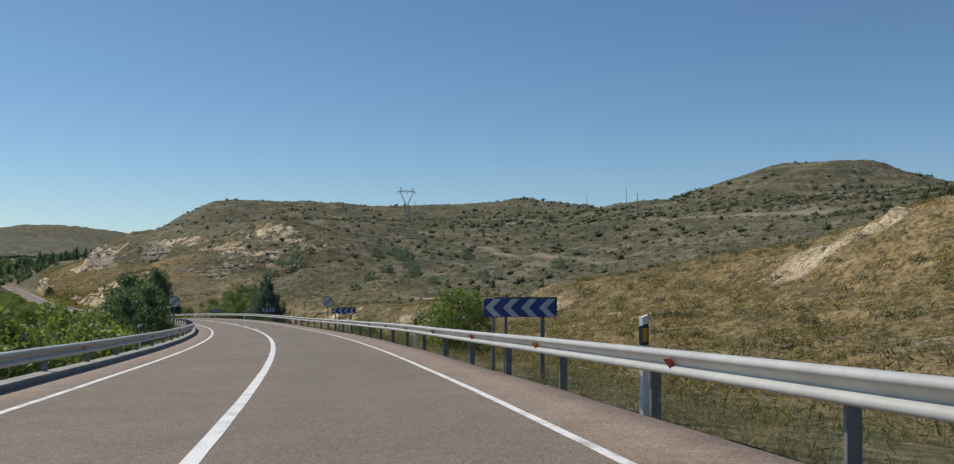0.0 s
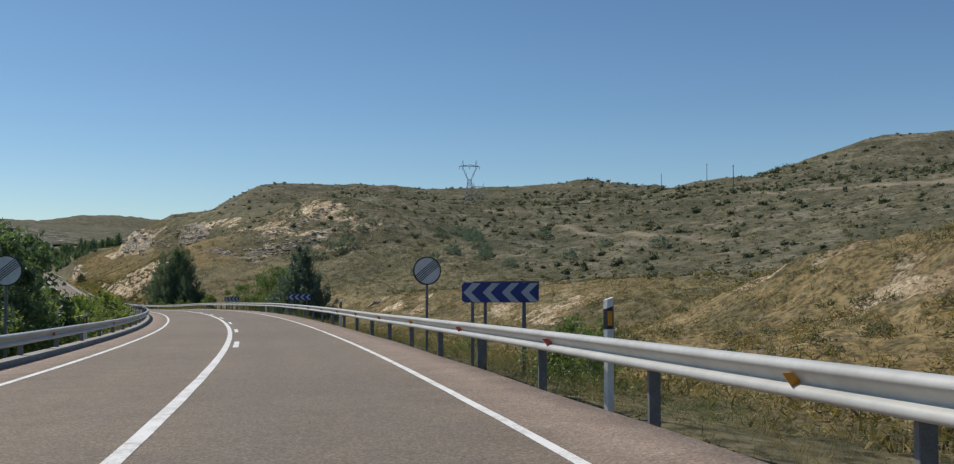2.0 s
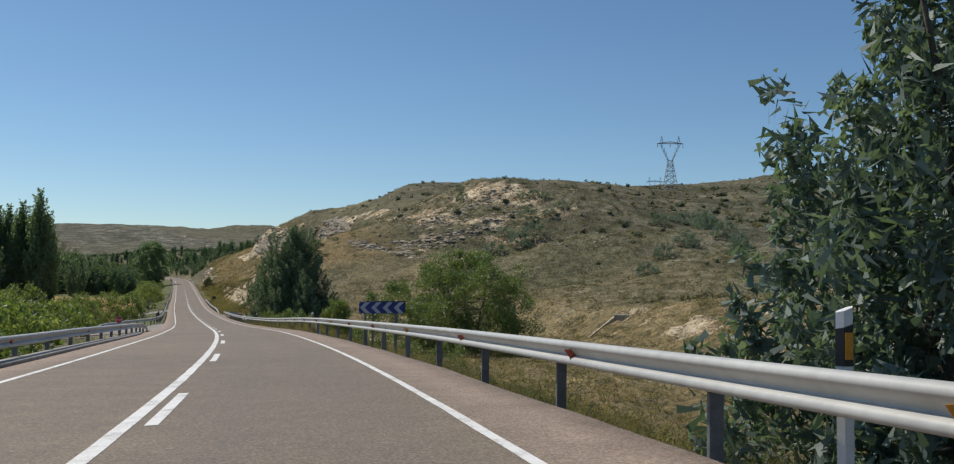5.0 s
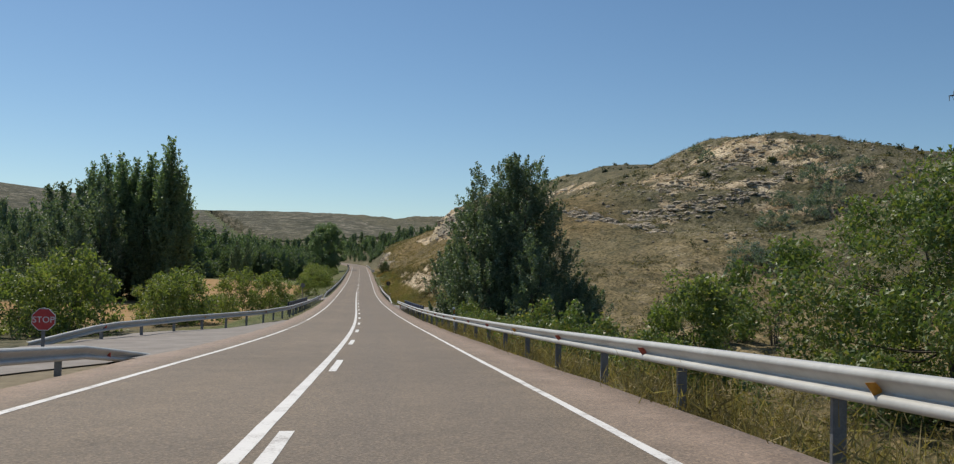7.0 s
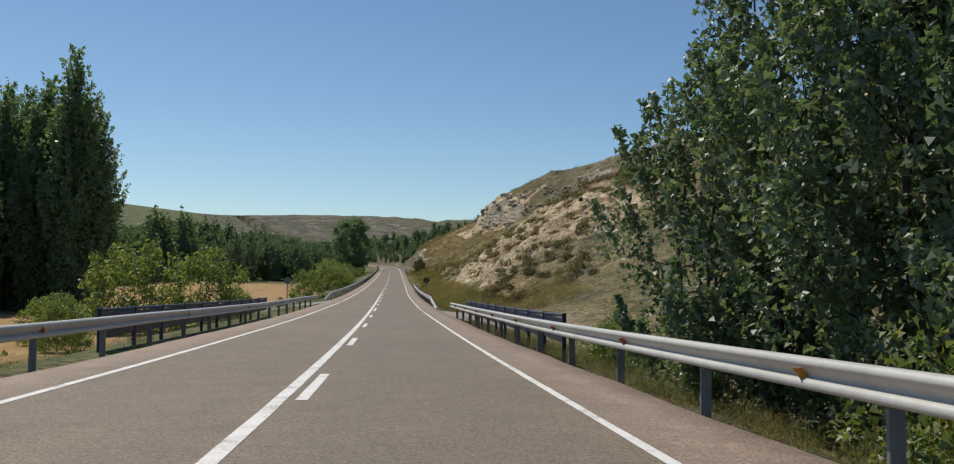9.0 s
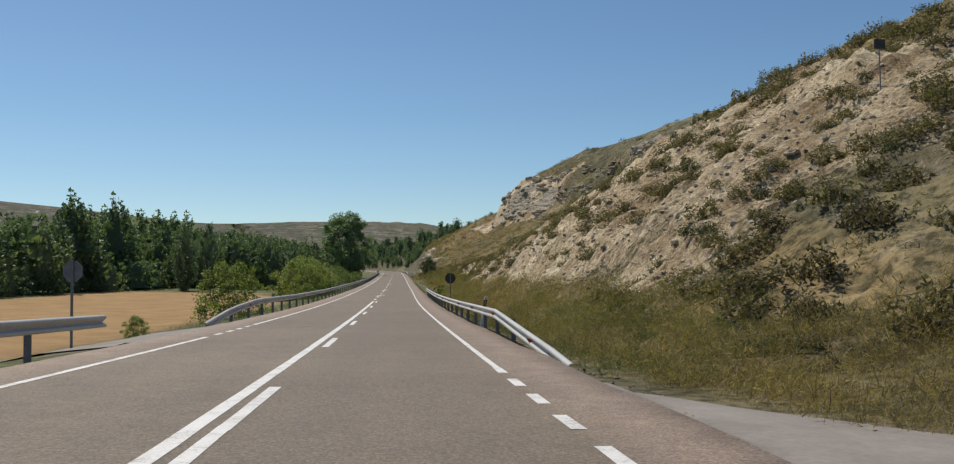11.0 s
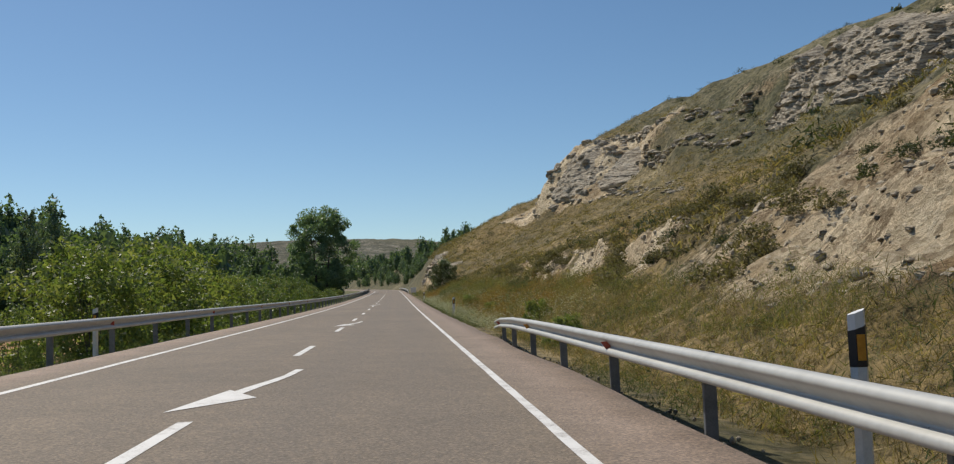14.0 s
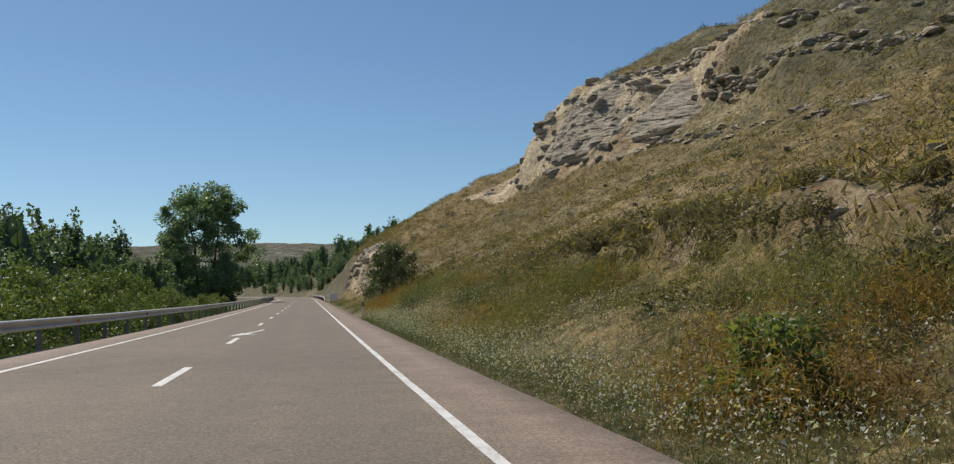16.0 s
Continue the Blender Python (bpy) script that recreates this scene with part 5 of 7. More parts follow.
def leaves(centres, size, droop=.3, slim=.55, gen=None):
    """Pointed leaves, each turned its own way."""
    gen = gen or rng
    n = len(centres)
    a = gen.normal(size=(n, 3))
    a[:, 2] -= droop
    a /= np.linalg.norm(a, axis=1)[:, None]
    b = gen.normal(size=(n, 3))
    b -= (a * b).sum(1)[:, None] * a
    b /= np.linalg.norm(b, axis=1)[:, None]
    L = (size * gen.uniform(.6, 1.3, n))[:, None]
    V = np.stack([centres - a * L * .5 - b * L * slim * .5, centres - a * L * .5 + b * L * slim * .5, centres + a * L * .6], 1).reshape(-1, 3)
    return V, np.arange(3 * n).reshape(n, 3)


def crown_points(n_clumps, n_leaves, profile, height, base, spread, clump, gen, lean=0.0, hollow=.45, reach=0.0):
    """Clump centres inside a crown whose radius follows profile(0..1), and leaf places about them."""
    f = gen.uniform(0, 1, n_clumps * 3)
    r = np.array([profile(q) for q in f])
    keep = gen.uniform(0, r.max(), len(f)) < r
    f, r = f[keep][:n_clumps], r[keep][:n_clumps]
    a = gen.uniform(0, 2 * math.pi, len(f))
    q = np.sqrt(gen.uniform(hollow * hollow, 1, len(f)))
    lobe = 1 + .22 * np.sin(a * 3 + 5 * f + gen.uniform(0, 6)) + .14 * np.sin(a * 5 - 9 * f + gen.uniform(0, 6))
    C = np.stack([np.cos(a) * r * q * lobe * spread + lean * f, np.sin(a) * r * q * lobe * spread, base + f * (height - base)], 1)
    per = max(1, n_leaves // max(len(C), 1))
    size = clump * gen.uniform(.55, 1.25, len(C))
    off = gen.normal(size=(len(C), per, 3))
    off /= np.linalg.norm(off, axis=2)[:, :, None]
    off *= gen.uniform(0, 1, (len(C), per, 1)) ** .45
    if reach:
        # sprays that strive upwards and outwards, thinning to the tip
        out = np.stack([np.cos(a) * .45, np.sin(a) * .45, np.ones(len(C))], 1)
        out /= np.linalg.norm(out, axis=1)[:, None]
        u = gen.uniform(-1, 1, (len(C), per, 1))
        L = C[:, None] + out[:, None] * u * (size * reach)[:, None, None] + off * (size * .7)[:, None, None] * (1.05 - .75 * np.clip(u, 0, 1))
        return C, L.reshape(-1, 3)
    L = (C[:, None] + off * size[:, None, None] * np.array([1, 1, .85])).reshape(-1, 3)
    return C, L


PROFILES = {
    "lombardy": lambda f: (.35 + 1.3 * f) if f < .4 else max(.06, .87 * (1 - ((f - .4) / .6) ** 1.7)),
    "round": lambda f: math.sqrt(max(.02, 1 - (2 * f - .85) ** 2 / 1.35)),
    "poplar": lambda f: (.6 + f) if f < .35 else max(.16, .95 * (1 - ((f - .35) / .65) ** 2.4) + .08),
    "cone": lambda f: max(.06, 1 - f ** 1.0) if f > .1 else .85,
    "bush": lambda f: math.sqrt(max(.05, 1 - f * f * .85)),
    "spray": lambda f: .35 + .65 * f if f < .75 else .9,
}

REACH = {"poplar": 1.5, "lombardy": 1.9, "cone": 1.1}


def tree_meshes(kind, height, spread, n_clumps, n_leaves, leaf, clump, leaf_mat, base=.12, stems=1, trunk_r=None, seed=1, lean=0.0, slim=.55, droop=.3, limbs=24, bark=None):
    gen = np.random.default_rng(seed)
    C, L = crown_points(n_clumps, n_leaves, PROFILES[kind], height, base * height, spread, clump, gen, lean, .3 if kind in REACH else .45, REACH.get(kind, 0.0))
    V, F = leaves(L, leaf * 1.2, droop, slim * 1.15, gen)
    crown = mesh_of("crown", V, F, leaf_mat)
    tr = trunk_r or height * .018
    wood = []
    tops = []
    for k in range(stems):
        a = 2 * math.pi * k / stems + gen.uniform(0, 1)
        w = spread * .35 * (stems > 1)
        top = np.array([math.cos(a) * w + lean * .8, math.sin(a) * w, height * gen.uniform(.78, .92)])
        t = np.linspace(0, 1, 9)[:, None]
        P = np.array([math.cos(a) * w * .25, math.sin(a) * w * .25, -.4]) * (1 - t) + top * t + gen.normal(size=(9, 3)) * height * .008 * np.sin(t * math.pi)
        wood.append(tube(P, tr * (1.15 - 1.05 * t[:, 0]) / math.sqrt(stems)))
        tops.append(P)
    order = gen.permutation(len(C))[:limbs]
    for i in order:
        P = tops[i % stems]
        j = int(np.clip(np.searchsorted(P[:, 2], C[i][2] * .62), 0, 7))
        t = np.linspace(0, 1, 4)[:, None]
        mid = P[j] * (1 - t) + C[i] * t
        mid[:, 2] -= np.sin(t[:, 0] * math.pi) * .06 * height * (.5 if kind == "cone" else 1)
        wood.append(tube(mid, tr * .34 * (1.05 - t[:, 0]) * (1 - .6 * j / 8), 3))
    V, F = joined(wood)
    return mesh_of("trunk", V, F, bark or M_BARK, flat=False), crown


def plant(name, meshes, m, label, category, group=""):
    ob = thing(name, m, label, category, group)
    part("trunk", meshes[0], None, ob)
    part("crown", meshes[1], None, ob)
    return ob


def upright(s, d, turn=0.0, scale=1.0, sink=0.0):
    p = lie(s, d)[0]
    ground = land(p[:1], p[1:2])
    q = (np.array([float(s)]), np.array([float(d)]), p[:1], p[1:2])
    p[2] = top_of_ground(*q, ground[0], ground[1])[0]
    return pose(p[0], p[1], p[2] - sink, 0, 0, turn) @ Matrix.Diagonal((scale, scale, scale, 1))


def repeat(ob, places, tall=(.85, 1.15)):
    """Copies of a plant at (station, offset, size) places."""
    for s, d, k in places:
        c = copy_thing(ob, upright(s, d, rng.uniform(0, 360)))
        c.scale = (k * rng.uniform(.92, 1.08), k * rng.uniform(.92, 1.08), k * rng.uniform(*tall))


# right of the road: bush, cedar, walnut, poplars
plant("birch_bush", tree_meshes("bush", 2.6, 1.4, 110, 9000, .075, .36, L_BUSH, .0, 6, .05, 3, slim=.7, limbs=50), upright(37.2, 7.5), "leafy young poplar bush with bright green leaves behind the rail", "bush")
plant("birch_bush", tree_meshes("bush", 2.3, 1.55, 90, 6500, .08, .36, L_BUSH, .0, 6, .05, 4, slim=.7, limbs=40), upright(49.6, 9.2), "loose green poplar scrub behind the rail", "bush")
plant("cedar", tree_meshes("cone", 7.9, 3.5, 400, 38000, .17, .5, L_CEDAR, .02, 2, .16, 5, slim=.3, droop=-.4, limbs=60), upright(134, 9.0), "dense grey-green conifer with two pointed tops", "conifer tree")
plant("walnut_tree", tree_meshes("round", 9.9, 7.2, 190, 60000, .16, 1.15, L_WALNUT, .0, 3, .25, 8, slim=.55, limbs=60), upright(212, 24), "broad round walnut tree with yellowing green leaves", "tree")
plant("poplar_tree", tree_meshes("poplar", 14.5, 3.5, 330, 60000, .105, .7, L_POPLAR, .03, 4, .2, 11, slim=.8, limbs=80), upright(248.0, 12.0), "tall poplar with dark glossy leaves and several stems", "tree")
plant("poplar_tree", tree_meshes("poplar", 7.3, 1.7, 90, 11000, .1, .45, L_POPLAR, .03, 4, .1, 12, slim=.8, limbs=40), upright(253, 7.4), "young poplar with silvery leaves behind the rail", "tree")
plant("poplar_tree", tree_meshes("poplar", 8.6, 1.7, 100, 11000, .11, .5, L_POPLAR, .03, 3, .12, 13, slim=.8, limbs=40), upright(243.5, 12.4), "lighter green poplar beside the tall one", "tree")
plant("birch_bush", tree_meshes("bush", 4.2, 1.6, 120, 14000, .085, .42, L_BUSH, .04, 6, .07, 14, slim=.75, limbs=40), upright(207, 10.6), "tall leafy shrub with bright green leaves", "bush")
for _s, _d, _h, _w, _q in ((248.6, 9.4, 13.2, 2.6, 61), (247.5, 11.6, 14.8, 2.6, 62), (248.2, 13.4, 14.2, 2.4, 63), (253.0, 12.4, 13.4, 2.6, 64), (247.4, 15.2, 7.2, 2.5, 65), (251.2, 8.5, 10.6, 2.0, 66), (246.6, 10.2, 9.6, 2.6, 67), (246.0, 16.2, 5.4, 2.3, 68)):
    plant("poplar_tree", tree_meshes("poplar", _h, _w, 130, 20000, .105, .6, L_POPLAR, .02, 2, .15, _q, slim=.8, limbs=45), upright(_s, _d), "slender dark poplar crowded into a tall stand", "tree", "stand of poplars behind the rail")
_low = plant("low_bush", tree_meshes("bush", 1.9, 1.7, 70, 4200, .085, .4, L_WALNUT, .0, 4, .04, 15, slim=.6, limbs=20), upright(212, 8.2), "low green bramble bush behind the rail", "bush", "roadside bushes")
repeat(_low, [(217, 9.5, .9), (222, 7.6, .7), (227, 9.5, 1.1), (233, 8.0, .8), (238, 10, 1.1), (243, 8, .85), (264, 8.5, .8), (269, 10, .9), (208, 12, 1.2), (215, 13, 1.3), (228, 13, 1.2), (252, 8, .7),
              (190, 10.5, 1.0), (194, 14, 1.1), (170, 11, .8), (64.6, 6.9, .6), (66.5, 7.6, .5), (81, 8.6, .4), (140, 13, .8), (126, 7.5, .6)] + [(s, 7.2 + rng.uniform(0, 3.4), rng.uniform(.75, 1.15)) for s in np.arange(206, 246, 1.9)])

# left of the road
_bush = plant("green_bush", tree_meshes("bush", 3.2, 2.2, 110, 6500, .12, .46, L_BUSH, .0, 5, .05, 21, slim=.55, limbs=16), upright(268, -16, 0, 1.5), "rounded yellow-green bush beside the road", "bush", "bushes along the valley side")
repeat(_bush, [(272, -18.5, 1.45), (264.5, -16.5, 1.25), (291, -13.7, 1.5), (294.8, -10.2, 1.35), (253, -21.6, 1.8), (248, -23.5, 1.7), (257, -24, 1.5), (355.8, -9.6, 1.1), (336, -10.5, .3), (319.5, -13, .35),
               (408, -9.6, 1.2), (412, -11.4, 1.6), (416, -9.8, 1.5), (421, -11, 1.75), (427, -11.5, 1.8), (432, -12.5, 1.7), (439, -10.5, 1.1), (446, -11, 1.2), (398, -8.6, .55), (282, -15, .8), (277, -13, .6), (310, -11, .7)])
_shade = plant("leafy_shrub", tree_meshes("bush", 3.4, 2.4, 110, 7000, .14, .55, L_WALNUT, .0, 5, .06, 22, slim=.5, limbs=30), upright(452, -11), "dense mid-green shrub behind the guard rail", "bush", "shrubs along the guard rail")
repeat(_shade, [(459, -12, 1.2), (466, -11.5, 1.15), (473, -13, 1.35), (481, -12.5, 1.2), (489, -12, 1.15), (497, -13, 1.3), (506, -12.5, 1.15), (516, -12, 1.1), (526, -11, .9), (538, -10, .9), (550, -10, .8),
                ])
_hedge = plant("hedge_bush", tree_meshes("bush", 1.9, 1.9, 50, 1700, .15, .42, L_BUSH, .0, 5, .04, 23, slim=.6, limbs=10), upright(30, -8), "low green hedge bush beside the rail", "bush", "hedge bushes beside the rail")
repeat(_hedge, [(s + rng.uniform(-2, 2), -7.4 - abs(rng.normal()) * 2.6, rng.uniform(.75, 1.35)) for s in np.arange(14, 198, 4.0)])
_dark = plant("thicket_tree", tree_meshes("bush", 4.8, 2.3, 110, 8000, .16, .55, L_WOODS, .0, 5, .08, 24, slim=.6, limbs=30), upright(79, -8.8), "dark grey-green thicket tree inside the bend", "tree", "thicket inside the bend")
repeat(_dark, [(73, -9.6, .85), (86, -8.9, 1.08), (91, -9.6, 1.2), (68, -11, .7)])
_lom = plant("lombardy_poplar", tree_meshes("lombardy", 24.6, 3.1, 420, 22000, .29, 1.0, L_LOMBARDY, .02, 1, .35, 31, slim=.7, limbs=30), upright(326, -29), "tall dark columnar poplar tree", "tree", "clump of tall poplars")
repeat(_lom, [(329, -27.6, .8), (329, -32.5, .93), (332, -35.5, .93), (335, -38.5, .92), (333, -31, .86), (338, -41.5, .92), (330, -37, .84), (336, -34, .84), (341, -40, .84), (327, -33, .76), (342, -45, .86)], (.95, 1.05))
_grey = plant("valley_poplar", tree_meshes("poplar", 19, 3.6, 220, 10000, .32, .95, L_POPLAR, .03, 2, .25, 32, slim=.7, limbs=30), upright(331, -41), "tall leafy grey-green poplar in the valley", "tree", "valley poplars")
repeat(_grey, [(336, -45, 1.05), (341, -49, 1.06), (345, -52.5, .96), (325, -38, .86), (318, -40, .62), (322, -44, .7), (313, -37, .5), (330, -47, .85), (350, -56, .72), (344, -58, .78), (337, -57, .7), (330, -56, .66), (352, -63, .7),
               (340, -64, .74), (324, -51, .6), (316, -46, .58), (308, -42, .6), (458, -36, .56), (466, -34, .52), (475, -35, .56), (486, -33, .52), (498, -34, .56), (512, -32, .54), (530, -31, .54), (262, -40, .6), (275, -42, .65), (292, -46, .62), (300, -48, .62), (284, -50, .7)])
plant("lone_tree", tree_meshes("round", 21, 7.6, 170, 42000, .3, 1.6, L_LOMBARDY, .05, 2, .45, 41, slim=.7, limbs=60), upright(584, -14.5), "large dark broad-crowned tree beside the road", "tree")
plant("roadside_bush", tree_meshes("bush", 3.8, 2.2, 80, 7000, .14, .6, L_SHRUB, .0, 5, .06, 42, slim=.5, limbs=30), upright(493, 8.6), "dark green bush at the foot of the slope", "bush")
plant("roadside_bush", tree_meshes("bush", 4.2, 1.6, 60, 5000, .14, .6, L_POPLAR, .0, 5, .06, 43, slim=.5, limbs=30), upright(501, 8.8), "upright grey-green bush by the rock outcrop", "bush")
_sap = plant("walnut_sapling", tree_meshes("bush", 1.0, .78, 60, 4200, .08, .2, L_BUSH, .0, 4, .03, 44, slim=.42, droop=.1, limbs=20), upright(433.5, 6.9), "fresh green walnut sapling among wild flowers", "bush", "walnut saplings")
repeat(_sap, [(421.5, 7.2, .72), (424.6, 8.6, .5), (405, 7.2, .8), (396, 6.6, .7)])

# junipers on the dry hill, and the shrubs below it
_jun = plant("juniper_bush", tree_meshes("bush", 2.6, 2.0, 70, 2300, .17, .42, L_CEDAR, .0, 5, .06, 71, slim=.4, limbs=6), upright(309, 69.8, 0, 1.45), "dark rounded juniper bush on the dry hillside", "shrub", "junipers on the hill")
repeat(_jun, [(318.1, 71.9, 1.25), (316.2, 76.3, 1.0), (313.4, 64.5, 1.1), (308.2, 65.9, 1.3), (305.5, 66.5, .9), (307.3, 60.4, 1.35), (289.5, 48.3, 1.5), (287, 50, 1.2), (332.1, 78.8, .9), (328.7, 80.4, .8), (332.8, 76.1, .9),
              (318.4, 80.4, .9), (346.9, 65.4, .85), (367.8, 70.8, .8), (283.8, 91.4, 1.2), (281.5, 99.2, 1.4), (278.3, 83.7, 1.1), (264.4, 72.5, 1.0), (258.4, 95.8, 1.2), (312.2, 107.5, 1.5), (302.1, 107.2, 1.6), (296, 104, 1.5), (269.8, 94.6, 1.2),
              (274, 97, 1.4), (252, 110.1, 1.2), (292.5, 127.4, 1.4), (243.9, 132.7, 1.5), (258.6, 126.2, 1.1), (290, 101, 1.3), (306, 98.7, 1.2), (280.3, 91.2, 1.0)], (.75, 1.0))
plant("walnut_shrub", tree_meshes("round", 5.2, 2.9, 70, 5200, .2, .55, L_WALNUT, .05, 4, .1, 72, slim=.5, limbs=40), upright(252, 30.0), "open dark-leaved walnut shrub in the meadow", "bush")
plant("dry_shrub", tree_meshes("spray", 4.4, 2.0, 60, 800, .14, .3, L_HEATH, .1, 9, .12, 73, slim=.3, droop=-.5, limbs=90), upright(249.8, 33.2), "half-dead shrub of bare brown stems", "bush")

# ---- what nobody could count: woods, scrub, grass, stones ----
def scatter(name, templates, P, scale, material, label, category, tall=None, gen=None):
    """Many small plants or stones in one object: copies of a few shapes at places P."""
    gen = gen or rng
    pick = gen.integers(0, len(templates), len(P))
    turn = gen.uniform(0, 2 * math.pi, len(P))
    tall = np.ones(len(P)) if tall is None else tall
    Vs, Fs, k = [], [], 0
    for t, (tv, tf) in enumerate(templates):
        q = np.nonzero(pick == t)[0]
        if not len(q):
            continue
        c, s_ = np.cos(turn[q])[:, None], np.sin(turn[q])[:, None]
        x, y, z = tv[None, :, 0], tv[None, :, 1], tv[None, :, 2]
        V = np.stack([(x * c - y * s_) * scale[q][:, None], (x * s_ + y * c) * scale[q][:, None], z * (scale[q] * tall[q])[:, None]], 2) + P[q][:, None, :]
        Vs.append(V.reshape(-1, 3))
        Fs.append((tf[None] + (np.arange(len(q)) * len(tv))[:, None, None]).reshape(-1, tf.shape[1]) + k)
        k += len(q) * len(tv)
    ob = new(name, mesh_of(name, np.concatenate(Vs), np.concatenate(Fs), material))
    return tagged(ob, label, category, kind="stuff")


def clump_template(n, r, h, leaf, seed, slim=.5, droop=-.3):
    gen = np.random.default_rng(seed)
    a = gen.normal(size=(n, 3))
    a /= np.linalg.norm(a, axis=1)[:, None]
    a *= gen.uniform(.35, 1, (n, 1)) ** .5
    a = a * np.array([r, r, h]) * (1 + .35 * np.sin(a[:, :1] * 7 + seed))
    a[:, 2] = np.abs(a[:, 2]) - .04
    return leaves(a, leaf, droop, slim, gen)


def bush_template(n, r, h, leaf, seed, slim=.5):
    """A rounded shrub: leaves about a dense heart."""
    gen = np.random.default_rng(seed + 500)
    q, a = np.meshgrid(np.array([0, .45, .8, 1.0]), np.arange(6) * math.pi / 3, indexing="ij")
    w = np.sqrt(np.maximum(.03, 1 - q * q)) * r * .72 * gen.uniform(.7, 1.15, q.shape)
    V = np.stack([np.cos(a) * w, np.sin(a) * w, q * h * .74 - .3 * (q == 0)], -1).reshape(-1, 3)
    i, j = [k.ravel() for k in np.meshgrid(np.arange(3), np.arange(6), indexing="ij")]
    u, v = i * 6 + j, i * 6 + (j + 1) % 6
    return joined([clump_template(n, r, h, leaf, seed, slim), (V, np.concatenate([np.stack([u, v, v + 6], 1), np.stack([u, v + 6, u + 6], 1)]))])


def wood_template(kind, h, r, n, leaf, seed):
    gen = np.random.default_rng(seed)
    C, L = crown_points(120, n, PROFILES[kind], h * .92, .02 * h, r, h * .065, gen, 0, .68, .7 if kind in REACH else 0.0)
    V, F = leaves(L, leaf, .1, .7, gen)
    # the dense heart of the crown, where no light comes through
    q, a = np.meshgrid(np.linspace(.04, .8, 9), np.arange(8) * math.pi / 4, indexing="ij")
    w = np.array([PROFILES[kind](k) for k in q[:, 0]])[:, None] * r * .56 * gen.uniform(.6, 1.15, q.shape) * np.linspace(1, .7, 9)[:, None]
    hv = np.stack([np.cos(a) * w, np.sin(a) * w, .02 * h + q * h * .96], -1).reshape(-1, 3)
    i, j = [k.ravel() for k in np.meshgrid(np.arange(8), np.arange(8), indexing="ij")]
    u, v = i * 8 + j, i * 8 + (j + 1) % 8
    V, F = joined([(V, F), (hv, np.concatenate([np.stack([u, v, v + 8], 1), np.stack([u, v + 8, u + 8], 1)]))])
    tv, tf = tube([(0, 0, -.5), (0, 0, h * .5), (0, 0, h * .85)], [h * .014, h * .01, .03], 4)
    return joined([(V, F), (tv, np.concatenate([tf[:, :3], tf[:, [0, 2, 3]]]))])


def stone_template(seed, detail=1):
    gen = np.random.default_rng(seed)
    bm = bmesh.new()
    bmesh.ops.create_icosphere(bm, subdivisions=detail, radius=.5)
    k = gen.uniform(.55, 1.1, 3)
    V = np.array([v.co[:] for v in bm.verts])
    cut = gen.normal(size=(9, 3))
    cut /= np.linalg.norm(cut, axis=1)[:, None]
    for c in cut:
        over = np.maximum(V @ c - gen.uniform(.26, .4), 0)
        V = V - over[:, None] * c
    V = V * k + gen.normal(size=V.shape) * .015
    F = np.array([[v.index for v in f.verts] for f in bm.faces])
    bm.free()
    return V, F


def spots(n, s0, s1, d0, d1, want=None, power=1.0):
    """n random places on the ground between stations and offsets, kept where want(s, d, ground masks) says so."""
    s = rng.uniform(s0, s1, n)
    d = d0 + (d1 - d0) * rng.uniform(0, 1, n) ** power
    p = road_point(s, d)
    z, chalk, green, field, track = land(p[:, 0], p[:, 1])
    p[:, 2] = top_of_ground(s, d, p[:, 0], p[:, 1], z, chalk)
    if want is not None:
        k = want(s, d, p, chalk, green, field, track)
        s, d, p = s[k], d[k], p[k]
    return s, d, p


# far woods in the valley
_woods = [wood_template(k, h, r, 460, .95, 50 + j) for j, (k, h, r) in enumerate((("lombardy", 13.5, 3.2), ("poplar", 12, 4.0), ("round", 10.5, 5.0), ("lombardy", 15, 3.2), ("poplar", 13, 4.2)))]
_front = [wood_template(k, h, r, 1500, .52, 150 + j) for j, (k, h, r) in enumerate((("lombardy", 13, 3.2), ("poplar", 12, 4.2), ("round", 10.5, 4.8), ("lombardy", 14.5, 3.2), ("poplar", 13.5, 4.2)))]


def wood_front(s):
    return np.interp(s, [350, 550, 620], [-64, -38, -34])


_s, _d, _p = spots(430, 350, 610, -36, -84, lambda s, d, p, *m: (d < wood_front(s)) & (d > wood_front(s) - 17))
scatter("valley_woods", _front, _p, rng.uniform(.85, 1.3, len(_p)), L_WOODS, "dense dark poplar woods beside the field", "woods")
_s, _d, _p = spots(150, 350, 720, -80, -115)
_s9, _d9, _p9 = spots(110, 640, 780, 7.5, 26)
_s3, _d3, _p3 = spots(330, 620, 960, -80, -15)
_s7, _d7, _p7 = spots(130, 700, 960, 8, 75)
_s4, _d4, _p4 = spots(70, 620, 1050, -60, -150)
_s5, _d5, _p5 = spots(34, 290, 390, -72, -100)
_s8, _d8, _p8 = spots(110, 474, 575, -46, -19)
scatter("valley_woods", _front, _p8, rng.uniform(.65, 1.0, len(_p8)), L_WOODS, "poplar wood behind the roadside shrubs", "woods")
_under = [wood_template("bush", 5, 3.4, 700, .4, 56 + k) for k in range(3)]
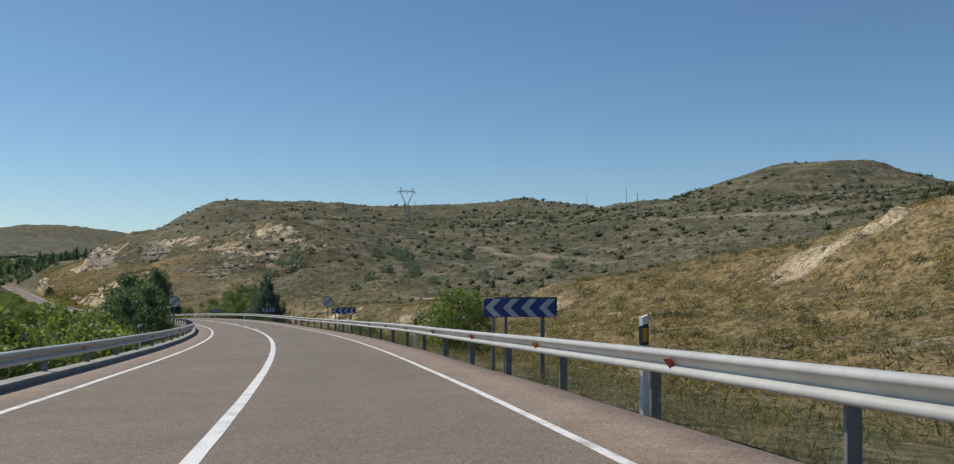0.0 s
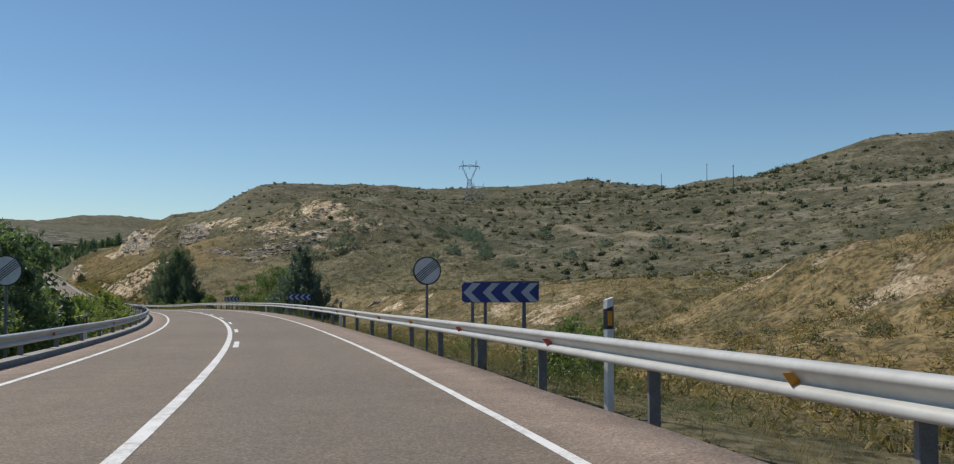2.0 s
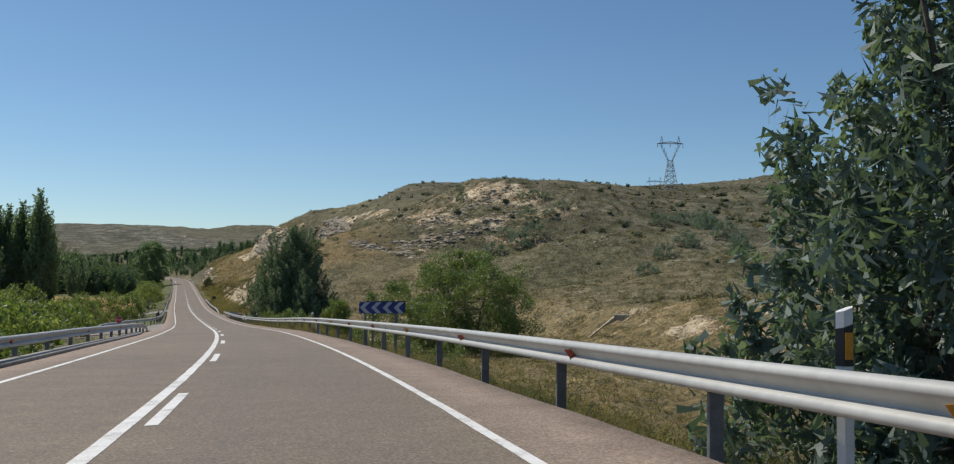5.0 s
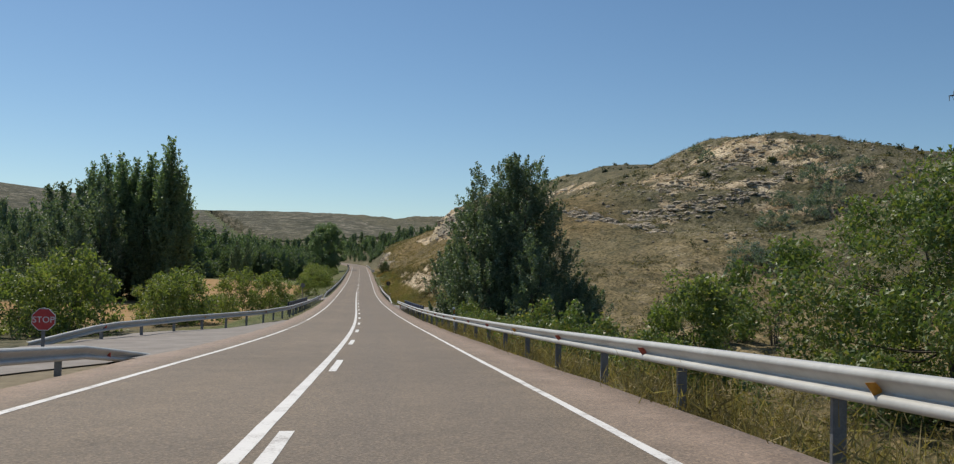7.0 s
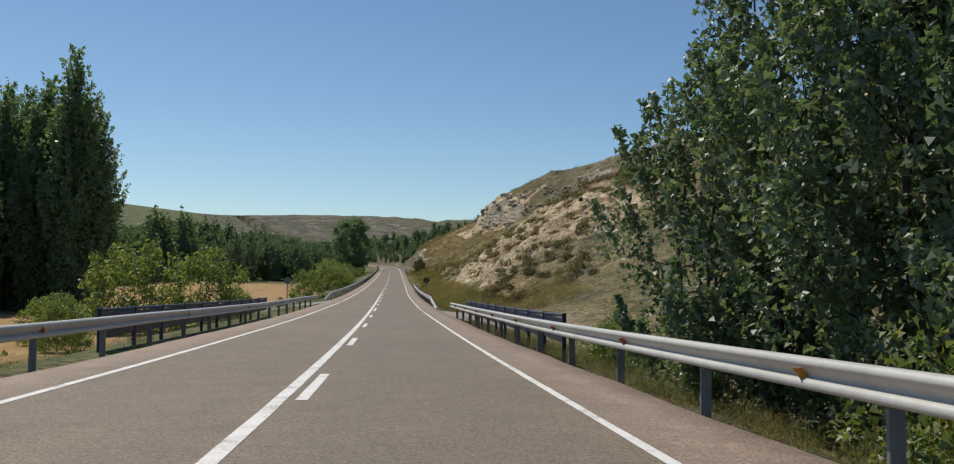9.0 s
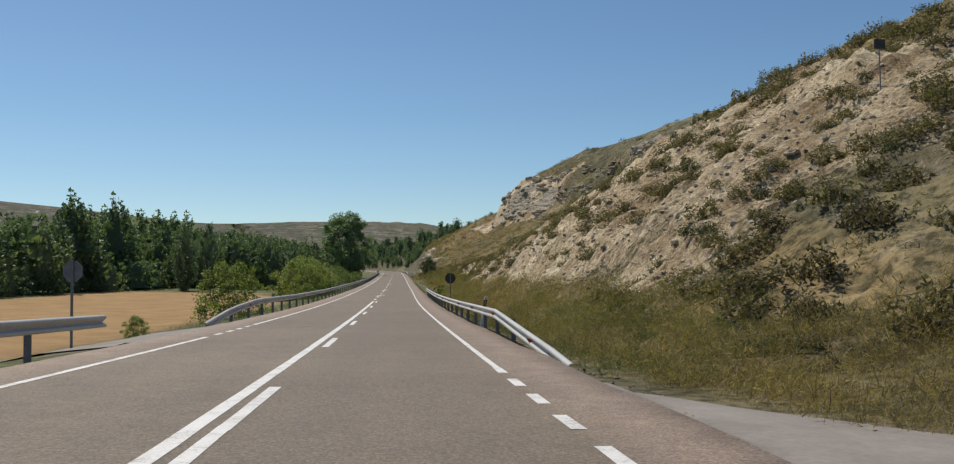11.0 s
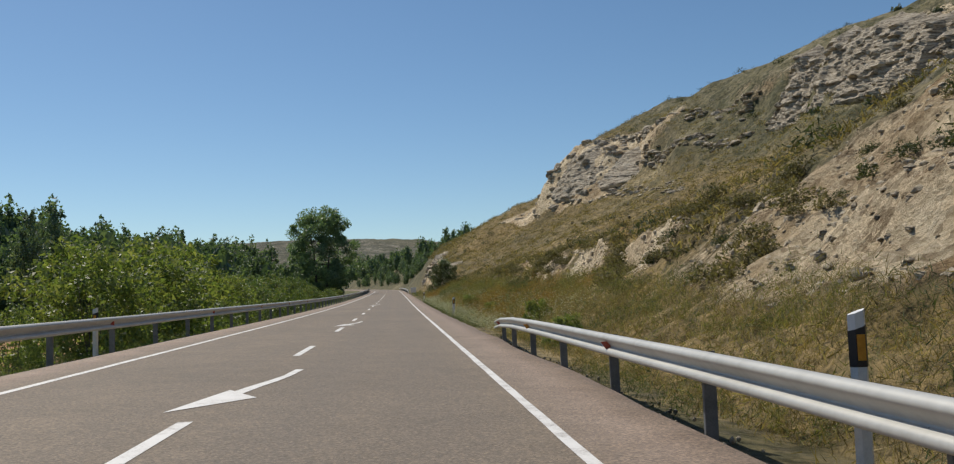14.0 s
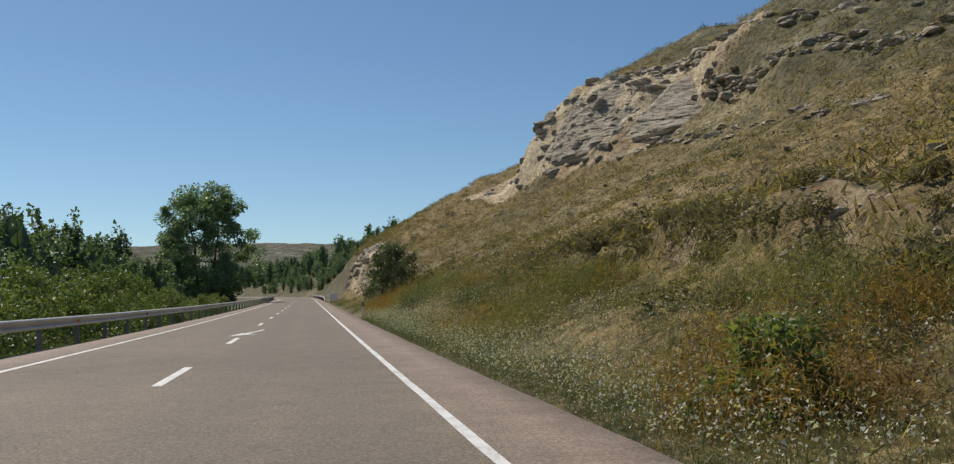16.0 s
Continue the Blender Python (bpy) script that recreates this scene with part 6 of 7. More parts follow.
_s6, _d6, _p6 = spots(480, 345, 620, -34, -70, lambda s, d, p, *m: np.abs(d - wood_front(s) - 1) < 4)
scatter("wood_edge", _under, _p6, rng.uniform(.6, 1.3, len(_p6)), L_WOODS, "leafy undergrowth along the edge of the woods", "woods")
scatter("valley_woods", _woods, np.concatenate([_p, _p4, _p5]), rng.uniform(.8, 1.3, len(_p) + len(_p4) + len(_p5)), L_WOODS, "dark green poplar woods across the field", "woods")
scatter("valley_saplings", _woods, _p9, rng.uniform(.22, .42, len(_p9)), L_WOODS, "small trees crowding the far bend of the road", "woods")
scatter("valley_saplings", _woods[:2] + _woods[3:], np.concatenate([_p7, _p3]), rng.uniform(.45, .85, len(_p7) + len(_p3)), L_WOODS, "rows of slender young poplars beyond the bushes", "woods")

# dark juniper and scrub on the hills
_junip = [bush_template(40, .9, .95, .42, 60 + k, .7) for k in range(5)]
_s, _d, _p = spots(9000, 0, 780, 46, 520, lambda s, d, p, c, g, f, t: (rough(p[:, 0], p[:, 1], 38, 81, 3) + .35 * rng.normal(size=len(s)) > .2) & (t < .2) & ~((s < 300) & (d < 70) & (s > 110)), 1.3)
scatter("hill_junipers", _junip, _p, rng.uniform(.4, 1.35, len(_p)) * np.interp(_d, [40, 120, 400], [.75, 1.25, 1.9]), L_SHRUB, "dark juniper bushes dotted over the dry hills", "shrubs", rng.uniform(.7, 1.2, len(_p)))
_s, _d, _p = spots(11000, 40, 800, 110, 520, lambda s, d, p, c, g, f, t: (t < .2) & (rough(p[:, 0], p[:, 1], 60, 88, 3) + .5 * rng.normal(size=len(s)) > .15))
scatter("hill_junipers", [bush_template(12, .8, .8, .55, 66 + k, .75) for k in range(5)], _p, rng.uniform(.5, 1.5, len(_p)), L_SHRUB, "small dark shrubs speckling the hillside", "shrubs", rng.uniform(.6, 1.0, len(_p)))
_near = [clump_template(150, .8, .8, .22, 160 + k, .35) for k in range(5)]
_s, _d, _p = spots(640, 306, 640, 10, 70, lambda s, d, p, c, g, f, t: (c < .4) & (rough(p[:, 0], p[:, 1], 16, 83, 3) > -.02))
scatter("slope_scrub", _near, _p, rng.uniform(.4, 1.15, len(_p)), L_SHRUB, "low olive scrub on the slope above the road", "shrubs", rng.uniform(.6, 1.1, len(_p)))
_s, _d, _p = spots(420, -20, 130, 12, 60)
scatter("slope_scrub", _near, _p, rng.uniform(.4, .8, len(_p)), L_SHRUB, "low olive scrub on the knoll beside the bend", "shrubs", rng.uniform(.6, .9, len(_p)))
_s, _d, _p = spots(260, 12, 84, 9, 34)
scatter("straw_tussocks", _near, _p, rng.uniform(.45, 1.0, len(_p)), L_STRAW, "rounded pale straw tussocks on the knoll", "grass", rng.uniform(.6, .9, len(_p)))
_s, _d, _p = spots(280, 60, 235, 20, 45)
scatter("slope_scrub", _near, _p, rng.uniform(.4, 1.0, len(_p)), L_HEATH, "grey-brown scrub along the stony bank of the meadow", "shrubs", rng.uniform(.6, .9, len(_p)))
# grey-brown heath tussocks
_tall = [clump_template(84, .5, .42, .17, 200 + k, .075, -1.1) for k in range(8)]
_heath = [clump_template(34, .5, .42, .15, 70 + k, .28) for k in range(6)]
_s, _d, _p = spots(3600, 300, 640, 11, 62, lambda s, d, p, c, g, f, t: (c < .5) | ((rng.uniform(0, 1, len(s)) < .3) & (s < 400)), 1.4)
scatter("heath_tussocks", _heath, _p, rng.uniform(.5, 1.4, len(_p)), L_HEATH, "grey-brown heath tussocks on the slope", "shrubs", rng.uniform(.6, 1.2, len(_p)))
_tuft = [clump_template(34, .5, .5, .2, 290 + k, .17, -.8) for k in range(6)]
for _leaf, _n, _word in ((L_VERGE, 5200, "rounded golden grass tussocks on the meadow"), (L_HEATH, 3200, "grey-olive tussocks on the meadow"), (L_GRASS, 700, "greener tussocks on the meadow")):
    _s, _d, _p = spots(_n, -10, 235, 8, 50, lambda s, d, p, c, g, f, t: ((c < .6) | (rng.uniform(0, 1, len(s)) < .4)) & (t < .2), 1.25)
    scatter("meadow_tussocks", _tuft, _p, rng.uniform(.55, 1.5, len(_p)), _leaf, _word, "grass", rng.uniform(.6, 1.0, len(_p)))
_s, _d, _p = spots(1500, -20, 296, 12, 70, lambda s, d, p, c, g, f, t: t < .3, 1.3)
scatter("heath_tussocks", _heath, _p, rng.uniform(.45, 1.25, len(_p)), L_HEATH, "grey-brown tussocks on the dry meadow", "shrubs", rng.uniform(.6, 1.2, len(_p)))
_tuss = [clump_template(22, .5, .4, .26, 270 + k, .3) for k in range(6)]
_s, _d, _p = spots(5200, 232, 385, 24, 96, lambda s, d, p, c, g, f, t: (t < .3) & ((d > 44) | (s < 296)))
scatter("hill_tussocks", _tuss, _p, rng.uniform(.5, 1.5, len(_p)), L_HEATH, "dry scrubby tussocks all over the hill", "shrubs", rng.uniform(.6, 1.1, len(_p)))
_s, _d, _p = spots(900, 232, 385, 24, 96, lambda s, d, p, c, g, f, t: (t < .3) & ((d > 44) | (s < 296)))
scatter("hill_tussocks", _tuss, _p, rng.uniform(.5, 1.6, len(_p)), L_SHRUB, "dark green cushion scrub on the hill", "shrubs", rng.uniform(.6, 1.0, len(_p)))
_bit = [clump_template(9, .5, .4, .5, 75 + k, .5) for k in range(5)]
_s, _d, _p = spots(16000, 20, 700, 50, 380, lambda s, d, p, c, g, f, t: (t < .2) & ((s < 232) | (d > 96)), 1.3)
scatter("far_tussocks", _bit, _p, rng.uniform(.7, 1.9, len(_p)), L_HEATH, "scrubby tussocks on the far hillside", "shrubs", rng.uniform(.5, .8, len(_p)))
_s, _d, _p = spots(3000, 760, 1700, -700, 420)
_blot = [clump_template(16, .85, 1.0, .9, 65 + k, .8) for k in range(4)]
scatter("far_shrubs", _blot, _p, rng.uniform(.8, 2.6, len(_p)), L_SHRUB, "dark shrubs on the distant hills", "shrubs", rng.uniform(.6, .9, len(_p)))

_s, _d, _p = spots(2600, 520, 1300, -620, -125)
scatter("far_shrubs", _bit, _p, rng.uniform(2.0, 5.0, len(_p)), L_SHRUB, "dark shrubs dotting the hills across the valley", "shrubs", rng.uniform(.7, 1.1, len(_p)))
# weeds and grass beside the road
_weed = [clump_template(70, .42, .4, .17, 170 + k, .035, -1.2) for k in range(6)]
_fine = [clump_template(60, .38, .38, .13, 180 + k, .07, -.7) for k in range(6)]
_s, _d, _p = spots(3000, 304, 440, 5.9, 9.6, lambda s, d, p, c, g, f, t: (t < .2) & (c < .55) & (rng.uniform(0, 1, len(s)) < np.interp(s, [405, 420], [1, .3])))
scatter("golden_grass", _tall, _p, rng.uniform(.55, 1.25, len(_p)), L_VERGE, "tall soft golden grass at the foot of the slope", "grass", rng.uniform(.7, 1.2, len(_p)))
_s, _d, _p = spots(1300, 304, 420, 5.8, 10.2, lambda s, d, p, c, g, f, t: (t < .2) & (c < .55) & (rough(p[:, 0], p[:, 1], 8, 89, 2) > -.12))
scatter("green_weeds", _tall, _p, rng.uniform(.55, 1.2, len(_p)), L_GRASS, "olive-green grass among the gold at the foot of the slope", "grass", rng.uniform(.7, 1.2, len(_p)))
_s, _d, _p = spots(1500, 306, 560, 5.6, 10.5, lambda s, d, p, c, g, f, t: (t < .2) & (c < .5) & (rough(p[:, 0], p[:, 1], 9, 87, 2) > 0))
scatter("dry_weeds", _weed, _p, rng.uniform(.6, 1.35, len(_p)), L_STRAW, "straw-coloured weeds at the foot of the slope", "grass", rng.uniform(.8, 1.3, len(_p)))
_s, _d, _p = spots(3600, 300, 560, 5.3, 10, lambda s, d, p, c, g, f, t: (t < .2) & (c < .6) & (rough(p[:, 0], p[:, 1], 6, 86, 2) > 0), 1.4)
scatter("green_weeds", _fine, _p, rng.uniform(.5, 1.2, len(_p)), L_GRASS, "yellow-green weeds at the foot of the slope", "grass", rng.uniform(.8, 1.3, len(_p)))
_s, _d, _p = spots(900, 297, 307, 6.4, 15, lambda s, d, p, c, g, f, t: t < .25)
scatter("dry_weeds", _fine, _p, rng.uniform(.7, 1.5, len(_p)), L_VERGE, "straw weeds along the gravel mouth of the track", "grass", rng.uniform(.8, 1.3, len(_p)))
_broom = [clump_template(560, .75, .8, .1, 190 + k, .1, -1.2) for k in range(4)]
_s, _d, _p = spots(120, 306, 420, 6.4, 9.6, lambda s, d, p, c, g, f, t: t < .2)
scatter("broom_bushes", _broom, _p, rng.uniform(.6, 1.35, len(_p)), L_BROOM, "yellow-green broom bushes on the lower slope", "shrubs", rng.uniform(.8, 1.2, len(_p)))
_s, _d, _p = spots(2100, -2, 292, 5.2, 9.5, lambda s, d, p, c, g, f, t: t < .2, 1.3)
scatter("verge_straw", _weed, _p, rng.uniform(.6, 1.2, len(_p)), L_STRAW, "dry straw grass behind the guard rail", "grass")
_s, _d, _p = spots(900, 176, 236, 5.15, 7.6, None, 1.3)
scatter("verge_straw", _tall, _p, rng.uniform(.7, 1.5, len(_p)), L_STRAW, "tall golden straw grass below the guard rail", "grass", rng.uniform(.9, 1.6, len(_p)))
_s, _d, _p = spots(2300, -2, 292, 5.2, 9, lambda s, d, p, c, g, f, t: (t < .2) & (rough(p[:, 0], p[:, 1], 7, 85, 2) > -.18), 1.1)
scatter("verge_grass", _fine, _p, rng.uniform(.55, 1.2, len(_p)), L_GRASS, "green-yellow grass behind the guard rail", "grass")
_s, _d, _p = spots(1000, 10, 470, -4.9, -9, lambda s, d, p, c, g, f, t: (t < .2) & ~((s > 184) & (s < 250)) & ~((s > 302) & (s < 329)), 1.3)
scatter("verge_grass", _fine, _p, rng.uniform(.5, 1.2, len(_p)), L_GRASS, "green-yellow grass on the valley side verge", "grass")
_slope = [clump_template(24, .55, .42, .24, 240 + k, .24, -.6) for k in range(6)]
for _leaf, _n, _word in ((L_VERGE, 9000, "orange-brown dry grass tussocks on the slope"), (L_HEATH, 1500, "grey-olive tussocks on the slope"), (L_SHRUB, 900, "dark cushion scrub on the slope")):
    _s, _d, _p = spots(_n, 396, 600, 11, 48, lambda s, d, p, c, g, f, t: c < .5, 1.2)
    scatter("slope_tussocks", _slope, _p, rng.uniform(.55, 1.4, len(_p)), _leaf, _word, "grass", rng.uniform(.6, 1.0, len(_p)))
_flower = [leaves(np.random.default_rng(110 + k).normal(size=(14, 3)) * np.array([.25, .25, .12]) + np.array([0, 0, .36]), .03, 0, .9, np.random.default_rng(k)) for k in range(3)]
_s, _d, _p = spots(3200, 400, 475, 5.2, 8.8, None, 1.6)
scatter("white_flowers", _flower, _p, rng.uniform(.6, 1.2, len(_p)), L_FLOWER, "small white wild flowers along the verge", "flowers")

_s, _d, _p = spots(1500, 410, 476, 5.25, 8.5, None, 1.6)
scatter("flowering_weeds", _weed, _p, rng.uniform(.6, 1.3, len(_p)), L_GRASS, "rank green weeds among the wild flowers", "grass", rng.uniform(.8, 1.4, len(_p)))
_mound = [clump_template(1300, .75, .75, .075, 260 + k, .2, -.9) for k in range(6)]
for _leaf, _n, _word in ((L_BROOM, 60, "rounded yellow-green broom mounds along the verge"), (L_RUST, 95, "soft rust-gold herb mounds along the verge"), (L_GRASS, 40, "rounded dark green herb mounds along the verge")):
    _off = 17 * len(_word)
    _s, _d, _p = spots(_n * 3, 408, 500, 6.2, 10.6, lambda s, d, p, c, g, f, t: (c < .5) & (rough(p[:, 0], p[:, 1], 5, 300 + _off, 2) > .12))
    scatter("verge_mounds", _mound, _p, rng.uniform(.7, 1.45, len(_p)), _leaf, _word, "shrubs", rng.uniform(.7, 1.1, len(_p)))
_s, _d, _p = spots(14, 428, 476, 8.6, 11.2)
scatter("broom_bushes", _broom, _p, rng.uniform(.8, 1.5, len(_p)), L_BROOM, "tall yellow-green broom below the scarp", "shrubs", rng.uniform(.8, 1.1, len(_p)))
# rubble of the cutting, and the blocks of the crags
_stone = [stone_template(120 + k, 1) for k in range(6)]
_s, _d, _p = spots(17000, 308, 460, 9, 25, lambda s, d, p, c, g, f, t: c > .38, 1.2)
scatter("chalk_rubble", _stone, _p - np.array([0, 0, .05]), rng.uniform(.16, .56, len(_p)) ** 1.5 * .9, M_CHALK, "pale limestone rubble on the cut slope", "stones", rng.uniform(.6, 1, len(_p)))
_crag = [stone_template(130 + k, 2) for k in range(6)]
_s, _d, _p = spots(5600, 398, 575, 7.8, 62, lambda s, d, p, c, g, f, t: (c > .6) & ((d > 24) | (s > 530)))
scatter("crag_blocks", _crag, _p - np.array([0, 0, .3]), rng.uniform(.7, 2.6, len(_p)), M_ROCK, "layered blocks of the limestone crags", "rocks", rng.uniform(.45, .9, len(_p)))
_s, _d, _p = spots(700, 318, 368, 54, 82, lambda s, d, p, c, g, f, t: c > .4)
scatter("crag_blocks", _crag, _p - np.array([0, 0, .3]), rng.uniform(.5, 1.6, len(_p)), M_ROCK, "pale stones below the ridge top", "rocks", rng.uniform(.4, .8, len(_p)))
_s, _d, _p = spots(1500, 44, 235, 24, 52, lambda s, d, p, c, g, f, t: c > .45)
scatter("bank_stones", _crag, _p - np.array([0, 0, .2]), rng.uniform(.25, 1.0, len(_p)), M_CHALK, "pale stones in the banks beside the meadow", "rocks", rng.uniform(.5, .9, len(_p)))
_s, _d, _p = spots(2600, 290, 378, 40, 88, lambda s, d, p, c, g, f, t: c + .5 * rng.uniform(size=len(s)) > .42)
scatter("hill_stones", _stone, _p, rng.uniform(.2, 1.1, len(_p)), M_ROCK, "pale stones strewn over the hilltop", "stones", rng.uniform(.4, .8, len(_p)))
_s, _d, _p = spots(900, 430, 500, 14, 40)
scatter("slope_stones", _stone, _p, rng.uniform(.12, .6, len(_p)) ** 1.2, M_ROCK, "loose stones lying on the grassy slope", "stones", rng.uniform(.5, .9, len(_p)))
_s, _d, _p = spots(2600, -4, 470, 4.85, 5.5)
scatter("verge_gravel", _stone, _p, rng.uniform(.03, .09, len(_p)), M_ROCK, "loose gravel along the edge of the asphalt", "gravel")

rock_face("rock_face", [(501, 37.8, 16.3), (511, 32.7, 15), (520, 29, 14.1), (531, 25.8, 12.4)], [(501, 39.6, 18.6), (511, 38.8, 21.2), (520, 35, 22.8), (531, 30.8, 21.8)],
          "layered grey limestone crag on the hillside", bulge=.5, seed=3)
for _line, _n, _word in (([(478, 43.8), (490, 42.2), (500, 40.4), (514, 37.4)], 190, "broken pale limestone ledge on the hillside"), ([(484, 48.2), (496, 46.6), (510, 43.4), (526, 38.8)], 200, "broken grey limestone ledge near the skyline"),
                         ([(470, 34.5), (486, 37.0), (500, 35.0), (508, 33.6)], 110, "loose pale blocks below the crags"), ([(327, 33.6), (320.5, 39), (310, 44)], 260, "grey limestone ledge on the knoll below the hill"),
                         ([(321, 43), (318, 51), (319.5, 60.5), (326, 71)], 330, "long pale limestone ledge across the hill"), ([(328, 50), (332, 56), (337, 66), (340.6, 72)], 300, "pale stony ledge high on the hill")):
    _a = np.array(_line, float)
    _u = rng.uniform(0, len(_a) - 1, _n)
    _s = np.interp(_u, np.arange(len(_a)), _a[:, 0]) + rng.normal(size=_n) * (.3 if _a[0, 0] > 400 else 1.7)
    _d = np.interp(_u, np.arange(len(_a)), _a[:, 1]) + rng.normal(size=_n) * .55
    _p = road_point(_s, _d)
    _g = land(_p[:, 0], _p[:, 1])
    _p[:, 2] = top_of_ground(_s, _d, _p[:, 0], _p[:, 1], _g[0], _g[1])
    scatter("ledge_blocks", _crag, _p - np.array([0, 0, .2]), rng.uniform(.5, 2.4, _n), M_ROCK, _word, "rocks", rng.uniform(.3, .5, _n))
rock_face("rock_face", [(438, 50.6, 18.0), (450, 49.6, 18.0), (460, 47.6, 18), (470, 46.8, 18), (481, 44.4, 18.4)], [(438, 53, 22.5), (450, 53.4, 26), (460, 52.6, 26.8), (470, 51, 26.8), (481, 49.2, 24.8)],
          "tall pale limestone crag above the slope", bulge=1.1, seed=23)
rock_face("rock_face", [(511, 10.4, 1.6), (520, 9.3, .8), (534, 8.9, .2), (545, 8.7, .2), (560, 8.5, .3), (578, 8.6, .4)], [(511, 11.7, 3.8), (520, 11.2, 5.2), (534, 10.9, 6.4), (545, 10.8, 7.2), (560, 10.9, 7.6), (578, 11.2, 4)], "pale rock outcrop at the roadside", .34, 26, .8, 43)
rock_face("rock_face", [(50.4, 31.6, 1.2), (56.0, 31.3, 1.2)], [(50.4, 33.6, 3.6), (56.0, 33.4, 4.2)], "cream limestone outcrop on the grassy knoll", .16, 26, 1.0, 63)

# rounded bushes on the chalk, and the dark overgrown lip of the low scarp
_round = [clump_template(560, .75, .75, .145, 210 + k, .5) for k in range(5)]
_s, _d, _p = spots(300, 306, 406, 10.2, 27, lambda s, d, p, c, g, f, t: c > .25)
scatter("chalk_bushes", _round, _p - np.array([0, 0, .05]), rng.uniform(.35, 1.0, len(_p)), L_HEATH, "rounded olive-brown bushes on the chalk slope", "shrubs", rng.uniform(.7, 1.0, len(_p)))
_s, _d, _p = spots(110, 308, 404, 10, 26, lambda s, d, p, c, g, f, t: c > .3)
scatter("chalk_bushes", _round, _p - np.array([0, 0, .05]), rng.uniform(.3, .8, len(_p)), L_SHRUB, "dark green cushion shrubs on the chalk slope", "shrubs", rng.uniform(.7, 1.0, len(_p)))
_s, _d, _p = spots(150, 390, 470, 9.2, 12.2, lambda s, d, p, c, g, f, t: rough(p[:, 0], p[:, 1], 6, 303, 2) > -.05)
scatter("scarp_brush", _round, _p - np.array([0, 0, .05]), rng.uniform(.35, .95, len(_p)), L_HEATH, "grey-brown brush growing over the low scarp", "shrubs", rng.uniform(.7, 1.1, len(_p)))
_s, _d, _p = spots(64, 392, 470, 8.6, 11.4, lambda s, d, p, c, g, f, t: rough(p[:, 0], p[:, 1], 7, 304, 2) > 0)
scatter("scarp_brush", _broom, _p - np.array([0, 0, .05]), rng.uniform(.5, 1.2, len(_p)), L_BROOM, "yellow-green broom growing over the low scarp", "shrubs", rng.uniform(.7, 1.1, len(_p)))
_s, _d, _p = spots(16, 434, 453, 8.8, 11.2)
scatter("scarp_brush", _broom, _p - np.array([0, 0, .05]), rng.uniform(.9, 1.7, len(_p)), L_BROOM, "tall yellow broom mounds below the scarp", "shrubs", rng.uniform(.7, 1.0, len(_p)))
_s, _d, _p = spots(170, 396, 474, 12.3, 13.6)
scatter("lip_bushes", _round, _p + np.array([0, 0, .05]), rng.uniform(.3, .75, len(_p)), L_HEATH, "dead brown brush along the lip of the low scarp", "shrubs", rng.uniform(.6, .9, len(_p)))

_s, _d, _p = spots(18, 303.5, 316, 8.6, 17, lambda s, d, p, c, g, f, t: (t < .2) & (d > 8.2 + .1 * (s - 303)) & (c < .75))
scatter("dry_brush", _round, _p - np.array([0, 0, .05]), rng.uniform(.5, 1.3, len(_p)), L_DRY, "dark dry brush at the mouth of the track", "shrubs", rng.uniform(.7, 1.1, len(_p)))
_s, _d, _p = spots(44, 303.5, 322, 7.6, 17, lambda s, d, p, c, g, f, t: t < .2)
scatter("dry_brush", _round, _p - np.array([0, 0, .05]), rng.uniform(.4, 1.0, len(_p)), L_HEATH, "grey-brown brush on the shaded end of the cutting", "shrubs", rng.uniform(.7, 1.1, len(_p)))
_big = [stone_template(230 + k, 2) for k in range(5)]
_s, _d, _p = spots(90, 312, 400, 11, 25, lambda s, d, p, c, g, f, t: c > .4)
scatter("chalk_boulders", _big, _p - np.array([0, 0, .12]), rng.uniform(.35, .8, len(_p)), M_CHALK, "loose limestone boulders on the chalk slope", "rocks", rng.uniform(.5, .8, len(_p)))

_s, _d, _p = spots(110, 318, 404, 21, 28.5)
scatter("crest_brush", _round, _p - np.array([0, 0, .05]), rng.uniform(.5, 1.2, len(_p)), L_HEATH, "dry brown brush along the top of the cutting", "shrubs", rng.uniform(.7, 1.0, len(_p)))

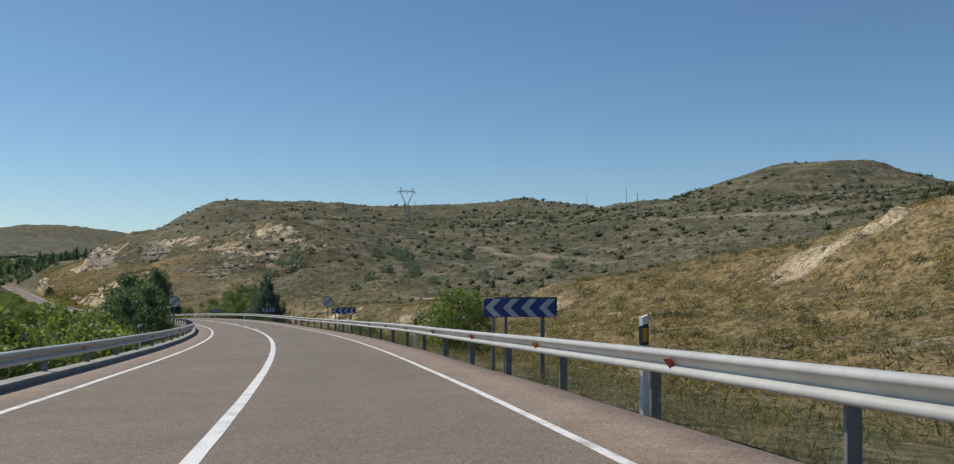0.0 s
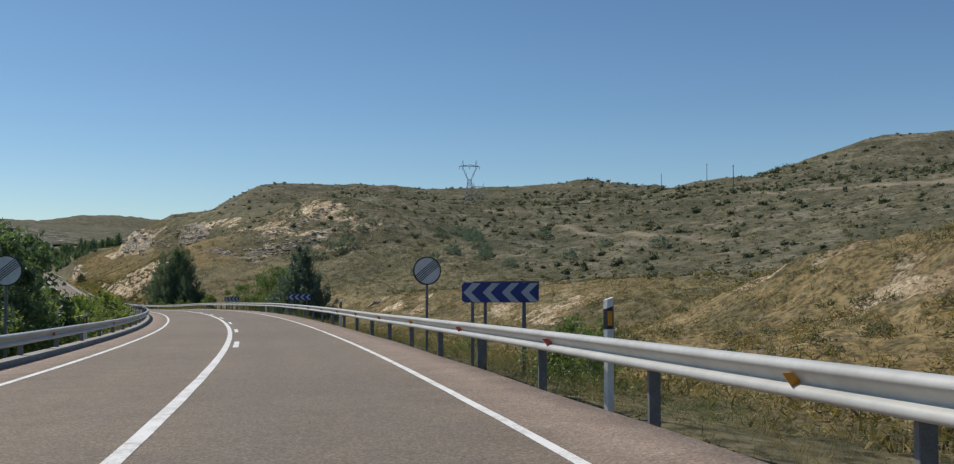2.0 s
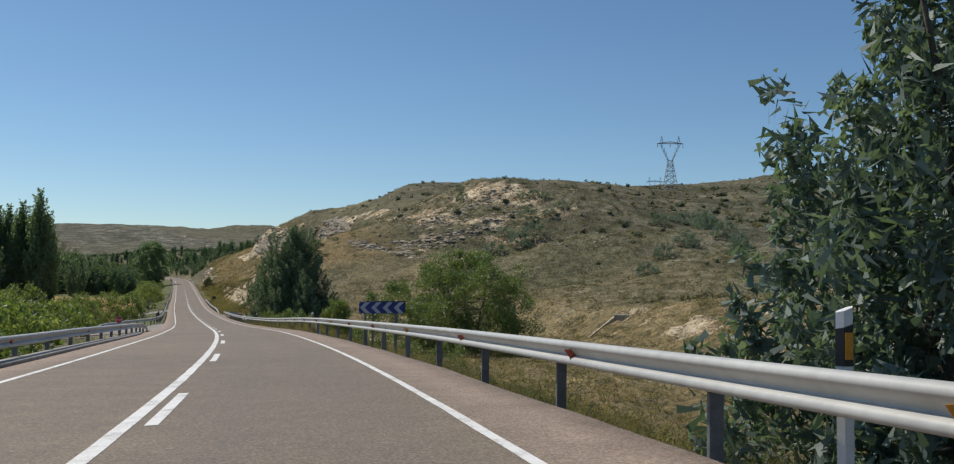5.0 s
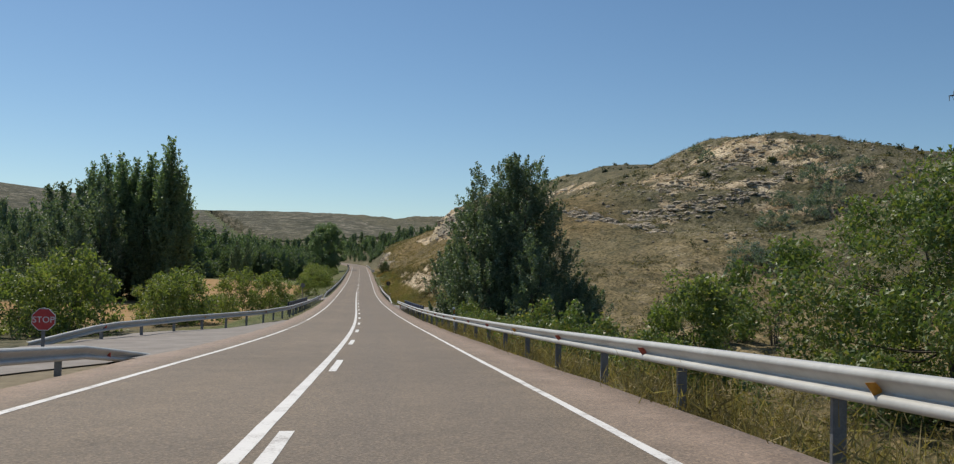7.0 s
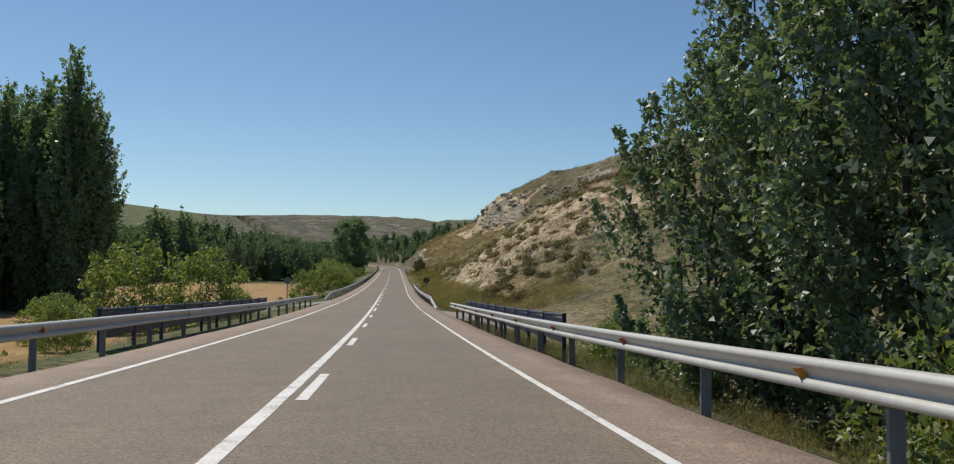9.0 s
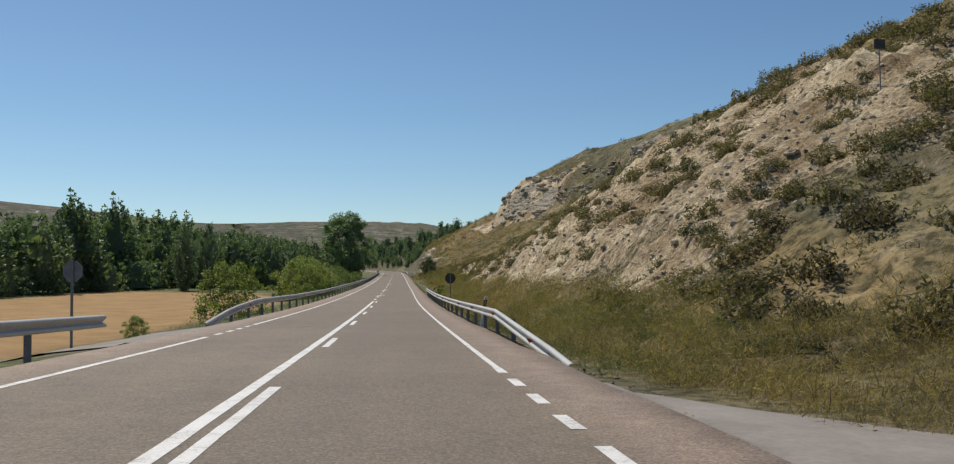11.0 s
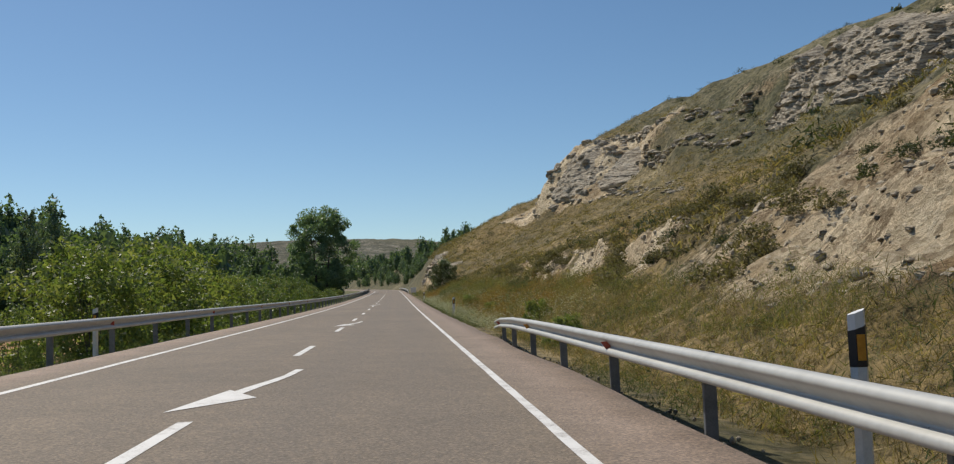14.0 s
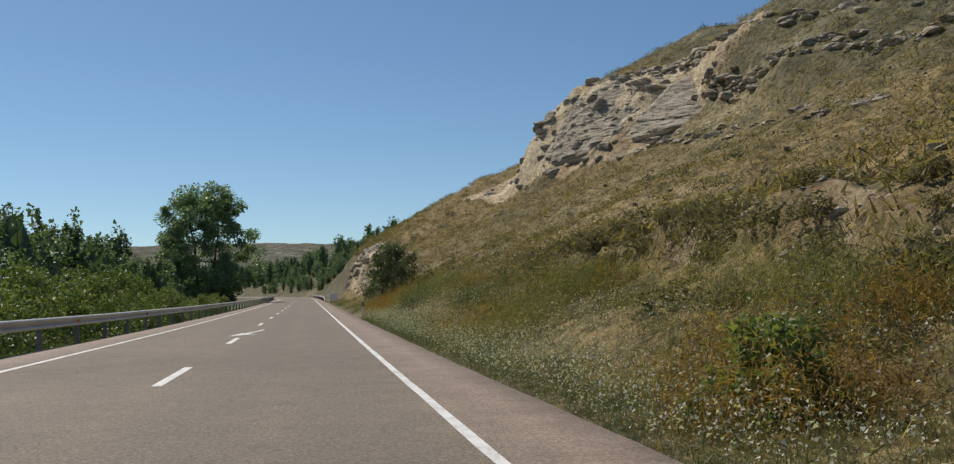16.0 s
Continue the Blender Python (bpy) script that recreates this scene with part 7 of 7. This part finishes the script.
# ---- the culvert, pylons and poles ----
def culvert():
    """A small vaulted culvert mouth with stone facing, brick barrel and a sloping wing wall."""
    g = road_point(219.5, 47.0, 0)
    z = g[2] - 3.1
    ob = thing("culvert", pose(g[0], g[1], z, 0, 0, heading(218) - 58), "stone-faced culvert with an orange brick arch under the terrace", "culvert")
    r, h, w = 1.45, 3.6, 3.4
    n = 16
    arch = [(r * math.cos(math.pi * i / n), 1.25 + r * math.sin(math.pi * i / n)) for i in range(n + 1)]
    inner = [(r, 0.0)] + arch + [(-r, 0.0)]
    bm = bmesh.new()
    k = len(inner)
    outer = [(w, 0.0), (w, h * .5)] + [(w - 2 * w * i / (k - 5), h) for i in range(k - 4)] + [(-w, h * .5), (-w, 0.0)]
    rows = []
    for y in (0, .5):
        rows.append(([bm.verts.new((x, y, q)) for x, q in inner], [bm.verts.new((x, y, q)) for x, q in outer]))
    for (vi, vo) in rows:
        for a in range(len(vi) - 1):
            bm.faces.new((vi[a], vi[a + 1], vo[a + 1], vo[a]))
    for a in range(len(inner) - 1):
        bm.faces.new((rows[0][1][a], rows[0][1][a + 1], rows[1][1][a + 1], rows[1][1][a]))
    part("headwall", bm, M_STONE, ob, "pale stone headwall")
    bm = bmesh.new()
    a = [bm.verts.new((x, .02, q)) for x, q in inner]
    b = [bm.verts.new((x, 5, q)) for x, q in inner]
    for k in range(len(a) - 1):
        bm.faces.new((a[k], a[k + 1], b[k + 1], b[k]))
    bm.faces.new(b)
    part("barrel", bm, M_BRICK, ob, "orange brick vault")
    for k in range(n):
        a0, a1 = math.pi * (k + .06) / n, math.pi * (k + .94) / n
        bm = bmesh.new()
        plate(bm, [(r * math.cos(a0), 1.25 + r * math.sin(a0)), ((r + .42) * math.cos(a0), 1.25 + (r + .42) * math.sin(a0)), ((r + .42) * math.cos(a1), 1.25 + (r + .42) * math.sin(a1)), (r * math.cos(a1), 1.25 + r * math.sin(a1))], .12, pose(0, -.06, 0))
        part("arch_stone", bm, M_STONE, ob)
    bm = bmesh.new()
    box(bm, (2 * w + .3, .7, .28), (0, .25, h + .14), bevel=.03)
    part("coping", bm, M_CONCRETE, ob, "concrete coping")
    for sx, turn in ((-1, 28), (1, -28)):
        bm = bmesh.new()
        q = [(0, 0), (4.2, 0), (4.2, .5), (0, h + .1)]
        plate(bm, [(x * sx, y) for x, y in q], .45, pose(sx * w, 0, 0, 0, 0, sx * -52))
        part("wing_wall", bm, M_STONE, ob, "sloping stone wing wall")


culvert()


def pylon(s, d, height, top, label, turn=0.0):
    """A lattice pylon with a forked head and a level cross-arm."""
    g = lie(s, d)[0]
    ob = thing("pylon", pose(g[0], g[1], g[2] - .5, 0, 0, heading(300) + turn), label, "pylon", "power line pylons")
    H, t = height, .055

    def frame_of(name, segs, lab=""):
        bm = bmesh.new()
        for a, b in segs:
            rod(bm, a, b, t, sides=4)
        part(name, bm, M_PYLON, ob, lab)
    waist, half, wb, ww = H * .56, H * .2, H * .12, H * .035
    body = []
    lev = np.linspace(0, 1, 7)
    for a, b in zip(lev, lev[1:]):
        wa, wb_ = wb * (1 - a) + ww * a, wb * (1 - b) + ww * b
        ca = [(sx * wa, sy * wa, a * waist) for sx, sy in ((1, 1), (-1, 1), (-1, -1), (1, -1))]
        cb = [(sx * wb_, sy * wb_, b * waist) for sx, sy in ((1, 1), (-1, 1), (-1, -1), (1, -1))]
        for i in range(4):
            j = (i + 1) % 4
            body += [(ca[i], cb[i]), (ca[i], cb[j]), (ca[j], cb[i]), (cb[i], cb[j])]
    frame_of("tower", body)
    y = H * .86
    for sx in (-1, 1):
        fork = []
        for sy in (-1, 1):
            p = [(sx * ww * (.6 + 3.3 * f), sy * ww * (1 - .4 * f), waist + (y - waist) * f) for f in np.linspace(0, 1, 5)]
            q = [(sx * (ww * .6 + H * .14 * f + .4), sy * ww * .8, waist + (y - waist) * f) for f in np.linspace(0, 1, 5)]
            for a, b in zip(q, q[1:]):
                fork.append((a, b))
            for a, b in zip(p[1:], q[:-1]):
                fork.append((a, b))
        frame_of("arm", fork)
    arm = []
    xs = np.linspace(-H * .235, H * .235, 13)
    for sy in (-1, 1):
        for a, b in zip(xs, xs[1:]):
            ha, hb = y + .035 * H * (1 - abs(a) / (H * .235)), y + .035 * H * (1 - abs(b) / (H * .235))
            arm += [((a, sy * ww * .6, y), (b, sy * ww * .6, y)), ((a, sy * ww * .6, ha), (b, sy * ww * .6, hb)), ((a, sy * ww * .6, y), (b, sy * ww * .6, hb))]
    frame_of("cross_arm", arm)
    for sx in (-1, 1):
        frame_of("peak", [((sx * H * .13, k * ww * .6, y), (sx * H * .155, 0, H)) for k in (-1, 1)] + [((sx * H * .18, k * ww * .6, y), (sx * H * .155, 0, H)) for k in (-1, 1)])
    for x in (-H * .23, 0, H * .23):
        bm = bmesh.new()
        rod(bm, (x, 0, y), (x, 0, y - H * .07), .09, sides=6)
        part("insulator", bm, M_CONCRETE, ob)
    return ob


pylon(394, 151, 18.6, 0, "grey steel lattice pylon on the dry plateau", -14)
pylon(599, 260, 21.0, 0, "distant grey steel lattice pylon", -14)


def utility_pole(s, d, height, label):
    g = lie(s, d)[0]
    ob = thing("utility_pole", pose(g[0], g[1], g[2] - .4, 0, 0, heading(s) + 60), label, "utility pole", "utility poles")
    bm = bmesh.new()
    rod(bm, (0, 0, 0), (0, 0, height), .2, .13, 8)
    part("pole", bm, M_WOOD, ob)
    bm = bmesh.new()
    box(bm, (2.6, .14, .16), (0, 0, height - .3))
    part("cross_arm", bm, M_WOOD, ob)
    for x in (-1.15, 0, 1.15):
        bm = bmesh.new()
        rod(bm, (x, 0, height - .25), (x, 0, height + .2), .07, .04, 6)
        part("insulator", bm, M_CONCRETE, ob)


utility_pole(326, 234, 12, "thin utility pole on the hillside")
utility_pole(463, 338, 11, "thin utility pole among scrub")
utility_pole(507, 340, 12, "distant utility pole on the skyline")


def mast(s, d, height):
    g = lie(s, d)[0]
    ob = thing("radio_mast", pose(g[0], g[1], g[2] - .5), "slender radio mast on the far ridge", "mast")
    bm = bmesh.new()
    rod(bm, (0, 0, 0), (0, 0, height), .35, .15, 6)
    part("pole", bm, M_PYLON, ob)
    bm = bmesh.new()
    box(bm, (1.2, .5, 1.2), (0, 0, height * .8), bevel=.05)
    part("antenna", bm, M_PYLON, ob)


mast(762, 488, 17)


def hill_sign(s, d):
    g = lie(s, d)[0]
    ob = thing("notice_sign", pose(g[0], g[1], g[2], 0, 0, heading(s)), "small dark notice on a thin pole up the slope", "sign")
    bm = bmesh.new()
    box(bm, (.42, .04, .36), (0, 0, 1.75), bevel=.01)
    part("panel", bm, M_SIGN_BACK, ob)
    bm = bmesh.new()
    rod(bm, (0, .04, -.3), (0, .04, 1.9), .025, sides=6)
    part("pole", bm, M_POST, ob)


hill_sign(322.5, 19.5)
